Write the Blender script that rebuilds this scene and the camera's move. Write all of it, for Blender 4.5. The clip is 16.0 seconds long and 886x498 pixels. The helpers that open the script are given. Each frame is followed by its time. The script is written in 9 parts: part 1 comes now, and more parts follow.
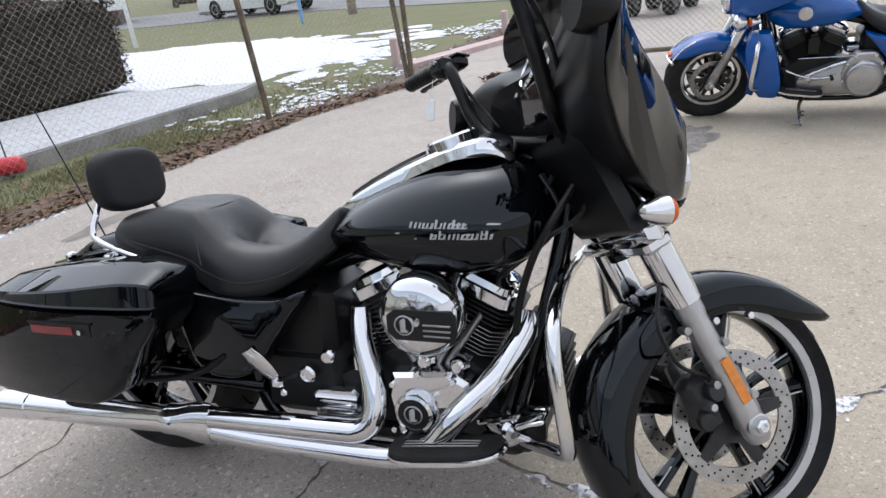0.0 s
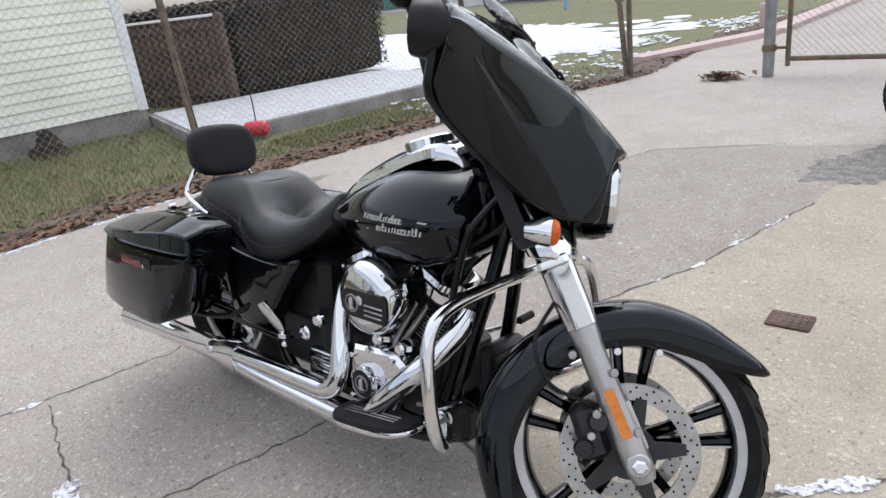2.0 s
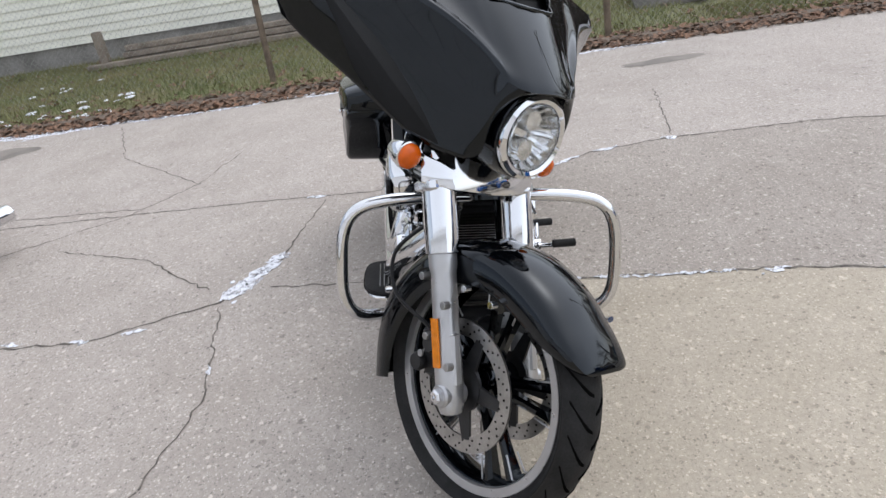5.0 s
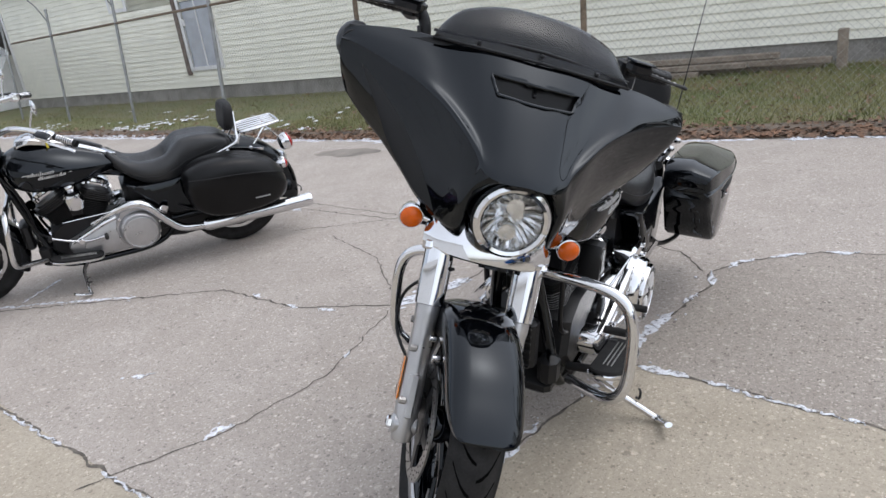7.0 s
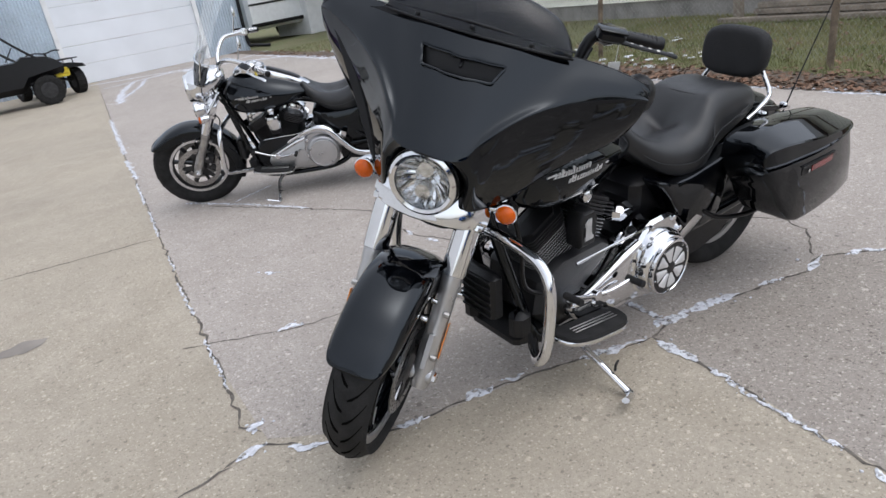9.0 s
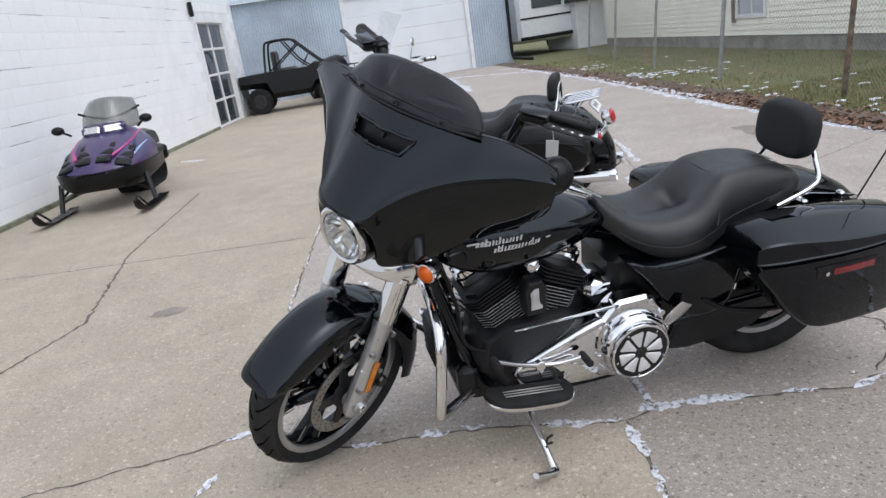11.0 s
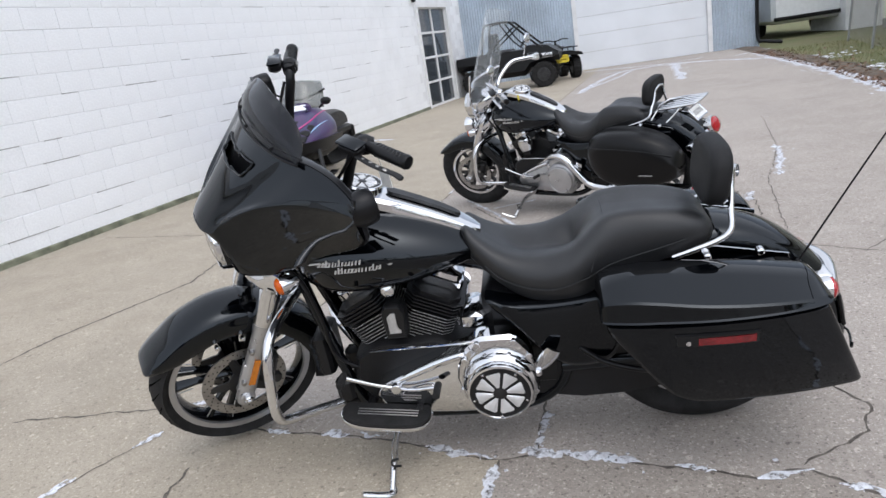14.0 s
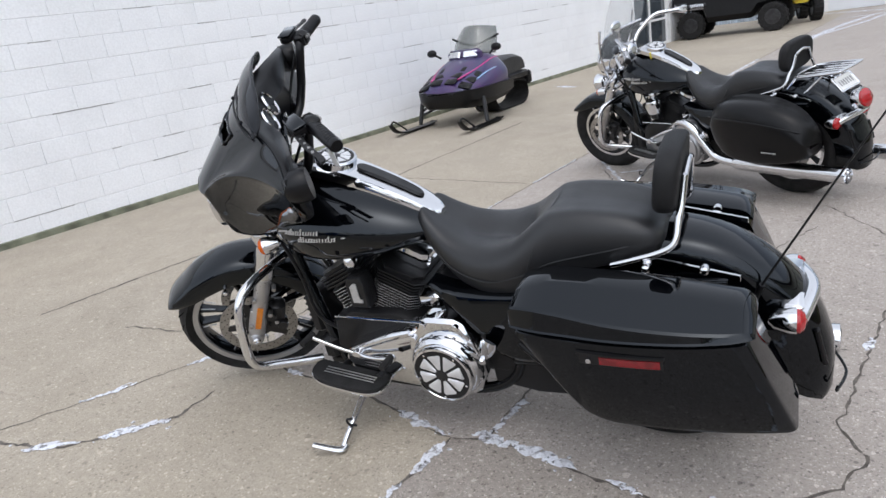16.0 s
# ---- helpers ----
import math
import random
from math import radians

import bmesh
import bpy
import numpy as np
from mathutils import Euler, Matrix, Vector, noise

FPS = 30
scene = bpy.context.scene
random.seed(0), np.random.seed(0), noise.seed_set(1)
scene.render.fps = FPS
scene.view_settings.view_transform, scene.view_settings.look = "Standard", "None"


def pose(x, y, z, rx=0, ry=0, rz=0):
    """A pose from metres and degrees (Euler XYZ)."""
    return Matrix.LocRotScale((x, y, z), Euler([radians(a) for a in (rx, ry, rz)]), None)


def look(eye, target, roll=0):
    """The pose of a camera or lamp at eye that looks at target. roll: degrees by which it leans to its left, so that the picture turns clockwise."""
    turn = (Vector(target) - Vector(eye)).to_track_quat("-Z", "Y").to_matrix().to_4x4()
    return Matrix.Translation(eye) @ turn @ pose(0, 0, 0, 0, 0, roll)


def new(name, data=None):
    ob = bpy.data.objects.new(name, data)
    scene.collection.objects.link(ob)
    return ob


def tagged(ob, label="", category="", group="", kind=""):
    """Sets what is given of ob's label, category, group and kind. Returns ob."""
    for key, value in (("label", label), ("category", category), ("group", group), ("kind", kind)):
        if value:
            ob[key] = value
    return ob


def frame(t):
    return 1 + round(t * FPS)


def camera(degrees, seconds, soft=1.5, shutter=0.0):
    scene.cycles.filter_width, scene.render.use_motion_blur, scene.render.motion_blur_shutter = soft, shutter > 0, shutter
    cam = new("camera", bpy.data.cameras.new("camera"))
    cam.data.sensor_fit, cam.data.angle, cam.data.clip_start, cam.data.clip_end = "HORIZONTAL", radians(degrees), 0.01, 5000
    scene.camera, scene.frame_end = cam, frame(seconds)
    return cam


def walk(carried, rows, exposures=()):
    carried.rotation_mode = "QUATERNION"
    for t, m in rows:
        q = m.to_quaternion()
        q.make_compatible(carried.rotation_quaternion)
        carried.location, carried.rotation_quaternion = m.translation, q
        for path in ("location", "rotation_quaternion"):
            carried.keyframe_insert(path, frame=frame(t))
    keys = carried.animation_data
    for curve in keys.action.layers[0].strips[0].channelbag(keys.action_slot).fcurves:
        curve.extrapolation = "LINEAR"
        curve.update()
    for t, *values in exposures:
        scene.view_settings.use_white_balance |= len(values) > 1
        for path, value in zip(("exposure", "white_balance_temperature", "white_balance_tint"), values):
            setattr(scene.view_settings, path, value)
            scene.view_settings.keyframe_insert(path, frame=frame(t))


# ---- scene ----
cam = camera(65.2, 16.0)
PATH = [
    (0, (1.558, -1.374, 1.333), (0.813, 0.312, 0.557), -7.3),
    (0.5, (1.708, -1.284, 1.348), (0.802, 0.374, 0.692), -6.9),
    (1, (1.839, -1.189, 1.334), (0.77, 0.387, 0.721), -6.5),
    (1.5, (2.071, -1.158, 1.337), (0.837, 0.276, 0.689), -6.9),
    (2, (2.232, -1.09, 1.318), (0.888, 0.201, 0.592), -7.4),
    (2.5, (2.37, -0.927, 1.302), (0.951, 0.215, 0.476), -7.5),
    (3, (2.556, -0.766, 1.304), (1.029, 0.186, 0.433), -9.2),
    (3.2, (2.628, -0.714, 1.302), (1.051, 0.135, 0.413), -9.4),
    (5.3, (2.851, 0.165, 1.284), (1.065, -0.007, 0.401), -8.7),
    (5.5, (2.88, 0.245, 1.289), (1.097, -0.001, 0.419), -7.8),
    (6, (2.929, 0.498, 1.304), (1.17, -0.036, 0.514), -8.4),
    (6.3, (2.912, 0.64, 1.285), (1.202, -0.07, 0.528), -8.1),
    (6.5, (2.899, 0.726, 1.291), (1.239, -0.093, 0.534), -8.3),
    (7, (2.789, 0.899, 1.307), (1.207, -0.125, 0.636), -8.2),
    (7.5, (2.723, 1.149, 1.297), (1.26, -0.082, 0.708), -9.1),
    (8, (2.623, 1.353, 1.287), (1.31, -0.013, 0.646), -10.6),
    (8.5, (2.453, 1.477, 1.278), (1.324, 0.003, 0.537), -10.8),
    (9, (2.296, 1.653, 1.295), (1.32, 0.073, 0.553), -10.1),
    (9.5, (2.131, 1.857, 1.313), (1.281, 0.168, 0.662), -10.2),
    (9.7, (2.049, 1.896, 1.308), (1.242, 0.178, 0.679), -10.1),
    (11.8, (1.145, 2.194, 1.323), (1.081, 0.282, 0.739), -8.2),
    (12, (1.069, 2.204, 1.32), (1.037, 0.286, 0.754), -8.0),
    (12.5, (0.856, 2.282, 1.326), (0.978, 0.354, 0.808), -7.3),
    (13, (0.681, 2.267, 1.3), (0.884, 0.348, 0.775), -7.5),
    (13.5, (0.528, 2.185, 1.292), (0.794, 0.278, 0.749), -7.7),
    (14, (0.331, 2.148, 1.283), (0.709, 0.263, 0.729), -8.9),
    (14.5, (0.13, 2.115, 1.278), (0.707, 0.285, 0.713), -9.5),
    (15, (-0.035, 1.993, 1.28), (0.63, 0.205, 0.678), -9.2),
    (15.5, (-0.212, 1.919, 1.287), (0.545, 0.171, 0.678), -9.0),
    (16, (-0.415, 1.884, 1.292), (0.551, 0.248, 0.666), -8.8),
]
EXPOSURE = [(0, 0.58, 6150, 10), (3, 0.6, 6200, 10), (6.5, 0.45, 6200, 10), (9, 0.4, 6150, 10), (13, 0.42, 6150, 10), (16, 0.4, 6150, 10)]
walk(cam, [(t, look(eye, target, roll)) for t, eye, target, roll in PATH], EXPOSURE)

# ---- world and light ----
world = bpy.data.worlds.new("overcast_sky")
scene.world = world
world.use_nodes = True
wn = world.node_tree.nodes
sky = wn.new("ShaderNodeTexSky")
sky.sky_type, sky.sun_disc = "NISHITA", False
sky.sun_elevation, sky.sun_rotation = radians(60), radians(326)
sky.air_density, sky.dust_density, sky.ozone_density = 1.0, 2.5, 1.0
grey = wn.new("ShaderNodeHueSaturation")
grey.inputs["Saturation"].default_value = 0.42
bg = wn["Background"]
bg.inputs["Strength"].default_value = 0.15
world.node_tree.links.new(sky.outputs[0], grey.inputs["Color"])
world.node_tree.links.new(grey.outputs[0], bg.inputs["Color"])
sun = new("sun", bpy.data.lights.new("sun", "SUN"))
sun.data.energy, sun.data.angle, sun.data.color = 1.25, radians(155), (1.0, 0.98, 0.96)
sun.matrix_world = look((0.9, 1.5, 6.5), (0, 0, 0))


# ---- materials ----
def mat(name, color, rough=0.5, metal=0.0, coat=0.0, var=0.0, vscale=8.0, fine=0.0, fscale=120.0, bump=0.0, bscale=60.0,
        spec=0.5, trans=0.0, alpha=1.0, rvar=0.0, random_tint=0.0, color2=None, sheen=0.0):
    """A procedural surface: large and fine colour variation, rough variation and relief."""
    m = bpy.data.materials.new(name)
    m.use_nodes = True
    nt = m.node_tree
    n, link = nt.nodes, nt.links.new
    p = n["Principled BSDF"]
    p.inputs["Base Color"].default_value = (*color, 1)
    p.inputs["Roughness"].default_value = rough
    p.inputs["Metallic"].default_value = metal
    p.inputs["Coat Weight"].default_value = coat
    p.inputs["Coat Roughness"].default_value = 0.03
    p.inputs["Specular IOR Level"].default_value = spec
    p.inputs["Transmission Weight"].default_value = trans
    p.inputs["Alpha"].default_value = alpha
    p.inputs["Sheen Weight"].default_value = sheen
    tc = n.new("ShaderNodeTexCoord")

    def tex(scale, detail=5.0):
        t = n.new("ShaderNodeTexNoise")
        t.inputs["Scale"].default_value, t.inputs["Detail"].default_value = scale, detail
        link(tc.outputs["Object"], t.inputs["Vector"])
        return t

    def ramp(out, lo, hi, a, b):
        r = n.new("ShaderNodeMapRange")
        for key, v in (("From Min", lo), ("From Max", hi), ("To Min", a), ("To Max", b)):
            r.inputs[key].default_value = v
        link(out, r.inputs["Value"])
        return r.outputs["Result"]

    out = None
    if var or color2:
        other = color2 or tuple(max(0.0, c * (1 - 2 * var)) for c in color)
        mix = n.new("ShaderNodeMix")
        mix.data_type = "RGBA"
        mix.inputs["A"].default_value, mix.inputs["B"].default_value = (*color, 1), (*other, 1)
        link(ramp(tex(vscale).outputs["Fac"], 0.36, 0.68, 0, 1), mix.inputs["Factor"])
        out = mix.outputs["Result"]
    if fine or random_tint:
        hsv = n.new("ShaderNodeHueSaturation")
        hsv.inputs["Color"].default_value = (*color, 1)
        if out:
            link(out, hsv.inputs["Color"])
        value = ramp(tex(fscale, 3.0).outputs["Fac"], 0.3, 0.7, 1 - fine, 1 + fine)
        if random_tint:
            info = n.new("ShaderNodeObjectInfo")
            mul = n.new("ShaderNodeMath")
            mul.operation = "MULTIPLY"
            link(value, mul.inputs[0])
            link(ramp(info.outputs["Random"], 0, 1, 1 - random_tint, 1 + random_tint), mul.inputs[1])
            value = mul.outputs[0]
        link(value, hsv.inputs["Value"])
        out = hsv.outputs["Color"]
    if out:
        link(out, p.inputs["Base Color"])
    if rvar:
        link(ramp(tex(vscale * 2.3).outputs["Fac"], 0.3, 0.7, max(0.0, rough - rvar), rough + rvar), p.inputs["Roughness"])
    if bump:
        b = n.new("ShaderNodeBump")
        b.inputs["Strength"].default_value, b.inputs["Distance"].default_value = bump, 0.01
        link(tex(bscale, 6.0).outputs["Fac"], b.inputs["Height"])
        link(b.outputs["Normal"], p.inputs["Normal"])
    return m


GLOSS = mat("black_gloss_paint", (0.0010, 0.0012, 0.0018), 0.03, coat=0.0, rvar=0.015, vscale=5, spec=0.42)
GLOSS.node_tree.nodes["Principled BSDF"].inputs["Specular Tint"].default_value = (0.86, 0.93, 1.0, 1)  # blue of the sky's reflection, put into the specular tint
BLUE = mat("blue_gloss_paint", (0.003, 0.08, 0.33), 0.12, metal=0.0, coat=0.2, var=0.08, vscale=4, rvar=0.03)
CHROME = mat("chrome", (0.70, 0.705, 0.72), 0.06, metal=1.0, rvar=0.04, vscale=9)
SATIN = mat("satin_silver", (0.50, 0.50, 0.51), 0.33, metal=0.85, var=0.06, vscale=14, rvar=0.06)
STEEL = mat("worn_steel", (0.42, 0.41, 0.40), 0.34, metal=0.95, var=0.15, vscale=20, fine=0.1, fscale=160)
DARKMETAL = mat("dark_metal", (0.05, 0.05, 0.052), 0.38, metal=0.7, var=0.2, vscale=15)
WRINKLE = mat("black_wrinkle_finish", (0.009, 0.009, 0.010), 0.42, spec=0.35, var=0.2, vscale=12, bump=0.15, bscale=400)
PLASTIC = mat("black_plastic", (0.005, 0.005, 0.006), 0.36, spec=0.28, var=0.15, vscale=10, bump=0.05, bscale=300)
RUBBER = mat("tyre_rubber", (0.022, 0.0215, 0.0215), 0.75, spec=0.2, var=0.25, vscale=18, fine=0.15, fscale=200, bump=0.12, bscale=180)
GROOVE = mat("tread_groove", (0.004, 0.004, 0.004), 0.95, var=0.1, spec=0.0)
VINYL = mat("black_seat_vinyl", (0.018, 0.0185, 0.020), 0.40, var=0.2, vscale=6, bump=0.12, bscale=420, rvar=0.06, spec=0.45)
FABRIC = mat("black_pad_cover", (0.012, 0.012, 0.013), 0.6, var=0.2, vscale=9, bump=0.3, bscale=600, spec=0.3)
BAGSKIN = mat("matt_black_bag", (0.003, 0.003, 0.0035), 0.3, spec=0.25, var=0.2, vscale=7, bump=0.1, bscale=350)
AMBER = mat("amber_lens", (0.6, 0.10, 0.003), 0.16, coat=0.0, spec=0.4, var=0.12, vscale=40)
RED = mat("red_lens", (0.42, 0.01, 0.015), 0.14, coat=0.6, var=0.15, vscale=40)
DARKRED = mat("dark_red_reflector", (0.2, 0.006, 0.01), 0.16, coat=0.5, var=0.2, vscale=60)
ORANGE = mat("orange_reflector", (0.72, 0.22, 0.01), 0.2, coat=0.5, var=0.12, vscale=90)
LENS = mat("clear_lens", (0.95, 0.96, 0.97), 0.02, trans=1.0, spec=0.5, var=0.01)
REFLECTOR = mat("lamp_reflector", (0.86, 0.87, 0.88), 0.12, metal=1.0, var=0.15, vscale=45)
SMOKE = mat("smoked_screen", (0.008, 0.009, 0.012), 0.05, alpha=0.84, rvar=0.02, spec=0.3)
CLEAR = mat("clear_screen", (0.75, 0.8, 0.82), 0.04, alpha=0.16, rvar=0.02)
BRUSHED = mat("brushed_aluminium", (0.78, 0.78, 0.79), 0.42, metal=0.55, var=0.05, vscale=40)
SILVERTRIM = mat("silver_badge", (0.62, 0.62, 0.62), 0.3, metal=0.5, var=0.1, vscale=60)
WHITETRIM = mat("white_pinstripe", (0.7, 0.7, 0.7), 0.35, var=0.05)
YELLOWTAG = mat("yellow_tag", (0.72, 0.6, 0.06), 0.6, var=0.1, vscale=30)
WHITETAG = mat("white_tag", (0.8, 0.8, 0.78), 0.6, var=0.05, vscale=30)
DISC = mat("brake_disc_steel", (0.45, 0.44, 0.43), 0.3, metal=1.0, var=0.12, vscale=30, fine=0.08, fscale=260)


# ---- mesh tools ----
def V(*a):
    return np.array(a, float)


def spline(points, n, closed=False):
    """Catmull-Rom through the points (any trailing shape), n steps a span."""
    p = np.asarray(points, float)
    if n <= 1 or len(p) < 3:
        return p
    k = len(p)
    out = []
    for i in range(k if closed else k - 1):
        a, b, c, d = ((p[(i + j) % k] if closed else p[min(max(i + j, 0), k - 1)]) for j in (-1, 0, 1, 2))
        for s in range(n):
            t = s / n
            out.append(0.5 * (2 * b + (c - a) * t + (2 * a - 5 * b + 4 * c - d) * t * t + (3 * b - a - 3 * c + d) * t**3))
    if not closed:
        out.append(p[-1])
    return np.array(out)


def loft(bm, rings, ring_closed=True, caps=True, around=1, along=1, loop=False):
    """Skin a row of rings; around and along: how finely it is rounded."""
    r = np.asarray(rings, float)
    if around > 1:
        r = np.swapaxes(spline(np.swapaxes(r, 0, 1), around, ring_closed), 0, 1)
    if along > 1:
        r = spline(r, along, loop)
    vs = [[bm.verts.new(p) for p in ring] for ring in r]
    m = len(vs[0])
    for i in range(len(vs) if loop else len(vs) - 1):
        a, b = vs[i], vs[(i + 1) % len(vs)]
        for j in range(m if ring_closed else m - 1):
            bm.faces.new((a[j], a[(j + 1) % m], b[(j + 1) % m], b[j]))
    if caps and ring_closed and not loop:
        bm.faces.new(vs[0][::-1])
        bm.faces.new(vs[-1])
    return bm


def frame_of(d):
    d = d / np.linalg.norm(d)
    a = np.cross(d, (0, 0, 1) if abs(d[2]) < 0.9 else (1, 0, 0))
    a /= np.linalg.norm(a)
    return a, np.cross(d, a)


def tube(bm, points, r, seg=10, n=5, closed=False, squash=1.0):
    """A round bar along a smooth line."""
    p = spline([V(*q) for q in points], n, closed)
    rs = np.interp(np.linspace(0, 1, len(p)), np.linspace(0, 1, len(r)), r) if np.ndim(r) else np.full(len(p), r)
    if closed:
        tan = np.roll(p, -1, 0) - np.roll(p, 1, 0)
    else:
        tan = np.gradient(p, axis=0)
    a, b = frame_of(tan[0])
    rings = []
    for q, d, rad in zip(p, tan, rs):
        d = d / np.linalg.norm(d)
        a = a - d * (a @ d)
        a /= np.linalg.norm(a)
        b = np.cross(d, a)
        rings.append([q + rad * (math.cos(t) * a + squash * math.sin(t) * b) for t in np.arange(seg) * 2 * math.pi / seg])
    return loft(bm, rings, caps=True, loop=closed)


def lathe(bm, profile, o=(0, 0, 0), axis=(0, 0, 1), seg=28, caps=True, n=1, closed=False):
    """Turn a profile of (radius, height) round an axis."""
    o, d = V(*o), V(*axis)
    d = d / np.linalg.norm(d)
    a, b = frame_of(d)
    prof = spline(profile, n, closed)
    ang = np.arange(seg) * 2 * math.pi / seg
    rings = [[o + d * h + max(rad, 1e-4) * (math.cos(t) * a + math.sin(t) * b) for t in ang] for rad, h in prof]
    return loft(bm, rings, caps=caps and not closed, loop=closed)


def rod(bm, p, q, r, r2=None, seg=12, ch=0.12):
    """A straight bar with softened ends."""
    p, q = V(*p), V(*q)
    h, r2 = np.linalg.norm(q - p), r2 or r
    c = min(ch * r, h * 0.2)
    return lathe(bm, [(r - c, 0), (r, c), (r2, h - c), (r2 - c, h)], p, q - p, seg)


def chamfer_ring(w, h, c):
    return [(w - c, h), (-w + c, h), (-w, h - c), (-w, -h + c), (-w + c, -h), (w - c, -h), (w, -h + c), (w, h - c)]


def rbox(bm, centre, size, ch=0.006, turn=None):
    """A block with chamfered edges. turn: a 3x3 matrix."""
    c, (sx, sy, sz) = V(*centre), (s / 2 for s in size)
    ch = min(ch, sx * 0.6, sy * 0.6, sz * 0.6)
    m = np.eye(3) if turn is None else np.array(turn)
    rings = [[c + m @ V(x, y, z) for x, y in chamfer_ring(sx - i, sy - i, ch)] for z, i in ((-sz, ch), (-sz + ch, 0), (sz - ch, 0), (sz, ch))]
    return loft(bm, rings)


def turn_xyz(rx=0, ry=0, rz=0):
    return np.array(Euler([radians(a) for a in (rx, ry, rz)]).to_matrix())


def slab(bm, outline, lo, hi, axis=1, ch=0.0):
    """An outline in the plane across an axis (0, 1, 2), drawn out from lo to hi, with edges softened by ch."""
    o = np.asarray(outline, float)
    mid = o.mean(0)
    small = mid + (o - mid) * (1 - ch / max(1e-6, np.abs(o - mid).max()))

    def ring(poly, h):
        return [np.insert(q, axis, h) for q in poly]
    levels = [(o, lo), (o, hi)] if not ch else [(small, lo), (o, lo + ch * np.sign(hi - lo)), (o, hi - ch * np.sign(hi - lo)), (small, hi)]
    return loft(bm, [ring(p, h) for p, h in levels])


def ball(bm, c, rx, ry=None, rz=None, seg=16, rows=8):
    ry, rz = ry or rx, rz or rx
    rings = [[V(*c) + V(rx * math.sin(f) * math.cos(t), ry * math.sin(f) * math.sin(t), rz * math.cos(f)) for t in np.arange(seg) * 2 * math.pi / seg]
             for f in np.linspace(0.06, math.pi - 0.06, rows)]
    return loft(bm, rings)


SEAT_OF = {"m": Matrix.Identity(4)}


SPLIT = {"front_wheel": "spoke", "rear_wheel": "spoke", "spoke_edge": "spoke_edge", "rim_lip": "rim_lip", "cables": "cable", "bar_cables": "cable", "oil_cooler": "cooler_fin",
         "fender_bolt": "fender_bolt", "caliper_bolt": "caliper_bolt", "rocker_bolt": "rocker_bolt", "shifter_peg": "shifter_peg", "side_plate": "mounting_stud", "cylinder": "cooling_fin",
         "cam_cover": "cover_bolt", "lever_slot": "lever_slot", "screen_screw": "screen_screw", "pad_rib": "pad_rib", "grip_ribs": "grip_rib", "gauge_face": "gauge_face",
         "gauge_ring": "gauge_ring", "engine_fitting": "engine_fitting", "pushrod_tube": "pushrod_tube", "luggage_rack": "rack_bar", "rack": "rack_bar", "clutch_dome": "clutch_bolt", "band_rib": "band_rib",
         "frame": "frame_tube", "crankcase": "gearbox_case", "cylinder_head": "cooling_fin", "lifter_block": "lifter_block", "gearbox_cover": "cover_rib", "heel_toe_shifter": "shifter_link",
         "switch_button": "switch_button", "speaker": "speaker", "peg_mount": "peg_mount", "board_bracket": "board_bracket", "brake_disc": "disc_spider", "grip_studs": "grip_stud", "wheel": "spoke",
         "spokes": "spoke", "roll_cage": "cage_tube", "glazing_bars": "glazing_bar", "brush_pile": "brush_pile", "vent_trim": "vent_trim", "screen_trim": "screen_trim", "dash_sticker": "dash_sticker", "hinge": "hinge", "bumper": "bumper", "corner_trim": "corner_trim", "wall_vent": "wall_vent", "trim": "trim", "fork_slider": "axle_clamp", "brake_caliper": "caliper_piston"}


def islands(bm):
    """The separate pieces of a bmesh, largest first."""
    seen, out = set(), []
    for v in bm.verts:
        if v in seen:
            continue
        group, todo = [], [v]
        seen.add(v)
        while todo:
            a = todo.pop()
            group.append(a)
            for e in a.link_edges:
                b = e.other_vert(a)
                if b not in seen:
                    seen.add(b)
                    todo.append(b)
        out.append(group)
    out.sort(key=len, reverse=True)
    pieces = []
    for group in out:
        nw = bmesh.new()
        to = {v: nw.verts.new(v.co) for v in group}
        for f in {f for v in group for f in v.link_faces}:
            nw.faces.new([to[v] for v in f.verts])
        pieces.append(nw)
    return pieces


def part(name, bm, material, parent=None, label="", m=None, sharp=38, recalc=True):
    """Link a bmesh under a thing or a part; what falls into pieces becomes a part for each piece."""
    if name in SPLIT and parent is not None:
        pieces = islands(bm)
        bm.free()
        first = mesh_part(SPLIT[name] if name.endswith("s") else name, pieces[0], material, parent, label, m, sharp, recalc)
        under = first if parent.parent is None and SPLIT[name] != name and not name.endswith("s") else parent
        for p in pieces[1:]:
            mesh_part(SPLIT[name], p, material, under, "", m, sharp, recalc)
        return first
    return mesh_part(name, bm, material, parent, label, m, sharp, recalc)


def mesh_part(name, bm, material, parent=None, label="", m=None, sharp=38, recalc=True):
    """Link a bmesh as one mesh object under a thing or a part."""
    m = SEAT_OF["m"] if m is None else m
    if m != Matrix.Identity(4):
        bmesh.ops.transform(bm, matrix=m, verts=bm.verts)
    if recalc:
        bmesh.ops.recalc_face_normals(bm, faces=bm.faces)
    me = bpy.data.meshes.new(name)
    bm.to_mesh(me)
    bm.free()
    me.materials.append(material)
    me.polygons.foreach_set("use_smooth", [True] * len(me.polygons))
    me.set_sharp_from_angle(angle=radians(sharp))
    ob = new(name, me)
    if parent is not None:
        ob.parent = parent
    if label:
        tagged(ob, label)
    return ob


def thing(name, m, label, category, group="", kind=""):
    ob = new(name)
    ob.empty_display_size = 0.1
    ob.matrix_world = m
    return tagged(ob, label, category, group, kind)


def nb():
    return bmesh.new()


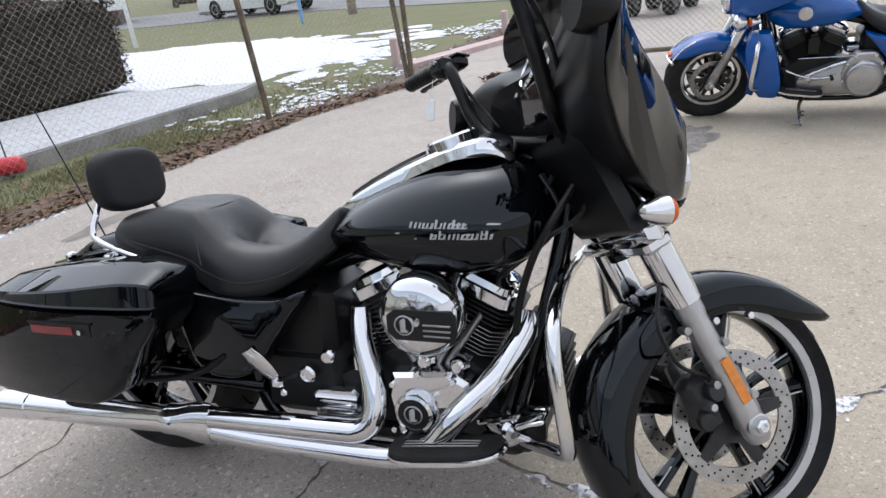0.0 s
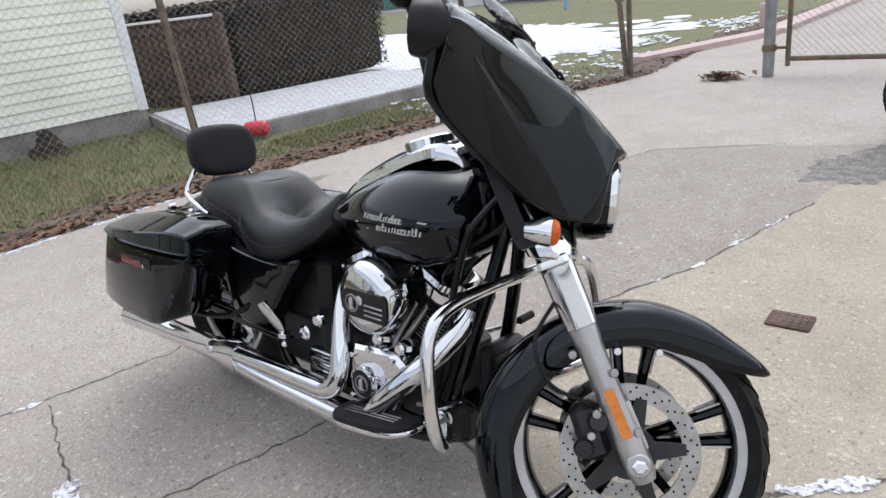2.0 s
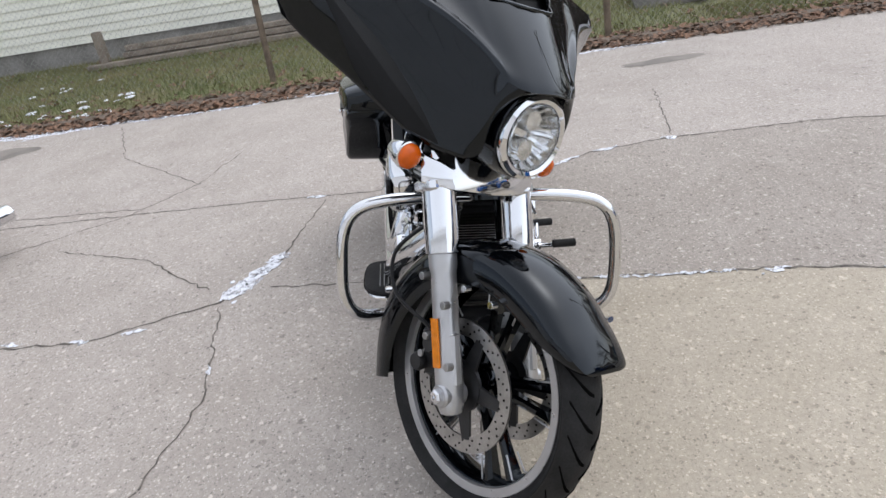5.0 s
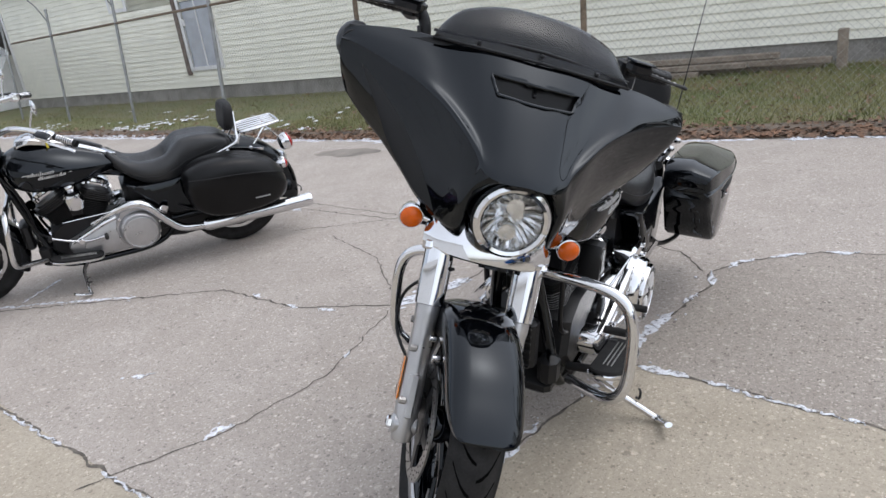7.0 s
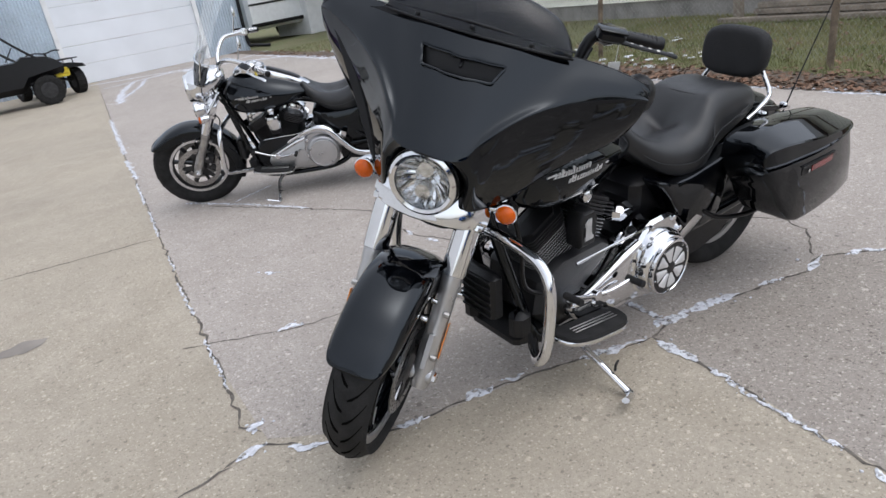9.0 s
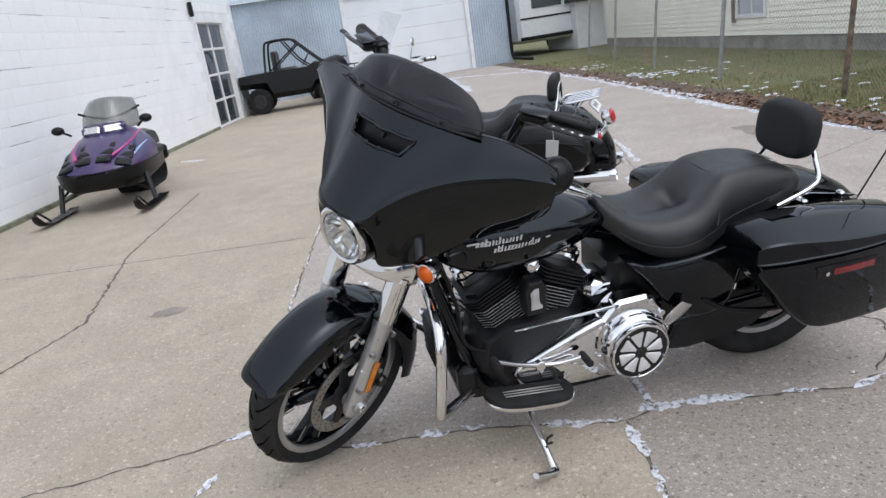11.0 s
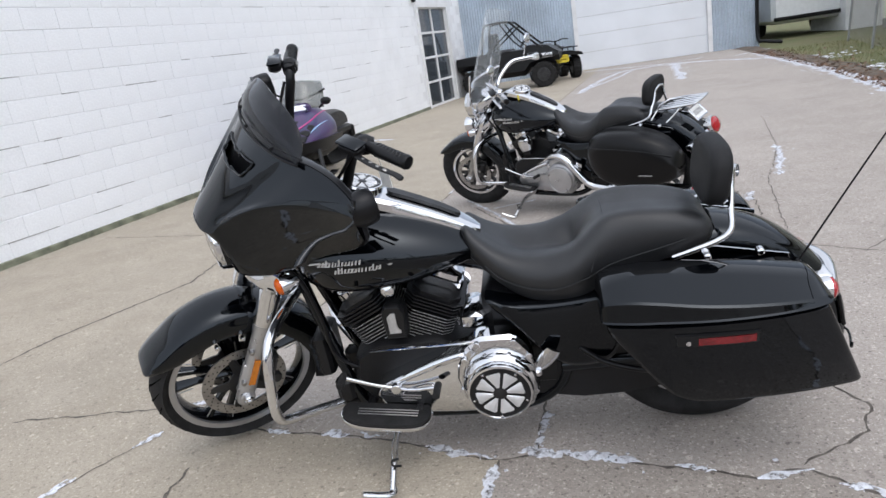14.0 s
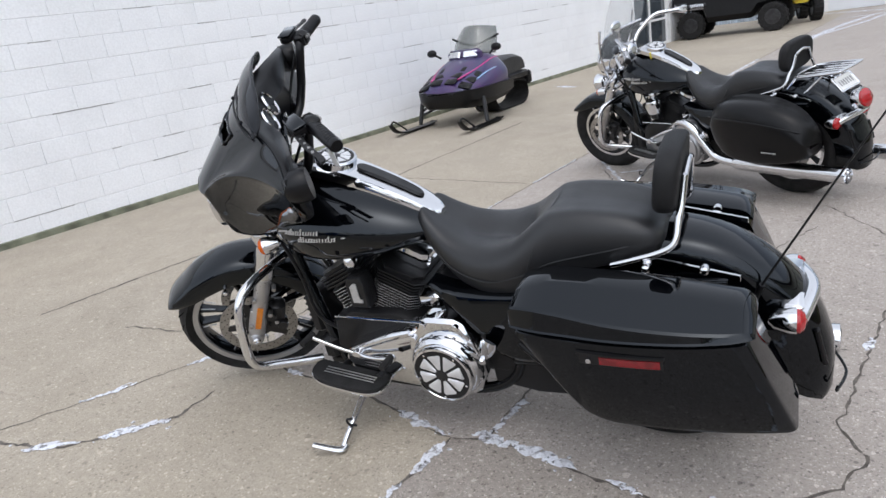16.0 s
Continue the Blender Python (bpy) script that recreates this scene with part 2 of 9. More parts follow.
def arc(c, r, a0, a1, n, y=0.0):
    """Points on a circle round c = (x, z), in degrees from +x upwards."""
    return [(c[0] + r * math.cos(radians(a)), y, c[1] + r * math.sin(radians(a))) for a in np.linspace(a0, a1, n)]

# ---- motorcycles ----
RAKE = radians(26)
STEER_AXIS = Vector((-math.sin(RAKE), 0, math.cos(RAKE)))
STEER_FOOT = Vector((1.582, 0, 0.31))
HUB = (1.553, 0.0, 0.30)          # front axle, wheel straight ahead
REAR = (-0.01, 0.0, 0.318)        # rear axle


def steering(deg):
    return Matrix.Translation(STEER_FOOT) @ Matrix.Rotation(radians(deg), 4, STEER_AXIS) @ Matrix.Translation(-STEER_FOOT)


def tyre_profile(r, rim, w):
    """Closed cross-section of a motorcycle tyre, (radius, offset)."""
    h = w / 2
    return [(rim, -h * 0.62), (rim + 0.012, -h * 0.78), (rim + (r - rim) * 0.45, -h), (r - 0.027, -h * 0.88), (r - 0.007, -h * 0.48), (r, 0),
            (r - 0.007, h * 0.48), (r - 0.027, h * 0.88), (rim + (r - rim) * 0.45, h), (rim + 0.012, h * 0.78), (rim, h * 0.62), (rim - 0.006, 0)]


def wheel(parent, name, c, r, rim, w, m, style, discs=2, disc_r=0.148):
    """A wheel: rim with spokes; tyre, polished lip and brake discs under it."""
    ax = (0, 1, 0)
    h = w / 2
    base = GLOSS if style == "split" else DARKMETAL
    bm = nb()
    lathe(bm, [(rim + 0.004, -h * 0.62), (rim - 0.004, -h * 0.62), (rim - 0.022, -h * 0.5), (rim - 0.03, -h * 0.2), (rim - 0.03, h * 0.2), (rim - 0.022, h * 0.5),
               (rim - 0.004, h * 0.62), (rim + 0.004, h * 0.62)], c, ax, 48, caps=False)
    count = 5 if style == "split" else 9
    for i in range(count):
        a0 = 2 * math.pi * i / count + 0.35
        for off in ((-0.16, 0.16) if style == "split" else (0,)):
            ring_in, ring_out = [], []
            a1, a2 = a0 + off * 1.5, a0 + off
            d1, d2 = V(math.cos(a1), 0, math.sin(a1)), V(math.cos(a2), 0, math.sin(a2))
            t = V(-math.sin(a0), 0, math.cos(a0))
            rings = []
            for f, hw, dep in ((0.0, 0.013, 0.022), (0.5, 0.0105, 0.014), (1.0, 0.013, 0.022)):
                p = V(*c) + d1 * 0.036 * (1 - f) + d2 * (rim - 0.024) * f
                rings.append([p + t * x + V(0, y, 0) for x, y in ((hw, dep * 0.6), (hw * 0.4, dep), (-hw * 0.4, dep), (-hw, dep * 0.6), (-hw, -dep * 0.6), (-hw * 0.4, -dep), (hw * 0.4, -dep), (hw, -dep * 0.6))])
            loft(bm, rings, along=3)
    rim_ob = part(name, bm, base, parent, "black cast wheel with five split spokes" if style == "split" else "dark grey cast wheel", m)
    part("hub", lathe(nb(), [(0.02, -0.07), (0.034, -0.07), (0.038, -0.05), (0.046, -0.03), (0.046, 0.03), (0.038, 0.05), (0.034, 0.07), (0.02, 0.07)], c, ax, 24), base, rim_ob, m=m)
    part("tyre", lathe(nb(), tyre_profile(r, rim, w), c, ax, 64, closed=True, n=3), RUBBER, rim_ob, "black rubber tyre", m)
    bm = nb()
    for s in (-1, 1):
        lathe(bm, [(rim + 0.005, s * h * 0.64), (rim + 0.002, s * (h * 0.64 + 0.004)), (rim - 0.017, s * (h * 0.62 + 0.003)), (rim - 0.02, s * h * 0.55), (rim - 0.004, s * h * 0.58)], c, ax, 56, closed=True)
    part("rim_lip", bm, SATIN if style == "split" else CHROME, rim_ob, "machined bright rim edge", m)
    if style == "split":  # bright machined edges of the spokes
        bm = nb()
        for i in range(count):
            a0 = 2 * math.pi * i / count + 0.35
            for off in (-0.16, 0.16):
                d = V(math.cos(a0 + off), 0, math.sin(a0 + off))
                t = V(-math.sin(a0), 0, math.cos(a0)) * math.copysign(0.0135, off)
                for s in (-1, 1):
                    rod(bm, V(*c) + d * 0.165 + t + V(0, s * 0.017, 0), V(*c) + d * (rim - 0.026) + t + V(0, s * 0.021, 0), 0.0022, seg=6)
        part("spoke_edge", bm, SATIN, rim_ob, "machined spoke edges", m)
    # tread cuts
    bm = nb()
    count = 26
    for i in range(count):
        for s in (-1, 1):
            a0 = 2 * math.pi * (i + 0.5 * (s > 0)) / count
            rings = []
            for f in np.linspace(0, 1, 5):
                y = s * h * (0.06 + 0.72 * f)
                rr = r + 0.0020 - 0.007 * (f * 0.78 / 0.48) ** 1.6 if f < 0.6 else r + 0.002 - 0.007 - 0.02 * ((0.06 + 0.72 * f - 0.48) / 0.4)
                a = a0 + 0.05 * f + 0.17 * f * f
                wd = 0.017 * (1 - 0.5 * f) * (0.55 if f == 0 else 1.0)
                ring = []
                for da, dr in ((-wd, 0), (wd, 0), (wd, -0.004), (-wd, -0.004)):
                    ring.append(V(*c) + V((rr + dr) * math.cos(a + da), y, (rr + dr) * math.sin(a + da)))
                rings.append(ring)
            loft(bm, rings)
    tagged(part("tread_pattern", bm, GROOVE, rim_ob, m=m), kind="stuff")
    for s in ((-1, 1) if discs == 2 else (1,)):
        y = s * 0.074
        bm = nb()
        lathe(bm, [(disc_r, y - 0.0025), (disc_r, y + 0.0025), (disc_r - 0.036, y + 0.0025), (disc_r - 0.036, y - 0.0025)], c, ax, 48, closed=True)
        spider = nb()
        for i in range(5):
            a = 2 * math.pi * i / 5 + 0.2
            d, t = V(math.cos(a), 0, math.sin(a)), V(-math.sin(a), 0, math.cos(a))
            p, q = V(*c) + d * 0.05, V(*c) + d * (disc_r - 0.03)
            loft(spider, [[x + t * u + V(0, y + v, 0) for u, v in ((g, 0.003), (-g, 0.003), (-g, -0.003), (g, -0.003))] for x, g in ((p, 0.02), (q, 0.012))])
        lathe(spider, [(0.03, y - 0.004), (0.058, y - 0.004), (0.058, y + 0.004), (0.03, y + 0.004)], c, ax, 24)
        mesh_part("disc_spider", spider, DARKMETAL, rim_ob, "dark disc carrier", m)
        disc = part("brake_disc", bm, DISC, rim_ob, "drilled steel brake disc", m)
        bm = nb()
        for i in range(24):
            for k, rr in enumerate((disc_r - 0.008, disc_r - 0.018, disc_r - 0.028)):
                a = 2 * math.pi * (i + k * 0.33) / 24
                p = V(*c) + V(rr * math.cos(a), y, rr * math.sin(a))
                lathe(bm, [(0.0028, -0.0032), (0.0028, 0.0032)], p, ax, 6)
        part("drilling", bm, GROOVE, disc, m=m)
    return rim_ob


def front_fender(parent, m, paint):
    """Deep valanced mudguard wrapped round the front tyre."""
    rings = []
    for a, crown, side, w in ((35.5, 0.340, 0.335, 0.042), (36.5, 0.342, 0.328, 0.060), (39, 0.341, 0.312, 0.072), (44, 0.336, 0.288, 0.080), (52, 0.328, 0.262, 0.085), (68, 0.325, 0.242, 0.088), (90, 0.324, 0.235, 0.090), (115, 0.324, 0.23, 0.091),
                              (140, 0.325, 0.23, 0.091), (165, 0.337, 0.236, 0.090), (188, 0.339, 0.252, 0.088), (209, 0.339, 0.272, 0.086)):
        d = V(math.cos(radians(a)), 0, math.sin(radians(a)))
        ring = []
        for u, f in ((-1.0, 1.0), (-1.02, 0.7), (-1.0, 0.35), (-0.86, 0.15), (-0.5, 0.04), (0, 0), (0.5, 0.04), (0.86, 0.15), (1.0, 0.35), (1.02, 0.7), (1.0, 1.0)):
            ring.append(V(*HUB) + d * (crown + (side - crown) * f) + V(0, w * u, 0))
        for u, f in ((0.97, 1.0), (0.95, 0.35), (0.55, 0.085), (0, 0.045), (-0.55, 0.085), (-0.95, 0.35), (-0.97, 1.0)):
            ring.append(V(*HUB) + d * (crown - 0.004 + (side - crown) * f) + V(0, w * u, 0))
        rings.append(ring)
    fender = part("front_fender", loft(nb(), rings, along=4), paint, parent, "deep gloss front fender", m, sharp=50)
    for s in (-1, 1):
        bm = nb()
        for p in ((-0.05, 0.215), (0.035, 0.222)):
            rod(bm, (HUB[0] + p[0], s * 0.09, HUB[2] + p[1]), (HUB[0] + p[0], s * 0.108, HUB[2] + p[1]), 0.008, seg=10)
        part("fender_bolt", bm, CHROME, fender, m=m)
    return fender


def fork(parent, m, low=SATIN, top=CHROME, reflector=True, calipers=2):
    """Two fork legs with lower sliders, chrome covers, axle ends, calipers and the chrome shroud between them."""
    up = V(-math.sin(radians(28)), 0, math.cos(radians(28)))
    for s in (-1, 1):
        foot = V(HUB[0] + 0.012, s * 0.118, HUB[2] - 0.006)
        bm = nb()
        lathe(bm, [(0.012, -0.045), (0.024, -0.04), (0.03, -0.02), (0.031, 0.05), (0.029, 0.12), (0.028, 0.26), (0.031, 0.275), (0.031, 0.3), (0.026, 0.305)], foot, up, 24)
        rbox(bm, foot + V(-0.028, 0, 0.07), (0.05, 0.03, 0.12), 0.008, turn_xyz(0, -28, 0))
        lathe(bm, [(0.022, -0.032), (0.026, -0.028), (0.026, 0.028), (0.022, 0.032)], foot, (0, 1, 0), 18)
        leg = part("fork_slider", bm, low, parent, "satin silver lower fork leg", m)
        part("axle_nut", lathe(nb(), [(0.016, 0.03), (0.016, 0.042), (0.011, 0.046), (0.006, 0.046), (0.006, 0.04)], foot, (0, s, 0), 6), CHROME, leg, m=m)
        bm = nb()
        for k in (0.075, 0.205):
            rod(bm, foot + up * k + V(0.028, s * 0.012, 0), foot + up * k + V(0.028, s * 0.03, 0), 0.009, seg=8)
            rod(bm, foot + up * (k + 0.03) + V(-0.045, s * 0.0, 0.0), foot + up * (k + 0.03) + V(-0.045, s * 0.03, 0.0), 0.009, seg=8)
        part("caliper_bolt", bm, STEEL, leg, m=m)
        if reflector:
            side = foot + V(0.0, s * 0.031, 0)
            ahead = np.cross(up, (0, 1, 0))
            bm = nb()
            rings = [[side + up * k + ahead * x + V(0, s * y, 0) for x, y in ((0.011, 0), (0.011, 0.003), (-0.011, 0.003), (-0.011, 0))] for k in (0.06, 0.165)]
            part("reflector", loft(bm, rings), ORANGE, leg, "orange fork reflector", m)
        bm = nb()
        lathe(bm, [(0.031, 0.3), (0.036, 0.303), (0.0375, 0.34), (0.0375, 0.47), (0.036, 0.52)], foot, up, 24)
        part("fork_cover", bm, top, parent, "chrome fork cover", m)
        if s == 1 or calipers == 2:
            bm = nb()
            rbox(bm, foot + V(-0.10, -s * 0.035, 0.045), (0.062, 0.066, 0.125), 0.014, turn_xyz(0, -24, 0))
            for k in (-0.03, 0.03):
                lathe(bm, [(0.02, 0), (0.022, 0.012), (0.018, 0.02)], foot + V(-0.1 + k * 0.4, 0, 0.045 + k), (0, s, 0), 16)
            cal = part("brake_caliper", bm, DARKMETAL, parent, "dark brake caliper", m)
            part("caliper_badge", lathe(nb(), [(0.008, 0.02), (0.008, 0.024), (0.002, 0.0245)], foot + V(-0.1, 0, 0.045), (0, s, 0), 14), SATIN, cal, m=m)
    # brake hose on the right
    bm = nb()
    tube(bm, [(1.40, -0.08, 0.66), (1.36, -0.13, 0.60), (1.33, -0.17, 0.52), (1.37, -0.17, 0.44), (1.46, -0.13, 0.40), (1.47, -0.11, 0.36)], 0.0045, 8)
    part("brake_hose", bm, PLASTIC, parent, "black brake hose", m)


def lower_shroud(parent, m):
    """Chrome shroud between the fork legs below the headlamp."""
    bm = nb()
    up = V(-math.sin(radians(28)), 0, math.cos(radians(28)))
    base = V(HUB[0] + 0.012, 0, HUB[2] - 0.006)
    rings = []
    for k, w, d in ((0.452, 0.160, 0.02), (0.459, 0.164, 0.034), (0.50, 0.163, 0.038), (0.54, 0.15, 0.034), (0.585, 0.115, 0.025)):
        p = base + up * k
        rings.append([p + V(x, y, 0.0) for x, y in ((d, -w * 0.86), (d + 0.028, -w * 0.45), (d + 0.034, 0), (d + 0.028, w * 0.45), (d, w * 0.86), (-0.03, w), (-0.06, 0), (-0.03, -w))])
    sh = part("fork_shroud", loft(bm, rings, around=2, along=3), CHROME, parent, "chrome fork shroud", m)
    bm = nb()
    p = base + up * 0.45
    rbox(bm, p + V(-0.005, 0, -0.004), (0.07, 0.32, 0.035), 0.01, turn_xyz(0, -28, 0))
    part("lower_clamp", bm, CHROME, parent, m=m)
    return sh


def signal(parent, m, c, ahead, s, lens=AMBER, stalk=None):
    """A bullet turn signal with its lens."""
    bm = nb()
    lathe(bm, [(0.006, -0.052), (0.018, -0.045), (0.027, -0.02), (0.031, 0.0), (0.031, 0.008), (0.028, 0.01)], c, ahead, 24)
    if stalk:
        rod(bm, V(*c) - V(*ahead) * 0.015, stalk, 0.009, seg=10)
    if stalk:
        arm = nb()
        tube(arm, [V(*c) + V(-0.02, -s * 0.012, 0.01), (1.285, s * 0.17, 0.80), (1.255, s * 0.13, 0.845), (1.242, s * 0.12, 0.858)], 0.011, 10, 4, squash=0.6)
        part("signal_arm", arm, CHROME, parent, "chrome signal mounting arm", m)
    body = part("turn_signal", bm, CHROME, parent, "chrome bullet turn signal", m)
    part("lens", lathe(nb(), [(0.0275, 0.007), (0.0275, 0.014), (0.022, 0.022), (0.01, 0.0265), (0.001, 0.027)], c, ahead, 24), lens, body, m=m)
    return body


def headlamp(parent, m, c, r, name="headlamp", depth=0.06):
    """Round lamp: chrome ring, bowl, bulb shields and clear lens."""
    ax = V(1, 0, 0.02)
    lamp = part(name, lathe(nb(), [(r - 0.004, -depth), (r + 0.002, -0.03), (r + 0.006, -0.012), (r + 0.004, 0.004), (r - 0.004, 0.01), (r - 0.012, 0.006), (r - 0.012, -0.004)], c, ax, 48, caps=False), CHROME, parent, "round clear headlamp in chrome ring", m)
    bm = nb()
    lathe(bm, [(r - 0.01, 0.0), (r - 0.012, -0.012), (r * 0.72, -0.035), (r * 0.42, -0.05), (r * 0.1, -0.055), (0.001, -0.055)], c, ax, 40, caps=False)
    for k in range(18):  # flutes of the bowl
        a = math.pi * 2 * k / 18
        d = V(0, math.cos(a), math.sin(a))
        tube(bm, [V(*c) + d * r * 0.86 + V(-0.012, 0, 0), V(*c) + d * r * 0.66 + V(-0.03, 0, 0), V(*c) + d * r * 0.4 + V(-0.042, 0, 0)], 0.006, 6, 3)
    for z in (0.38, -0.38):
        lathe(bm, [(r * 0.3, -0.05), (r * 0.3, -0.022), (r * 0.24, -0.012), (0.001, -0.01)], V(*c) + V(0, 0, r * z), ax, 20)
    part("reflector_bowl", bm, REFLECTOR, lamp, m=m)
    glass = part("lens", lathe(nb(), [(r - 0.011, 0.0), (r * 0.8, 0.008), (r * 0.45, 0.014), (0.001, 0.017), (0.001, 0.014), (r * 0.45, 0.011), (r * 0.8, 0.005), (r - 0.011, -0.003)], c, ax, 40, caps=False), LENS, lamp, m=m)
    glass.visible_shadow = False
    return lamp


# columns of the handlebar fairing: top edge, crease, side, lower edge
FAIRING = []


def column(top, crease, side, low, sag=0.0):
    """One column; the face between top edge and crease is straight, or hollow by sag."""
    t, c = V(*top), V(*crease)
    face = [t + (c - t) * f + V(-0.7 * g, 0, -0.7 * g) for f, g in ((0.4, sag), (0.75, sag), (0.93, -0.003))]
    FAIRING.append([t, *face, c, V(*side), V(*low)])


column((1.247, 0, 1.169), (1.490, 0, 0.942), (1.478, 0, 0.938), (1.462, 0, 0.934), -0.004)
column((1.244, 0.070, 1.167), (1.484, 0.055, 0.938), (1.473, 0.057, 0.931), (1.457, 0.058, 0.924), -0.004)
column((1.234, 0.125, 1.163), (1.462, 0.094, 0.943), (1.456, 0.102, 0.905), (1.444, 0.100, 0.868))
column((1.222, 0.162, 1.158), (1.432, 0.114, 0.968), (1.440, 0.125, 0.870), (1.437, 0.112, 0.786), 0.003)
column((1.206, 0.195, 1.154), (1.392, 0.150, 1.000), (1.396, 0.154, 0.885), (1.386, 0.153, 0.774), 0.006)
column((1.186, 0.232, 1.150), (1.335, 0.200, 1.032), (1.335, 0.203, 0.908), (1.320, 0.203, 0.788), 0.003)
column((1.164, 0.282, 1.146), (1.276, 0.262, 1.055), (1.273, 0.264, 0.940), (1.256, 0.258, 0.830), -0.004)
column((1.146, 0.335, 1.138), (1.222, 0.330, 1.068), (1.218, 0.330, 0.968), (1.200, 0.316, 0.872), -0.006)
column((1.134, 0.390, 1.127), (1.180, 0.394, 1.075), (1.174, 0.389, 0.990), (1.158, 0.372, 0.908), -0.005)
column((1.129, 0.432, 1.116), (1.154, 0.438, 1.079), (1.147, 0.431, 1.008), (1.130, 0.412, 0.938), -0.002)
column((1.129, 0.458, 1.101), (1.139, 0.462, 1.077), (1.132, 0.456, 1.030), (1.116, 0.440, 0.975))


def batwing(parent, m, paint, screen=True):
    """Handlebar fairing with vent, headlamp, smoked screen and the inner dash."""
    SHIFT_F = Matrix.Translation((0.012, 0, 0.004))
    mf = m @ SHIFT_F
    cols = [[p * V(1, -1, 1) for p in col] for col in FAIRING[:0:-1]] + FAIRING
    grid = spline(np.array(cols), 10)
    down = np.swapaxes(grid, 0, 1)
    grid = np.swapaxes(np.concatenate([spline(down[:5], 18), spline(down[4:], 8)[1:]]), 0, 1)
    # vent mouth cut into the face
    bm = nb()
    n, k = grid.shape[:2]

    def in_vent(p):
        return 1.088 < p[2] < 1.121 and abs(p[1]) < 0.090 + 0.55 * (p[2] - 1.086)
    vs = [[bm.verts.new(p) for p in row] for row in grid]
    for i in range(n - 1):
        for j in range(k - 1):
            q = (grid[i, j] + grid[i + 1, j] + grid[i + 1, j + 1] + grid[i, j + 1]) / 4
            if not in_vent(q):
                bm.faces.new((vs[i][j], vs[i + 1][j], vs[i + 1][j + 1], vs[i][j + 1]))
    bmesh.ops.recalc_face_normals(bm, faces=bm.faces)
    shell = part("fairing", bm, paint, parent, "gloss batwing fairing", m, sharp=32)
    mod = shell.modifiers.new("thickness", "SOLIDIFY")
    mod.thickness, mod.offset = 0.006, -1
    # dark recess behind the vent
    bm = nb()
    rbox(bm, (1.232, 0, 1.068), (0.05, 0.25, 0.07), 0.01, turn_xyz(0, 42, 0))
    part("vent_recess", bm, PLASTIC, shell, "dark fairing vent", mf)
    bm = nb()
    rbox(bm, (1.272, 0.0, 1.092), (0.03, 0.008, 0.034), 0.002, turn_xyz(0, 42, 0))
    tube(bm, [(1.255, -0.118, 1.083), (1.275, -0.06, 1.078), (1.28, 0, 1.077), (1.275, 0.06, 1.078), (1.255, 0.118, 1.083)], 0.006, 8, 5, squash=0.5)
    part("vent_trim", bm, PLASTIC, shell, m=mf)
    # rolled lip round the vent mouth
    def on_face(y, z):
        row = grid[np.abs(grid[:, 0, 1] - y).argmin()]
        k = np.abs(row[:30, 2] - z).argmin()
        return V(row[k][0] + 0.0005, y, z)
    mouth = [(-0.090, 1.088), (-0.05, 1.087), (0, 1.0865), (0.05, 1.087), (0.090, 1.088), (0.099, 1.1), (0.109, 1.12), (0.06, 1.121), (0, 1.1215), (-0.06, 1.121), (-0.109, 1.12), (-0.099, 1.1)]
    path = []
    for (ya, za), (yb, zb) in zip(mouth, mouth[1:] + mouth[:1]):
        path += [on_face(ya + (yb - ya) * f, za + (zb - za) * f) for f in (0, 0.5)]
    part("vent_lip", tube(nb(), path, 0.004, 8, 2, closed=True), paint, shell, "gloss lip round the vent", m)
    if screen:
        rings = []
        for y, lo, hi in ((0.0, (1.243, 1.158), (1.146, 1.255)), (0.09, (1.238, 1.156), (1.143, 1.25)), (0.155, (1.225, 1.152), (1.14, 1.234)), (0.2, (1.208, 1.148), (1.142, 1.214)), (0.232, (1.193, 1.146), (1.152, 1.181)), (0.25, (1.182, 1.145), (1.174, 1.153))):
            rings.append([V(lo[0], y, lo[1]), V((lo[0] + hi[0]) / 2 + 0.012, y, (lo[1] + hi[1]) / 2 + 0.004), V(hi[0], y, hi[1])])
        rows = [[p * V(1, -1, 1) for p in r] for r in rings[:0:-1]] + rings
        bm = loft(nb(), rows, ring_closed=False, caps=False, around=4, along=4)
        ws = part("windscreen", bm, SMOKE, shell, "dark smoked windscreen", mf)
        mod = ws.modifiers.new("thickness", "SOLIDIFY")
        mod.thickness = 0.004
        bm = nb()
        for off in (0.0, 0.022):
            tube(bm, [(1.184 - off * 0.7, -0.253, 1.147 + off * 0.6), (1.222 - off * 0.8, -0.17, 1.156 + off * 0.7), (1.248 - off * 0.85, 0, 1.163 + off), (1.222 - off * 0.8, 0.17, 1.156 + off * 0.7), (1.184 - off * 0.7, 0.253, 1.147 + off * 0.6)], 0.0035, 8, 6)
        part("screen_trim", bm, PLASTIC, shell, "black screen trim", mf)
        bm = nb()
        for y in (-0.15, 0, 0.15):
            ball(bm, (1.243 - abs(y) * 0.15, y, 1.178 - abs(y) * 0.08), 0.006, seg=8, rows=5)
        part("screen_screw", bm, PLASTIC, shell, m=mf)
    # inner fairing: follows the outer rim, dished behind it
    top = [c[0] for c in cols]
    low = [c[-1] for c in cols]
    rim = np.array(top + low[::-1])
    rim = np.array([p + V(-0.004, 0, 0) for p in rim])
    mid = rim.mean(0)
    levels = [rim, mid + (rim - mid) * V(1, 0.97, 0.95) + V(-0.018, 0, 0), mid + (rim - mid) * V(0.7, 0.8, 0.8) + V(-0.05, 0, 0), mid + (rim - mid) * V(0.4, 0.5, 0.55) + V(-0.07, 0, 0.0)]
    inner = part("inner_fairing", loft(nb(), levels, around=2, along=3), PLASTIC, parent, "black inner fairing and dash", m)
    bm = nb()
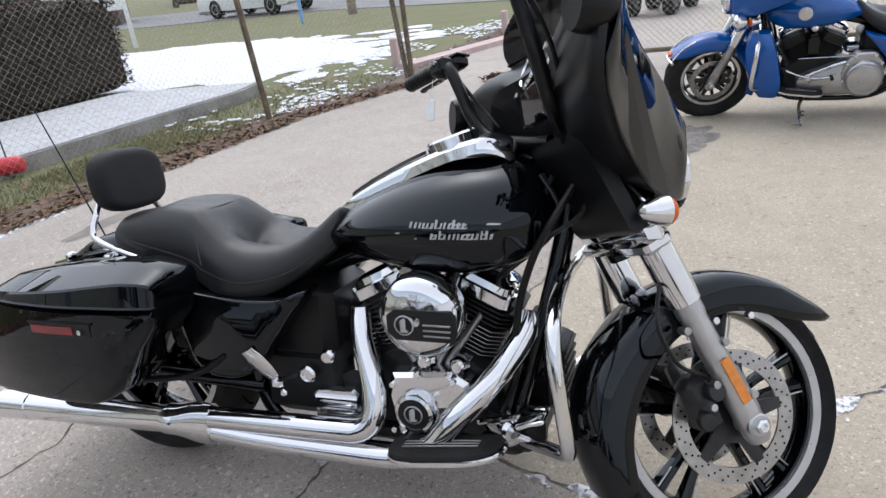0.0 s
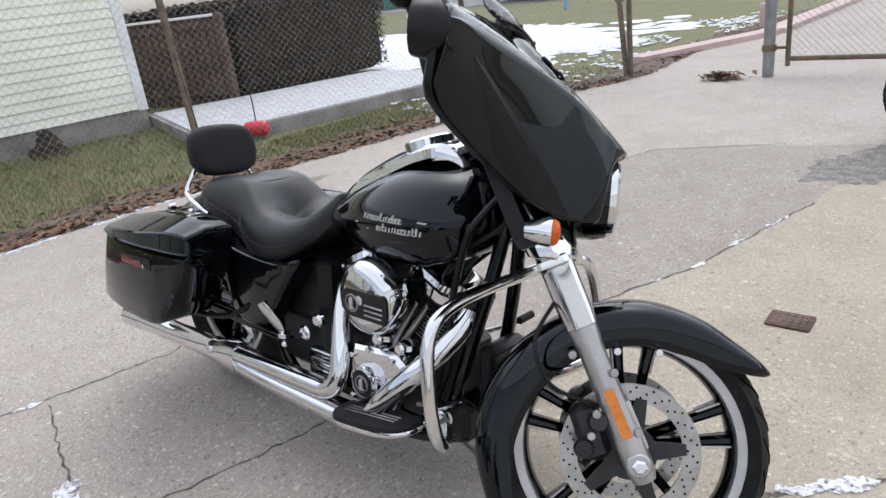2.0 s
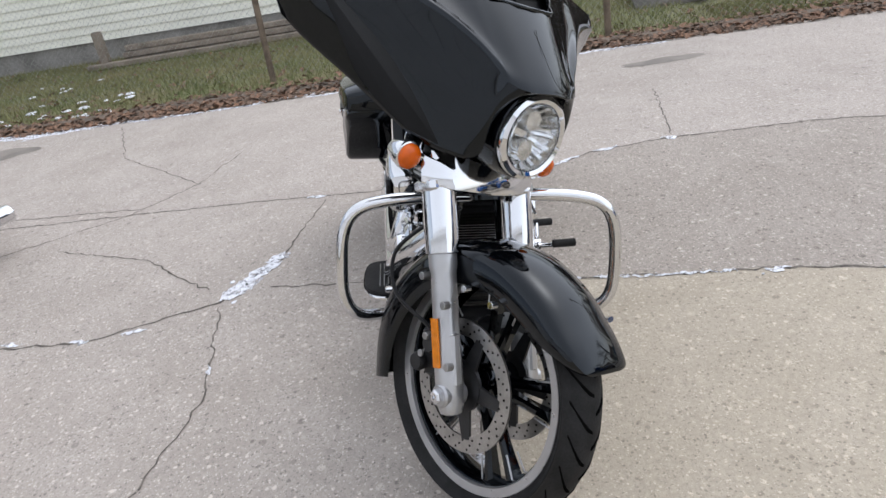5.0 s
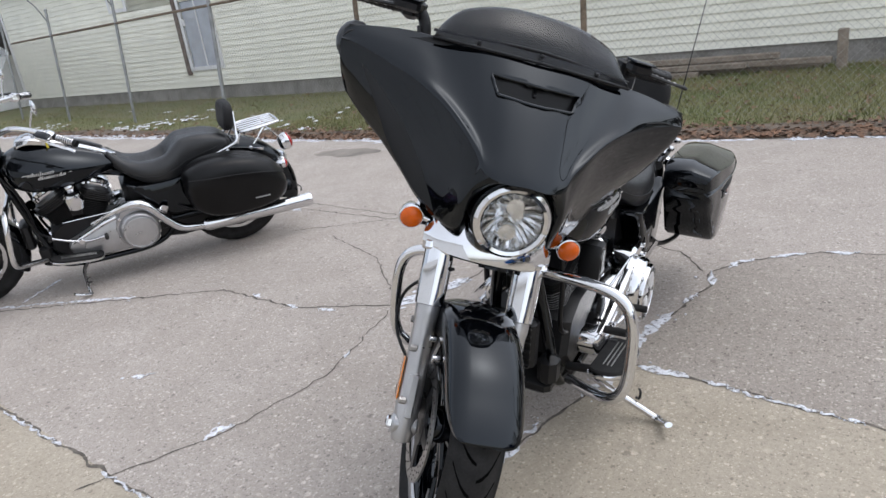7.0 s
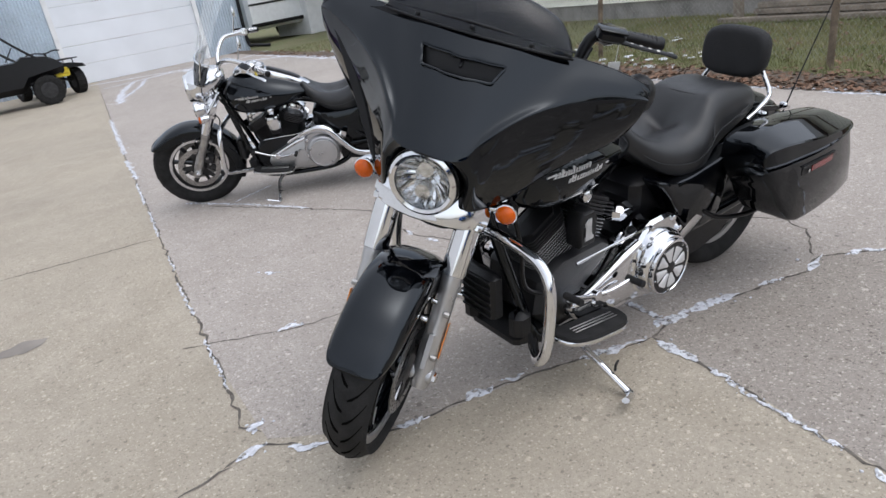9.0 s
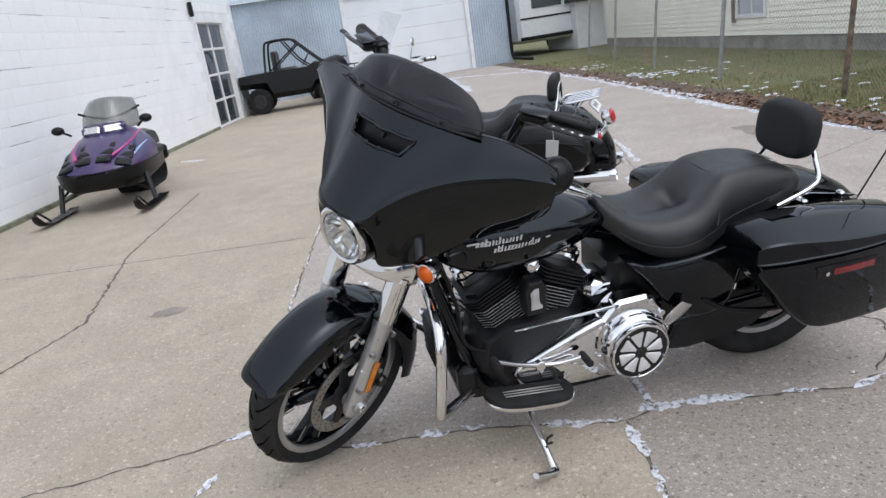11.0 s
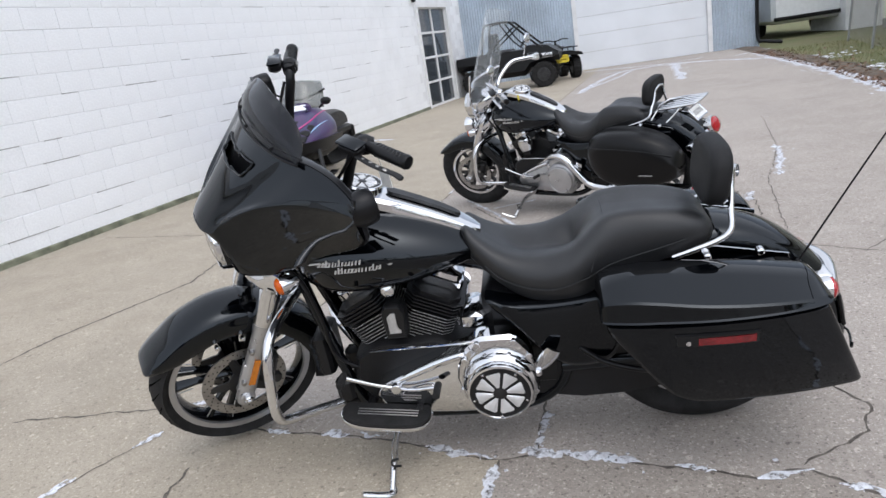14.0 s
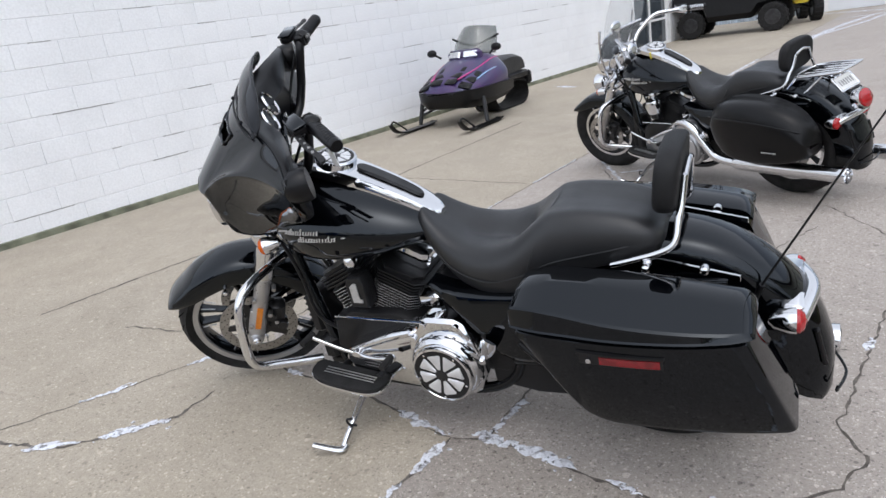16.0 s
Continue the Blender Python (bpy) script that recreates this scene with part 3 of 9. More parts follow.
    for y, z, r in ((-0.055, 1.09, 0.042), (0.055, 1.09, 0.042), (-0.14, 1.07, 0.026), (0.14, 1.07, 0.026)):
        lathe(bm, [(r, 0), (r + 0.004, 0.012), (r, 0.018), (r - 0.005, 0.014)], (1.165, y, z), (-1, 0, 0.35), 24, caps=False)
    part("gauge_ring", bm, CHROME, inner, "bright gauge rings", mf)
    bm = nb()
    for y, z, r in ((-0.055, 1.09, 0.038), (0.055, 1.09, 0.038), (-0.14, 1.07, 0.022), (0.14, 1.07, 0.022)):
        lathe(bm, [(r, 0.006), (r, 0.01)], (1.165, y, z), (-1, 0, 0.35), 24)
    part("gauge_face", bm, WRINKLE, inner, m=mf)
    bm = nb()
    for s in (-1, 1):
        lathe(bm, [(0.066, 0), (0.07, 0.012), (0.058, 0.02), (0.05, 0.008), (0.02, 0.012), (0.001, 0.014)], (1.155, s * 0.27, 1.02), (-1, 0, 0.1), 28)
    part("speaker", bm, WRINKLE, inner, "round black speaker", mf)
    bm = nb()
    rbox(bm, (1.14, 0, 1.0), (0.02, 0.15, 0.085), 0.01, turn_xyz(0, -12, 0))
    part("radio", bm, GLOSS, inner, m=mf)
    bm = nb()
    rbox(bm, (1.135, -0.12, 0.985), (0.004, 0.014, 0.03), 0.001)
    rbox(bm, (1.134, -0.135, 0.985), (0.004, 0.006, 0.045), 0.001)
    part("dash_sticker", bm, WHITETAG, inner, m=mf)
    # mirrors fixed inside the fairing wings
    for s in (-1, 1):
        rings = []
        for x, sc in ((1.125, 0.75), (1.10, 1.0), (1.07, 1.02), (1.055, 0.94)):
            rings.append([V(x, s * 0.428 + 0.046 * sc * math.cos(t), 1.066 + 0.05 * sc * math.sin(t)) for t in np.arange(14) * 2 * math.pi / 14])
        mir = part("mirror", loft(nb(), rings, along=2), PLASTIC, inner, "black fairing mirror", mf)
    # lower back panel of the inner fairing, across behind the fork
    bm = nb()
    loft(bm, [[V(x + d, y, z + 0.5 * d) for x, z in ((1.165, 0.915), (1.270, 0.716), (1.284, 0.706)) for d in (0.0,)] + [V(x + 0.03, y, z + 0.016) for x, z in ((1.284, 0.706), (1.270, 0.716), (1.165, 0.915))] for y in (-0.188, -0.18, 0.07, 0.08)])
    part("fairing_skirt", bm, PLASTIC, inner, "black lower back panel of the inner fairing", m)
    headlamp(shell, m, (1.466, 0, 0.845), 0.086)
    bm = nb()
    lathe(bm, [(0.094, 0.0), (0.099, -0.03), (0.098, -0.07), (0.09, -0.075), (0.088, 0.0)], (1.456, 0, 0.845), (1, 0, 0.02), 40, closed=True)
    part("lamp_bezel", bm, paint, shell, m=m)
    return shell


def switchgear(parent, m, s, at, out, black=True):
    """Grip, switch housing, master cylinder and lever at the end of a bar; at: the inner end, out: the outer end."""
    at, out = V(*at), V(*out)
    d = (out - at) / np.linalg.norm(out - at)
    ahead = V(1, 0, 0) - d * d[0]
    ahead /= np.linalg.norm(ahead)
    up = np.cross(ahead, d) * s
    up = up if up[2] > 0 else -up
    grip = part("hand_grip", lathe(nb(), [(0.016, 0.055), (0.018, 0.06), (0.019, 0.1), (0.0185, 0.165), (0.021, 0.178), (0.018, 0.186), (0.001, 0.187)], at, d, 20), PLASTIC, parent, "black rubber grip", m)
    bm = nb()
    for k in np.arange(0.075, 0.16, 0.012):
        lathe(bm, [(0.0192, k), (0.0205, k + 0.003), (0.0192, k + 0.006)], at, d, 18, caps=False)
    part("grip_ribs", bm, PLASTIC if black else CHROME, grip, m=m)
    tm = np.stack([ahead, d, up], 1)
    hous = PLASTIC if black else CHROME
    bm = nb()
    rbox(bm, at + d * 0.03, (0.048, 0.05, 0.054), 0.012, tm)
    rbox(bm, at + d * 0.005, (0.04, 0.026, 0.044), 0.01, tm)
    rbox(bm, at + d * 0.025 + up * 0.014 + ahead * 0.044, (0.042, 0.075, 0.03), 0.008, tm)
    box_ = part("switch_housing", bm, hous, parent, "black switch housing", m)
    bm = nb()
    rbox(bm, at + d * 0.025 + up * 0.031 + ahead * 0.044, (0.044, 0.077, 0.008), 0.003, tm)
    part("reservoir_cap", bm, GLOSS, box_, m=m)
    bm = nb()
    for k in (0.018, 0.034):
        rod(bm, at + d * k - ahead * 0.023 + up * 0.006, at + d * k - ahead * 0.03 + up * 0.006, 0.006, seg=8)
    part("switch_button", bm, STEEL, box_, m=m)
    p = at + d * 0.02 + ahead * 0.045
    rings = []
    for k, a, w, h in ((0.0, 0.0, 0.011, 0.006), (0.04, 0.012, 0.01, 0.006), (0.1, 0.016, 0.009, 0.005), (0.16, 0.01, 0.009, 0.005), (0.185, 0.012, 0.01, 0.006), (0.192, 0.012, 0.006, 0.004)):
        q = p + d * k + ahead * a + up * (0.010 - k * 0.07)
        rings.append([q + ahead * (w * math.cos(t)) + up * (h * math.sin(t)) for t in np.arange(8) * math.pi / 4])
    lever = part("lever", loft(nb(), rings, along=3), WRINKLE if black else CHROME, parent, "slotted black hand lever", m)
    bm = nb()
    for k in (0.06, 0.085, 0.11, 0.135):
        q = p + d * k + ahead * 0.0145 + up * (0.010 - k * 0.07)
        rbox(bm, q, (0.009, 0.014, 0.0125), 0.003, tm)
    part("lever_slot", bm, STEEL, lever, m=m)


def tank(parent, paint, badge=True):
    """Teardrop tank, console, filler and badge bars."""
    rings = []
    for x, zt, zb, w, zw in ((0.592, 0.735, 0.69, 0.05, 0.715), (0.62, 0.755, 0.685, 0.085, 0.72), (0.68, 0.792, 0.675, 0.128, 0.728), (0.76, 0.832, 0.66, 0.164, 0.738), (0.85, 0.867, 0.648, 0.189, 0.75), (0.94, 0.892, 0.643, 0.201, 0.757),
                             (1.03, 0.902, 0.646, 0.198, 0.76), (1.10, 0.895, 0.662, 0.18, 0.765), (1.155, 0.872, 0.69, 0.145, 0.772), (1.185, 0.84, 0.72, 0.10, 0.775), (1.192, 0.80, 0.75, 0.05, 0.775)):
        ring = []
        for u, f in ((0, 1.0), (0.34, 0.93), (0.68, 0.7), (0.92, 0.32), (1.0, 0.0), (0.94, -0.42), (0.8, -0.85), (0.5, -1.0), (0.0, -1.0)):
            ring.append(V(x, w * u, zw + (zt - zw) * f if f >= 0 else zw + (zw - zb) * f))
        ring += [p * V(1, -1, 1) for p in ring[-2:0:-1]]
        rings.append(ring)
    body = part("fuel_tank", loft(nb(), rings, around=3, along=4), paint, parent, "gloss teardrop fuel tank", sharp=55)
    # console strip down the middle
    rings = []
    for x, z, w in ((0.60, 0.752, 0.02), (0.63, 0.772, 0.042), (0.70, 0.818, 0.055), (0.80, 0.868, 0.062), (0.88, 0.902, 0.066), (0.96, 0.93, 0.074), (1.03, 0.945, 0.07), (1.08, 0.93, 0.05), (1.10, 0.90, 0.03)):
        rings.append([V(x, w * u, z + h) for u, h in ((-1, -0.03), (-0.98, -0.006), (-0.85, 0.004), (-0.4, 0.008), (0.4, 0.008), (0.85, 0.004), (0.98, -0.006), (1, -0.03))])
    con = part("console", loft(nb(), rings, along=3), CHROME, parent, "chrome tank console")
    rings = []
    for x, z, w in ((0.655, 0.798, 0.004), (0.67, 0.808, 0.017), (0.72, 0.837, 0.021), (0.80, 0.876, 0.023), (0.85, 0.897, 0.022), (0.865, 0.903, 0.006)):
        rings.append([V(x, w * u, z + h) for u, h in ((-1, 0.004), (-0.8, 0.0125), (0.8, 0.0125), (1, 0.004))])
    part("console_insert", loft(nb(), rings, along=2), DARKMETAL, con, "dark console insert")
    if badge:
        for s in (-1, 1):
            rng = random.Random(5)
            bm = nb()

            def put(x, z, w, h, lean=0.004):
                rings = []
                for zz, sh in ((z, 0), (z + h, lean)):
                    f = (zz - 0.755) / (-0.11 if zz < 0.755 else 0.14)
                    yy = np.interp(x, (0.84, 0.94, 1.03, 1.1), (0.187, 0.2005, 0.198, 0.181)) * (1 - 0.06 * (abs(zz - 0.757) / 0.07) ** 2)
                    sx = -sh if s > 0 else sh
                    rings.append([V(x + sx, s * (yy + d), zz) for d in (-0.002, 0.0025)] + [V(x + w + sx, s * (yy + d), zz) for d in (0.0025, -0.002)])
                loft(bm, rings)
            for row, (x0, x1, z, h) in enumerate(((0.94, 1.07, 0.768, 0.019), (0.885, 1.02, 0.744, 0.019))):
                if s < 0:
                    x0, x1 = 1.96 - x1 - 0.0, 1.96 - x0 - 0.0
                x = x0
                while x < x1:
                    w = rng.uniform(0.004, 0.006)
                    tall = h * rng.choice((0.62, 0.62, 0.7, 1.0))
                    put(x, z, w, tall)
                    if rng.random() < 0.6:
                        put(x + w, z + rng.choice((0, 0.35, 0.5)) * h, 0.005, 0.0035)
                        put(x + w, z, 0.005, 0.0035)
                    x += w + rng.uniform(0.004, 0.0065)
            put(0.852, 0.752, 0.035, 0.0035)
            put(1.068, 0.776, 0.03, 0.0035)
            put(0.9, 0.742, 0.11, 0.003)
            part("tank_badge", bm, SILVERTRIM, body, "silver tank badge bars")
    return body


def filler_cap(parent, c, r=0.052):
    """Round gauge cap with eight spokes, like the clutch cover."""
    ax = V(-0.32, 0, 1)
    ax = ax / np.linalg.norm(ax)
    cap = part("filler_cap", lathe(nb(), [(r * 0.8, -0.03), (r, -0.02), (r, 0.006), (r - 0.004, 0.011), (r - 0.009, 0.011), (r - 0.011, 0.006)], c, ax, 36), CHROME, parent, "chrome filler cap")
    star(cap, c, ax, r - 0.01, 0.006)
    return cap


def star(parent, c, ax, r, h, m=None):
    """Dark disc with bright spokes and hub."""
    ax = V(*ax) / np.linalg.norm(ax)
    a, b = frame_of(ax)
    part("dark_face", lathe(nb(), [(r, h), (r, h + 0.002), (0.001, h + 0.002)], c, ax, 36), WRINKLE, parent, "black face", m)
    bm = nb()
    for i in range(8):
        t = 2 * math.pi * i / 8 + 0.2
        d, e = math.cos(t) * a + math.sin(t) * b, -math.sin(t) * a + math.cos(t) * b
        rings = []
        for k, w in ((0.24, 0.055), (0.5, 0.165), (0.74, 0.265), (0.8, 0.235)):
            p = V(*c) + d * r * k + ax * (h + 0.001)
            rings.append([p + e * r * w, p + e * r * w * 0.7 + ax * 0.004, p - e * r * w * 0.7 + ax * 0.004, p - e * r * w])
        loft(bm, rings)
    part("spokes", bm, BRUSHED, parent, "bright spokes", m)
    part("hub_badge", lathe(nb(), [(r * 0.22, h), (r * 0.22, h + 0.005), (r * 0.17, h + 0.006), (0.001, h + 0.006)], c, ax, 20), DARKMETAL, parent, "", m)
    for i in range(5):
        t = 2 * math.pi * (i + 0.2) / 5
        p = V(*c) + (math.cos(t) * a + math.sin(t) * b) * r * 0.92 + ax * h
        part("cover_screw", rod(nb(), p, p + ax * 0.006, r * 0.045, seg=8), CHROME, parent, "", m)


def seat(parent, style="bucket"):
    """Two-up saddle: nose, deep rider's bucket, raised pillion."""
    rings = []
    spec = ((0.672, 0.758, 0.712, 0.055), (0.655, 0.78, 0.70, 0.085), (0.61, 0.742, 0.655, 0.115), (0.56, 0.708, 0.612, 0.142), (0.50, 0.688, 0.578, 0.166), (0.43, 0.685, 0.562, 0.182), (0.385, 0.695, 0.563, 0.186), (0.36, 0.703, 0.564, 0.186), (0.34, 0.714, 0.568, 0.183),
            (0.32, 0.728, 0.573, 0.178), (0.28, 0.758, 0.588, 0.166), (0.24, 0.78, 0.603, 0.156), (0.16, 0.786, 0.628, 0.15), (0.06, 0.776, 0.652, 0.143), (-0.01, 0.755, 0.668, 0.13), (-0.045, 0.728, 0.68, 0.105), (-0.058, 0.70, 0.688, 0.06))
    for x, zt, zb, w in spec:
        dish = 0.004 + 0.016 * (0.36 < x < 0.55) + 0.05 * math.exp(-((x - 0.345) / 0.034) ** 2)
        zm = zb + (zt - zb) * 0.45
        ring = [V(x, 0, zt - dish), V(x, w * 0.2, zt - dish * 0.62), V(x, w * 0.42, zt - dish * 0.12), V(x, w * 0.72, zt), V(x, w * 0.93, zt - (zt - zb) * 0.22), V(x, w, zm), V(x, w * 0.97, zb + 0.012), V(x, w * 0.85, zb), V(x, 0, zb)]
        ring += [p * V(1, -1, 1) for p in ring[-2:0:-1]]
        rings.append(ring)
    s = part("seat", loft(nb(), rings, around=3, along=4), VINYL, parent, "black vinyl two-up seat", sharp=60)
    bm = nb()
    for y in (-1, 1):
        tube(bm, [(0.66, y * 0.07, 0.73), (0.56, y * 0.145, 0.64), (0.43, y * 0.186, 0.61), (0.32, y * 0.18, 0.63), (0.235, y * 0.156, 0.66), (0.06, y * 0.147, 0.70), (-0.04, y * 0.1, 0.71)], 0.0022, 6, 6)
    tube(bm, [(0.30, -0.178, 0.65), (0.275, -0.15, 0.72), (0.255, -0.1, 0.768), (0.25, 0, 0.773), (0.255, 0.1, 0.768), (0.275, 0.15, 0.72), (0.30, 0.178, 0.65)], 0.0028, 6, 6)
    part("seam", bm, VINYL, s)
    return s


def backrest(parent, x=-0.082, z=0.848, w=0.128, h=0.088, rack=False):
    """Pad on a bent chrome bar."""
    rings = []
    for d, sc in ((0.034, 0.72), (0.03, 0.9), (0.014, 1.0), (-0.012, 1.0), (-0.026, 0.92), (-0.03, 0.75)):
        ring = []
        for t in np.arange(24) * 2 * math.pi / 24:
            c, s = math.cos(t), math.sin(t)
            e = 2 / 3.1
            ring.append(V(x + d - 0.12 * (sc * h * math.copysign(abs(s) ** e, s)), sc * w * math.copysign(abs(c) ** e, c), z + sc * h * math.copysign(abs(s) ** e, s)))
        rings.append(ring)
    part("backrest_pad", loft(nb(), rings, along=3), FABRIC, parent, "black padded backrest")
    bm = nb()
    pts = [(0.06, 0.157, 0.655), (0.0, 0.156, 0.672), (-0.065, 0.152, 0.692), (-0.1, 0.142, 0.715), (-0.108, 0.11, 0.765), (-0.115, 0.085, 0.80), (-0.122, 0.06, 0.86)]
    tube(bm, pts, 0.0085, 10, 5)
    tube(bm, [V(*p) * V(1, -1, 1) for p in pts], 0.0085, 10, 5)
    tube(bm, [(-0.122, -0.06, 0.86), (-0.124, 0, 0.875), (-0.122, 0.06, 0.86)], 0.0085, 10, 4)
    part("backrest_bar", bm, CHROME, parent, "bent chrome backrest bar")
    bm = nb()
    for s in (-1, 1):
        slab(bm, [(0.06, 0.662), (-0.06, 0.676), (-0.25, 0.632), (-0.25, 0.618), (-0.06, 0.655), (0.06, 0.645)], s * 0.15, s * 0.157, 1, 0.001)
        for q in (-0.03, -0.17):
            lathe(bm, [(0.011, 0), (0.013, 0.006), (0.011, 0.02), (0.006, 0.024)], (q, s * 0.157, 0.655), (0, s, 0), 12)
    part("side_plate", bm, CHROME, parent, "chrome backrest side plates")
    if rack:
        bm = nb()
        for y in (-0.09, -0.045, 0, 0.045, 0.09):
            rod(bm, (-0.14, y, 0.745), (-0.38, y * 0.9, 0.765), 0.006, seg=8)
        tube(bm, [(-0.14, -0.105, 0.745), (-0.36, -0.105, 0.765), (-0.39, -0.08, 0.768), (-0.39, 0.08, 0.768), (-0.36, 0.105, 0.765), (-0.14, 0.105, 0.745)], 0.0075, 10, 4, closed=True)
        for y in (-0.09, 0.09):
            rod(bm, (-0.14, y, 0.745), (-0.1, y * 1.4, 0.68), 0.006, seg=8)
            rod(bm, (-0.3, y, 0.758), (-0.2, y * 1.4, 0.66), 0.006, seg=8)
        part("luggage_rack", bm, CHROME, parent, "chrome luggage rack")


def saddlebag(parent, s, paint, soft=False):
    """Hard case with a shaped lid, or a rounded soft-look case."""
    bm = nb()
    rings = []
    if soft:
        for x, zt, zb, yo in ((0.27, 0.60, 0.46, 0.30), (0.24, 0.64, 0.40, 0.345), (0.14, 0.675, 0.345, 0.375), (0.0, 0.68, 0.325, 0.385), (-0.15, 0.66, 0.325, 0.38), (-0.28, 0.61, 0.335, 0.36), (-0.36, 0.54, 0.36, 0.33), (-0.385, 0.49, 0.39, 0.29)):
            rings.append([V(x, s * y, z) for y, z in ((0.19, zt - 0.02), (0.22, zt), (yo - 0.05, zt - 0.004), (yo, zt - 0.07), (yo + 0.004, (zt + zb) / 2), (yo - 0.02, zb + 0.03), (yo - 0.06, zb), (0.19, zb + 0.01))])
        bag = part("saddlebag", loft(bm, rings, around=3, along=4), BAGSKIN, parent, "matt black rounded saddlebag", sharp=60)
        bm = nb()
        tube(bm, [(0.25, s * 0.35, 0.60), (0.14, s * 0.383, 0.60), (0.0, s * 0.392, 0.595), (-0.15, s * 0.388, 0.58), (-0.28, s * 0.365, 0.55), (-0.36, s * 0.33, 0.52)], 0.004, 8, 5)
        part("lid_seam", bm, PLASTIC, bag)
        bm = nb()
        for i in range(9):
            rbox(bm, (-0.14 - i * 0.011, s * 0.3865, 0.415), (0.007, 0.004, 0.008), 0.001)
        part("bag_badge", bm, SILVERTRIM, bag, "silver badge bars")
        return bag
    # case: front lower corner cut away, rear face raked
    for x, zb, yo, zt in ((0.25, 0.572, 0.35, 0.597), (0.24, 0.55, 0.362, 0.598), (0.18, 0.478, 0.373, 0.598), (0.14, 0.425, 0.378, 0.598), (0.09, 0.372, 0.386, 0.599), (0.05, 0.349, 0.389, 0.6), (0.0, 0.338, 0.392, 0.6), (-0.1, 0.34, 0.394, 0.602),
                          (-0.2, 0.345, 0.388, 0.604), (-0.29, 0.35, 0.373, 0.606), (-0.322, 0.352, 0.362, 0.607), (-0.332, 0.354, 0.35, 0.6)):
        rake = min(1.0, max(0.0, (0.02 - x) / 0.3)) * 0.43
        rings.append([V(x - rake * (zt - z), s * y, z) for y, z in ((0.2, zt), (0.26, zt), (yo - 0.012, zt), (yo, zt - 0.01), (yo + 0.003, zt * 0.55 + zb * 0.45), (yo - 0.004, zb + min(0.02, (zt - zb) * 0.3)), (yo - 0.011, zb + min(0.006, (zt - zb) * 0.1)), (yo - 0.022, zb), (0.21, zb), (0.2, zb + 0.008))])
    bag = part("saddlebag", loft(bm, rings, along=3), paint, parent, "gloss black hard saddlebag", sharp=26)
    lid = []
    for x, yo, zc, zt, yt in ((0.266, 0.342, 0.618, 0.622, 0.31), (0.262, 0.354, 0.648, 0.658, 0.288), (0.245, 0.362, 0.662, 0.681, 0.284), (0.18, 0.376, 0.667, 0.694, 0.282), (0.1, 0.385, 0.661, 0.694, 0.282), (0.0, 0.396, 0.651, 0.688, 0.284), (-0.1, 0.398, 0.643, 0.68, 0.284),
                              (-0.2, 0.392, 0.636, 0.667, 0.284), (-0.28, 0.378, 0.63, 0.654, 0.282), (-0.318, 0.366, 0.627, 0.646, 0.274), (-0.338, 0.356, 0.621, 0.63, 0.27), (-0.346, 0.348, 0.615, 0.618, 0.268)):
        zs = 0.6025 + (0.23 - x) * 0.0125
        lid.append([V(x, s * y, z) for y, z in ((0.195, zs), (yo + 0.004, zs), (yo + 0.008, zs + 0.003), (yo + 0.004, zs + 0.007), (yo - 0.001, zc - 0.005), (yo - 0.007, zc), (yt + 0.016, zt - 0.005), (yt, zt), (0.215, zt - 0.002), (0.195, zt - 0.008))])
    part("lid", loft(nb(), lid, along=3), paint, bag, "gloss black bag lid", sharp=19)
    y0 = lambda x: np.interp(x, (-0.29, -0.2, -0.1, 0.0, 0.1), (0.374, 0.388, 0.395, 0.394, 0.386))  # noqa: E731
    bm = nb()
    loft(bm, [[V(x, s * (y0(x) + d), z) for d, z in ((-0.006, 0.537), (0.005, 0.537), (0.005, 0.558), (-0.006, 0.558))] for x in (0.015, -0.03, -0.08, -0.135)])
    part("reflector", bm, DARKRED, bag, "dark red side reflector")
    bm = nb()
    loft(bm, [[V(x, s * (y0(x) + d), z) for d, z in ((-0.006, 0.564), (0.007, 0.562), (0.007, 0.567), (-0.006, 0.57))] for x in (0.075, 0.0, -0.06, -0.145)])
    loft(bm, [[V(x, s * (y0(x) + d), z) for d, z in ((-0.006, 0.533), (0.003, 0.533), (0.003, 0.562), (-0.006, 0.562))] for x in (0.07, 0.0, -0.06, -0.142)])
    part("latch", bm, WRINKLE, bag, "black latch bar")
    part("lock", lathe(nb(), [(0.007, 0), (0.007, 0.006), (0.003, 0.007)], (0.042, s * 0.396, 0.547), (0, s, 0), 12), CHROME, bag)
    return bag


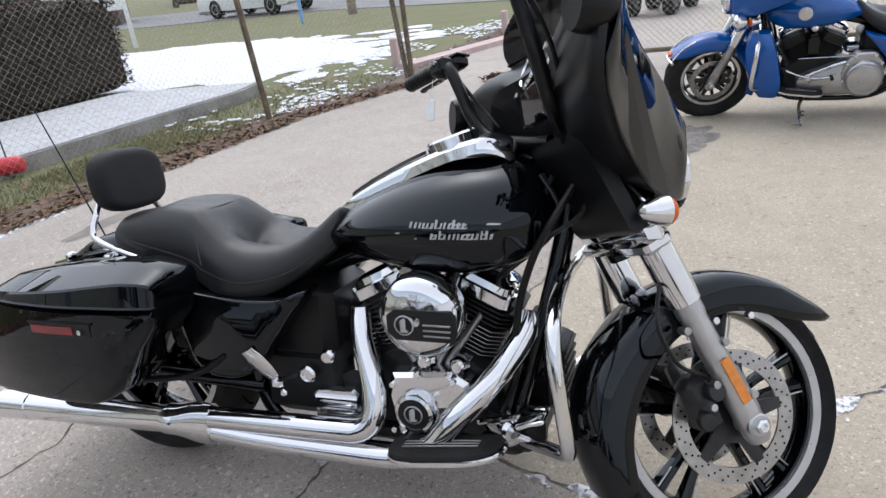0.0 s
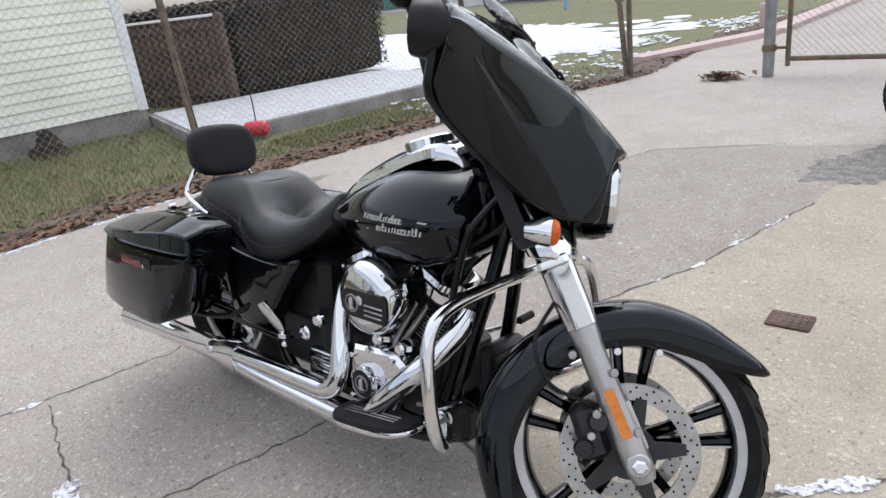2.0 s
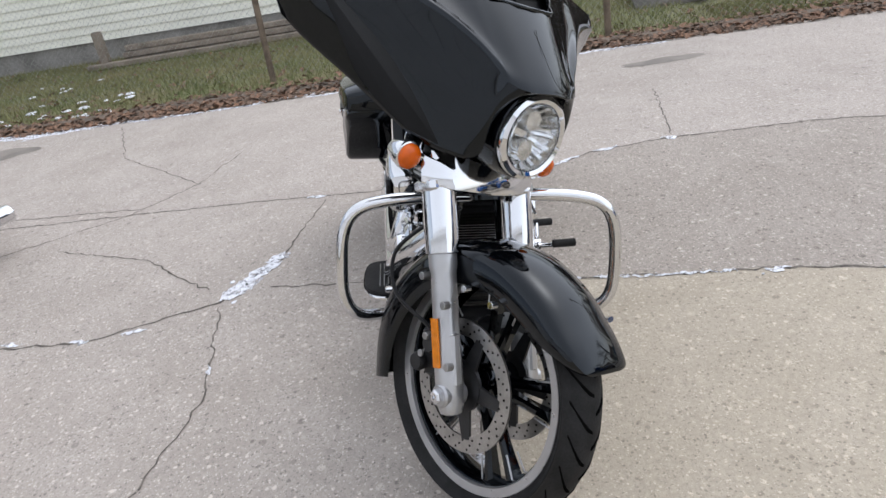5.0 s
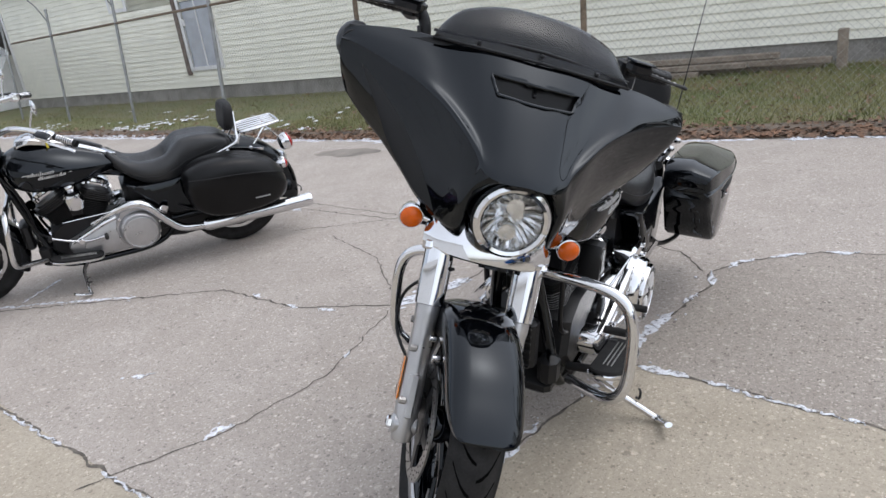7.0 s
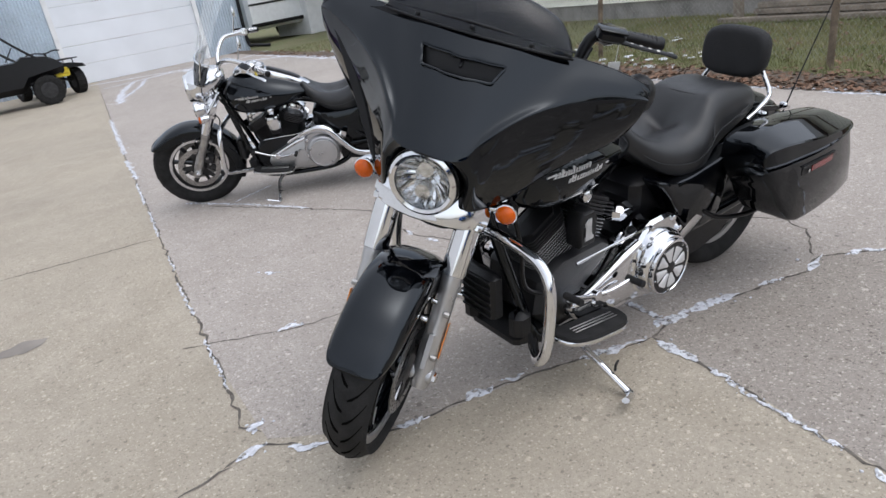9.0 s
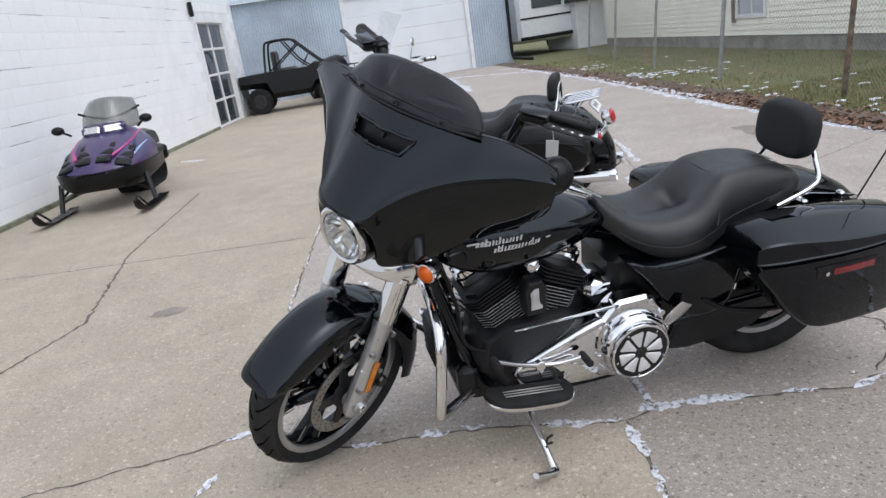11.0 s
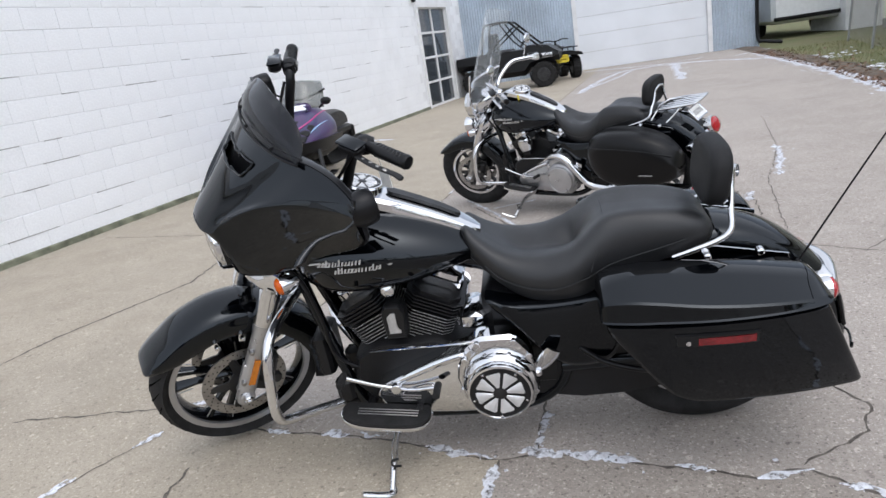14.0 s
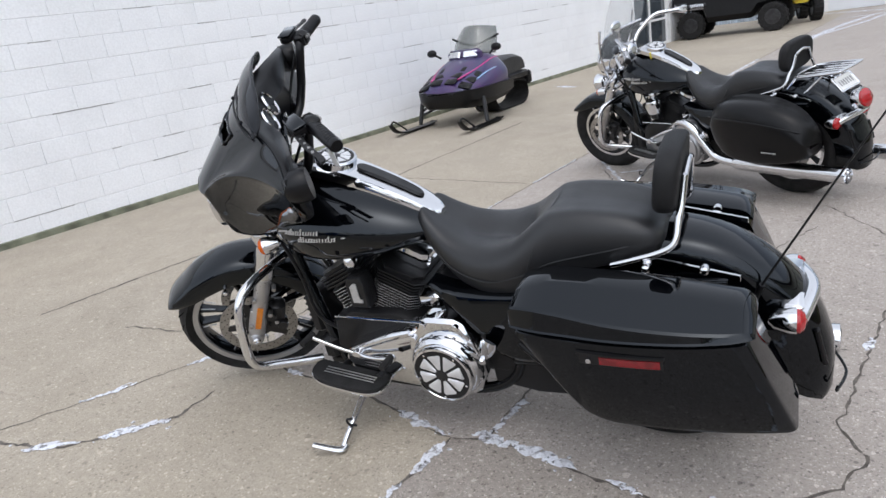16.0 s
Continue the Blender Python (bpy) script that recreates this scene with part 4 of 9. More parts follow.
def engine(parent, black=True):
    """Air-cooled V-twin: case, finned cylinders, heads, rocker boxes, air cleaner, covers, primary."""
    fin_mat = WRINKLE if black else DARKMETAL
    bm = nb()
    slab(bm, [(0.62, 0.22), (1.0, 0.2), (1.06, 0.27), (1.04, 0.38), (0.96, 0.43), (0.76, 0.43), (0.68, 0.38), (0.60, 0.34)], -0.12, 0.13, 1, 0.02)
    rbox(bm, (0.5, 0, 0.31), (0.26, 0.26, 0.2), 0.03)
    rbox(bm, (0.85, 0, 0.175), (0.5, 0.2, 0.06), 0.02)
    case = part("crankcase", bm, WRINKLE, parent, "black engine case")
    base = V(0.872, 0, 0.30)
    for f in (-1, 1):
        d = V(math.sin(radians(26)) * f, 0, math.cos(radians(26)))
        t = V(d[2], 0, -d[0])
        bm = nb()
        lathe(bm, [(0.062, 0.08), (0.062, 0.23)], base, d, 24)
        for k in np.arange(0.1, 0.232, 0.0112):
            q = base + d * k
            ring = chamfer_ring(0.088 - 0.006 * (k < 0.13), 0.098, 0.03)
            loft(bm, [[q + d * h + t * x * g + V(0, y * g, 0) for x, y in ring] for h, g in ((-0.0018, 0.985), (-0.001, 1), (0.001, 1), (0.0018, 0.985))])
        cyl = part("cylinder", bm, fin_mat, parent, "finned black cylinder" if black else "finned dark grey cylinder")
        if black:  # cut edges of the fins, bare metal
            bm = nb()
            for k in np.arange(0.1, 0.232, 0.0112):
                q = base + d * k
                ring = chamfer_ring(0.088 - 0.006 * (k < 0.13), 0.098, 0.03)
                loft(bm, [[q + d * h + t * x * 1.004 + V(0, y * 1.004, 0) for x, y in ring] for h in (-0.0006, 0.0006)])
            tagged(part("fin_edging", bm, BRUSHED, cyl, "bare metal edges of the fins"), kind="stuff")
        bm = nb()
        for k in (0.245, 0.257, 0.269, 0.281):
            q = base + d * k
            ring = chamfer_ring(0.094, 0.108, 0.03)
            loft(bm, [[q + d * h + t * x + V(0, y, 0) for x, y in ring] for h in (-0.002, 0.002)])
        q = base + d * 0.265
        loft(bm, [[q + d * h + t * x + V(0, y, 0) for x, y in chamfer_ring(0.078, 0.094, 0.03)] for h in (-0.03, 0.03)])
        head = part("cylinder_head", bm, fin_mat, parent)
        bm = nb()
        q = base + d * 0.297
        loft(bm, [[q + d * h + t * x + V(0, y * 0.7 - 0.042, 0) for x, y in chamfer_ring(w, l, 0.022)] for h, w, l in ((0, 0.074, 0.112), (0.026, 0.074, 0.112), (0.03, 0.066, 0.104), (0.046, 0.062, 0.1), (0.056, 0.045, 0.08))])
        rb = part("rocker_box", bm, CHROME, head, "chrome rocker box")
        bm = nb()
        for y in (-0.1, -0.045, 0.015):
            for x in (-0.066, 0.066):
                p = q + t * x + V(0, y, 0)
                rod(bm, p + d * 0.024, p + d * 0.036, 0.0065, seg=6)
        part("rocker_bolt", bm, CHROME, rb)
        # pushrod tubes and lifter blocks on the right
        bm = nb()
        for o in (-0.02, 0.02):
            rod(bm, base + V(f * 0.03 + o * 0.6, -0.12, 0.095), base + d * 0.25 + V(o, -0.1, 0), 0.009, seg=10)
        part("pushrod_tube", bm, CHROME if not black else STEEL, cyl, "slim pushrod tubes")
    # air cleaner
    c = (0.885, -0.15, 0.545)
    air = part("air_cleaner", lathe(nb(), [(0.085, 0.0), (0.1, 0.006), (0.103, 0.03), (0.098, 0.058), (0.086, 0.074), (0.06, 0.082), (0.001, 0.086)], c, (0, -1, 0), 48), CHROME, parent, "round chrome air cleaner")
    bm = nb()
    slab(bm, [(0.835, 0.497), (0.975, 0.497), (0.984, 0.52), (0.982, 0.56), (0.97, 0.572), (0.835, 0.572), (0.815, 0.555), (0.815, 0.515)], -0.222, -0.2352, 1, 0.003)
    inset = part("air_cleaner_band", bm, WRINKLE, air, "black band on air cleaner")
    bm = nb()
    for z in (0.512, 0.525, 0.538):
        rbox(bm, (0.938, -0.2358, z), (0.066, 0.005, 0.004), 0.001)
    part("band_rib", bm, SATIN, inset)
    number_badge(air, (0.86, -0.2358, 0.535), (0, -1, 0), 0.024)
    bm = nb()
    rbox(bm, (0.88, -0.12, 0.53), (0.09, 0.07, 0.08), 0.015)
    part("intake", bm, WRINKLE, parent)
    # cam cover
    bm = nb()
    slab(bm, [(0.80, 0.22), (0.86, 0.205), (0.93, 0.225), (0.985, 0.33), (0.985, 0.375), (0.94, 0.40), (0.79, 0.385), (0.775, 0.33)], -0.115, -0.185, 1, 0.012)
    for x, z in ((0.795, 0.36), (0.86, 0.39), (0.95, 0.38), (0.97, 0.33), (0.79, 0.24), (0.93, 0.245)):
        rod(bm, (x, -0.18, z), (x, -0.194, z), 0.008, seg=8)
    cam_ = part("cam_cover", bm, CHROME, parent, "chrome cam cover")
    c = (0.853, -0.178, 0.297)
    part("timer_cover", lathe(nb(), [(0.052, 0), (0.052, 0.02), (0.048, 0.03), (0.04, 0.033), (0.038, 0.028)], c, (0, -1, 0), 32), CHROME, cam_)
    part("timer_face", lathe(nb(), [(0.04, 0.026), (0.04, 0.03), (0.001, 0.031)], c, (0, -1, 0), 32), WRINKLE, cam_, "black timer face")
    number_badge(cam_, (0.853, -0.2095, 0.297), (0, -1, 0), 0.024)
    bm = nb()
    for x, z, w in ((0.87, 0.415, 0.05), (0.955, 0.41, 0.05)):
        rbox(bm, (x, -0.13, z), (w, 0.05, 0.035), 0.01)
        lathe(bm, [(0.016, 0), (0.018, 0.01), (0.012, 0.016)], (x, -0.155, z), (0, -1, 0), 14)
    part("lifter_block", bm, CHROME, parent, "chrome lifter block")
    # gearbox side cover on the right
    bm = nb()
    slab(bm, [(0.545, 0.21), (0.665, 0.205), (0.68, 0.225), (0.68, 0.30), (0.665, 0.315), (0.56, 0.31), (0.545, 0.295)], -0.12, -0.155, 1, 0.008)
    for z in (0.228, 0.25, 0.272):
        rbox(bm, (0.612, -0.158, z), (0.1, 0.012, 0.012), 0.005)
    part("gearbox_cover", bm, CHROME, parent, "ribbed chrome gearbox cover")
    bm = nb()
    lathe(bm, [(0.018, 0), (0.02, 0.012), (0.014, 0.02)], (0.60, -0.14, 0.40), (0, -1, 0), 16)
    lathe(bm, [(0.022, 0), (0.024, 0.008), (0.018, 0.014), (0.016, 0.006)], (0.535, -0.145, 0.345), (0, -1, 0), 18)
    rbox(bm, (0.68, -0.13, 0.385), (0.03, 0.03, 0.05), 0.008)
    part("engine_fitting", bm, CHROME, parent)
    # number plate between the cylinders on the left, horn cover stud above
    bm = nb()
    slab(bm, [(0.843, 0.463), (0.907, 0.463), (0.912, 0.555), (0.897, 0.58), (0.852, 0.58), (0.837, 0.555)], 0.1, 0.165, 1, 0.008)
    plate = part("coil_cover", bm, WRINKLE, parent, "black coil cover")
    if black:
        one(plate, (0.875, 0.1655, 0.523), 0.036, 0.07, 1)
    part("ignition_stud", lathe(nb(), [(0.02, 0), (0.024, 0.012), (0.02, 0.026), (0.008, 0.034), (0.001, 0.035)], (0.875, 0.13, 0.63), (0, 1, 0), 20), CHROME, parent)
    bm = nb()
    rbox(bm, (0.64, 0.05, 0.475), (0.1, 0.14, 0.07), 0.018)
    part("oil_filler", bm, CHROME, parent, "chrome gearbox top")
    # oil cooler and lower front clutter
    bm = nb()
    rbox(bm, (1.165, 0.0, 0.36), (0.05, 0.15, 0.16), 0.012)
    for z in np.arange(0.30, 0.43, 0.024):
        rbox(bm, (1.192, 0, z), (0.008, 0.13, 0.008), 0.001)
    rbox(bm, (1.10, 0.095, 0.25), (0.07, 0.06, 0.1), 0.025)
    rbox(bm, (1.11, -0.1, 0.24), (0.08, 0.06, 0.1), 0.025)
    rbox(bm, (1.05, 0, 0.19), (0.16, 0.22, 0.05), 0.015)
    part("oil_cooler", bm, WRINKLE, parent, "black oil cooler")
    part("oil_filter", lathe(nb(), [(0.03, 0), (0.038, 0.01), (0.038, 0.08), (0.03, 0.09), (0.001, 0.09)], (1.02, -0.1, 0.25), (0.6, -0.5, 0), 20), CHROME, parent, "chrome oil filter")
    return case


def primary(parent, black=True):
    """Primary drive cover with the round clutch cover on the left."""
    rings = []
    for y, g in ((0.10, 1.0), (0.172, 1.0), (0.186, 0.97), (0.191, 0.9)):  # body that tapers forwards
        mid = V(0.82, 0.295)
        pts = [(0.60, 0.195), (0.74, 0.195), (0.86, 0.205), (0.94, 0.218), (0.985, 0.245), (1.0, 0.285), (0.985, 0.318), (0.94, 0.336), (0.86, 0.368), (0.78, 0.398), (0.70, 0.42), (0.60, 0.43), (0.52, 0.40), (0.50, 0.31), (0.52, 0.22)]
        rings.append([V(*(mid + (V(*p) - mid) * g)[[0]], y, (mid + (V(*p) - mid) * g)[1]) for p in pts])
    prim = part("primary_cover", loft(nb(), rings), CHROME if black else SATIN, parent, "bright primary drive cover", sharp=50)
    bm = nb()
    tube(bm, [(0.975, 0.183, 0.315), (0.92, 0.19, 0.34), (0.85, 0.193, 0.37), (0.78, 0.194, 0.398), (0.71, 0.194, 0.418)], [0.011, 0.014, 0.017, 0.019, 0.016], 12, 4, squash=0.8)
    part("primary_rib", bm, CHROME, prim, "chrome rib of the primary")
    loop = [(0.86 + 0.062 * math.copysign(abs(math.cos(t)) ** 0.8, math.cos(t)) + 0.0, 0.292 + 0.026 * math.sin(t) - 0.25 * 0.062 * math.cos(t)) for t in np.arange(20) * math.pi / 10]
    part("inspection_cover", slab(nb(), loop, 0.186, 0.2, 1, 0.004), CHROME if black else SATIN, prim, "bright oval inspection cover")
    # flanged clutch housing with its bolts
    flange = [(0.735, 0.33), (0.728, 0.38), (0.70, 0.425), (0.668, 0.46), (0.645, 0.471), (0.555, 0.471), (0.53, 0.458), (0.495, 0.41), (0.484, 0.35), (0.484, 0.27), (0.51, 0.21), (0.56, 0.18), (0.62, 0.176), (0.68, 0.196), (0.72, 0.25)]
    dome = part("clutch_housing", slab(nb(), flange, 0.12, 0.198, 1, 0.012), CHROME if black else SATIN, prim, "chrome clutch housing")
    for x, z in ((0.545, 0.452), (0.655, 0.452), (0.505, 0.40), (0.70, 0.40), (0.718, 0.29), (0.497, 0.27)):
        part("clutch_bolt", rod(nb(), (x, 0.192, z), (x, 0.208, z), 0.010, seg=10), CHROME, dome)
    part("clutch_dome", lathe(nb(), [(0.118, 0.0), (0.1175, 0.012), (0.113, 0.03), (0.106, 0.042), (0.101, 0.046)], (0.602, 0.19, 0.312), (0, 1, 0), 48), CHROME if black else SATIN, prim, "domed chrome clutch cover base")
    ring = part("clutch_cover", lathe(nb(), [(0.101, 0), (0.1015, 0.012), (0.098, 0.02), (0.092, 0.022), (0.090, 0.018)], (0.602, 0.23, 0.305), (0, 1, 0), 48), CHROME if black else SATIN, prim, "round chrome clutch cover")
    if black:
        star(ring, (0.602, 0.23, 0.305), (0, 1, 0), 0.0905, 0.017)
    else:
        part("cover_face", lathe(nb(), [(0.09, 0.017), (0.05, 0.024), (0.001, 0.026)], (0.602, 0.23, 0.305), (0, 1, 0), 36), SATIN, ring)


def one(parent, c, w, h, s, m=None):
    """A figure 1 with a slab foot and a flag."""
    bm = nb()
    x, y, z = c
    out = [(-0.5, -0.5), (0.5, -0.5), (0.5, -0.34), (0.24, -0.34), (0.24, 0.5), (-0.12, 0.5), (-0.5, 0.32), (-0.5, 0.16), (-0.22, 0.16), (-0.22, -0.34), (-0.5, -0.34)]
    k = -1 if s > 0 else 1
    tri = [(x + k * a * w, z + b * h) for a, b in out]
    vs = [[bm.verts.new((px, y + d * s, pz)) for px, pz in tri] for d in (-0.002, 0.003)]
    for f in (vs[0], vs[1]):
        bm.faces.new(f)
    for i in range(len(tri)):
        j = (i + 1) % len(tri)
        bm.faces.new((vs[0][i], vs[0][j], vs[1][j], vs[1][i]))
    bmesh.ops.triangulate(bm, faces=[f for f in bm.faces if len(f.verts) > 4])
    return part("figure_one", bm, SILVERTRIM, parent, "silver figure 1", m)


def number_badge(parent, c, ax, r):
    s = -1 if ax[1] < 0 else 1
    bm = nb()
    lathe(bm, [(r, 0), (r, 0.003), (r - 0.003, 0.004), (r - 0.004, 0.0)], c, ax, 28, closed=True)
    part("badge_ring", bm, SATIN, parent)
    part("badge_face", lathe(nb(), [(r - 0.003, -0.001), (r - 0.003, 0.0015), (0.001, 0.0015)], c, ax, 28), WRINKLE, parent)
    one(parent, (c[0], c[1] + s * 0.0015, c[2]), r * 0.75, r * 1.35, s)


def exhaust(parent, dual=False):
    """Two chrome header pipes that join into one long muffler (and one a side when dual)."""
    bm = nb()
    tube(bm, [(0.675, -0.1, 0.50), (0.69, -0.135, 0.44), (0.725, -0.175, 0.35), (0.735, -0.2, 0.27), (0.70, -0.212, 0.228), (0.62, -0.216, 0.222), (0.45, -0.218, 0.218), (0.26, -0.218, 0.212), (0.17, -0.216, 0.205)], 0.031, 16, 5)
    part("rear_header", bm, CHROME, parent, "chrome rear header pipe")
    bm = nb()
    tube(bm, [(1.095, -0.06, 0.50), (1.09, -0.1, 0.455), (1.03, -0.17, 0.37), (0.95, -0.212, 0.285), (0.88, -0.222, 0.205), (0.80, -0.22, 0.172), (0.65, -0.217, 0.165), (0.4, -0.217, 0.166), (0.2, -0.217, 0.178)], 0.031, 16, 5)
    part("front_header", bm, CHROME, parent, "chrome front header pipe")
    bm = nb()
    lathe(bm, [(0.034, 0), (0.042, 0.012), (0.042, 0.05), (0.039, 0.055), (0.0385, 0.3), (0.04, 0.45), (0.0405, 0.55), (0.043, 0.553), (0.044, 0.62), (0.045, 0.665), (0.041, 0.668), (0.039, 0.64), (0.03, 0.6)], (0.155, -0.218, 0.192), (-1, -0.012, -0.03), 32)
    muf = part("muffler", bm, CHROME, parent, "long chrome muffler")
    bm = nb()
    loft(bm, [[V(x, -0.218 + 0.034 * g * math.cos(t), z + h * math.sin(t)) for t in np.arange(16) * math.pi / 8] for x, z, h, g in ((0.26, 0.19, 0.062, 1.0), (0.2, 0.191, 0.058, 1.05), (0.15, 0.192, 0.045, 1.2), (0.12, 0.192, 0.041, 1.2))], along=3)
    part("collector", bm, CHROME, muf, "chrome pipe collector")
    if dual:
        bm = nb()
        tube(bm, [(0.80, 0.12, 0.36), (0.60, 0.22, 0.46), (0.50, 0.235, 0.44), (0.42, 0.235, 0.34), (0.33, 0.235, 0.25), (0.2, 0.235, 0.225)], 0.026, 14, 5)
        lathe(bm, [(0.03, 0), (0.042, 0.03), (0.043, 0.3), (0.043, 0.66), (0.047, 0.7), (0.042, 0.71), (0.036, 0.68)], (0.2, 0.235, 0.225), (-1, 0, -0.005), 28)
        part("crossover_muffler", bm, CHROME, parent, "chrome crossover pipe and muffler")


def footboard(parent, s):
    bm = nb()
    outline = [(0.825, 0.198)] + [(0.962 - 0.146 * math.copysign(abs(math.cos(t)) ** (0.5 if math.cos(t) > 0 else 0.75), math.cos(t)), 0.212 + 0.098 * math.sin(t) ** 0.6) for t in np.linspace(0.02, math.pi - 0.02, 26)] + [(1.095, 0.198)]
    tilt = lambda bm_: bmesh.ops.transform(bm_, matrix=Matrix.Translation((0.95, 0, 0.25)) @ Matrix.Rotation(radians(-8), 4, "Y") @ Matrix.Translation((-0.95, 0, -0.25)), verts=bm_.verts)  # noqa: E731
    slab(bm, [(x, s * y) for x, y in outline], 0.232, 0.245, 2, 0.003)
    tilt(bm)
    board = part("footboard", bm, CHROME, parent, "chrome-edged rider footboard")
    bm = nb()
    mid = V(0.955, 0.25)
    slab(bm, [tuple((mid + (V(x, y) - mid) * V(0.97, 0.93)) * V(1, s)) for x, y in outline], 0.245, 0.256, 2, 0.004)
    tilt(bm)
    pad = part("footboard_pad", bm, RUBBER, board, "black rubber pad")
    bm = nb()
    for y in (0.235, 0.247, 0.259):
        rbox(bm, (0.955, s * y, 0.2575), (0.19, 0.003, 0.004), 0.001)
    tilt(bm)
    part("pad_rib", bm, STEEL, pad)
    bm = nb()
    for x in (0.86, 1.03):
        rod(bm, (x, s * 0.12, 0.22), (x, s * 0.23, 0.236), 0.014, seg=10)
    part("board_bracket", bm, WRINKLE, board)


def pegs_and_pedals(parent):
    for s in (-1, 1):
        bm = nb()
        o, d = V(0.48, s * 0.19, 0.342), V(-0.05, s * 0.035, 0.085)
        u = V(0.8, s * 0.0, 0.45)
        rings = []
        for k, w, t in ((0.0, 0.012, 0.01), (0.25, 0.019, 0.013), (0.7, 0.022, 0.013), (1.0, 0.017, 0.01)):
            p = o + d * k
            rings.append([p + V(math.cos(a) * w, s * math.sin(a) * t * 0.6, math.cos(a) * w * 0.55) for a in np.arange(10) * math.pi / 5])
        loft(bm, rings, along=3)
        peg = part("passenger_peg", bm, CHROME, parent, "folded chrome passenger peg")
        bm = nb()
        rbox(bm, o + V(0.01, 0, -0.012), (0.035, 0.03, 0.03), 0.008)
        rod(bm, o + V(0.01, 0, -0.012), o + V(0.02, -s * 0.07, -0.03), 0.013, seg=10)
        lathe(bm, [(0.009, 0), (0.011, 0.01), (0.006, 0.015)], o + V(0.035, s * 0.01, -0.03), (0, s, 0), 10)
        part("peg_mount", bm, CHROME, peg)
    bm = nb()
    tube(bm, [(0.925, 0.21, 0.325), (0.99, 0.222, 0.352), (1.075, 0.236, 0.398)], [0.009, 0.007, 0.0075], 10, 4)
    tube(bm, [(0.925, 0.21, 0.325), (0.87, 0.222, 0.322), (0.79, 0.235, 0.335)], [0.009, 0.007, 0.0075], 10, 4)
    rod(bm, (0.925, 0.15, 0.325), (0.925, 0.222, 0.325), 0.017, seg=14)
    rod(bm, (0.99, 0.185, 0.452), (0.65, 0.19, 0.456), 0.0042, seg=8)
    shifter = part("heel_toe_shifter", bm, CHROME, parent, "chrome heel-toe shifter and rod")
    bm = nb()
    rod(bm, (1.075, 0.22, 0.398), (1.075, 0.285, 0.401), 0.0115, seg=12)
    rod(bm, (0.79, 0.22, 0.335), (0.79, 0.285, 0.338), 0.0115, seg=12)
    part("shifter_peg", bm, RUBBER, shifter, "black rubber shifter pegs")
    bm = nb()
    rod(bm, (1.02, -0.15, 0.26), (1.16, -0.2, 0.32), 0.008, seg=8)
    rbox(bm, (1.17, -0.22, 0.325), (0.07, 0.075, 0.014), 0.005, turn_xyz(0, -20, 0))
    part("brake_pedal", bm, CHROME, parent, "chrome brake pedal")


def engine_guard(parent):
    for s in (-1, 1):
        bm = nb()
        tube(bm, [(1.215, 0.0, 0.62), (1.22, s * 0.12, 0.622), (1.228, s * 0.24, 0.617), (1.236, s * 0.308, 0.597), (1.243, s * 0.34, 0.545), (1.255, s * 0.35, 0.455), (1.265, s * 0.347, 0.372), (1.262, s * 0.32, 0.322), (1.225, s * 0.265, 0.293), (1.13, s * 0.16, 0.25)], 0.0158, 16, 6)
        part("engine_guard", bm, CHROME, parent, "chrome tubular engine guard")


def frame_parts(parent):
    bm = nb()
    for s in (-1, 1):
        tube(bm, [(1.24, s * 0.02, 0.84), (1.21, s * 0.045, 0.66), (1.15, s * 0.08, 0.42), (1.09, s * 0.1, 0.22), (1.02, s * 0.11, 0.165), (0.8, s * 0.115, 0.15), (0.55, s * 0.12, 0.16), (0.42, s * 0.12, 0.24), (0.40, s * 0.12, 0.4), (0.44, s * 0.1, 0.54)], 0.018, 12, 4)
        rod(bm, (0.44, s * 0.1, 0.55), (-0.2, s * 0.13, 0.60), 0.014)
        rod(bm, (0.42, s * 0.12, 0.3), (-0.03, s * 0.13, 0.318), 0.024)
    tube(bm, [(1.235, 0, 0.78), (1.0, 0, 0.70), (0.7, 0, 0.66), (0.5, 0, 0.58)], 0.032, 12, 4)
    lathe(bm, [(0.04, 0), (0.042, 0.02), (0.038, 0.1), (0.042, 0.2), (0.04, 0.22)], (1.36, 0, 0.66), (-0.44, 0, 0.9), 20)
    part("frame", bm, GLOSS, parent, "black tubular frame")
    bm = nb()
    rng = random.Random(11)
    for i in range(7):
        y0 = rng.uniform(-0.1, 0.1)
        tube(bm, [(1.22 + rng.uniform(-0.04, 0.06), y0, 0.86), (1.2 + rng.uniform(-0.03, 0.08), y0 * 1.2 + rng.uniform(-0.03, 0.03), 0.78), (1.14 + rng.uniform(-0.03, 0.05), y0 * 1.2, 0.70), (1.08, y0, 0.62), (1.02, y0 * 0.5, 0.56)], 0.006, 7, 4)
    tube(bm, [(1.26, -0.1, 0.84), (1.22, -0.15, 0.77), (1.17, -0.13, 0.68), (1.13, -0.12, 0.55), (1.12, -0.12, 0.4), (1.08, -0.12, 0.3)], 0.009, 8, 5)
    tube(bm, [(1.26, 0.1, 0.84), (1.22, 0.14, 0.77), (1.18, 0.12, 0.68), (1.15, 0.12, 0.55), (1.13, 0.12, 0.4), (1.0, 0.12, 0.33)], 0.007, 8, 5)
    part("cables", bm, PLASTIC, parent, "black cables and hoses")
    guard = [(0.50, 0.20), (0.505, 0.36), (0.40, 0.385), (0.28, 0.365), (0.12, 0.35), (0.02, 0.35), (-0.02, 0.325), (0.0, 0.26), (0.10, 0.20), (0.22, 0.18), (0.36, 0.175)]
    part("belt_guard", slab(nb(), guard, 0.112, 0.128, 1, 0.005), WRINKLE, parent, "black belt guard")


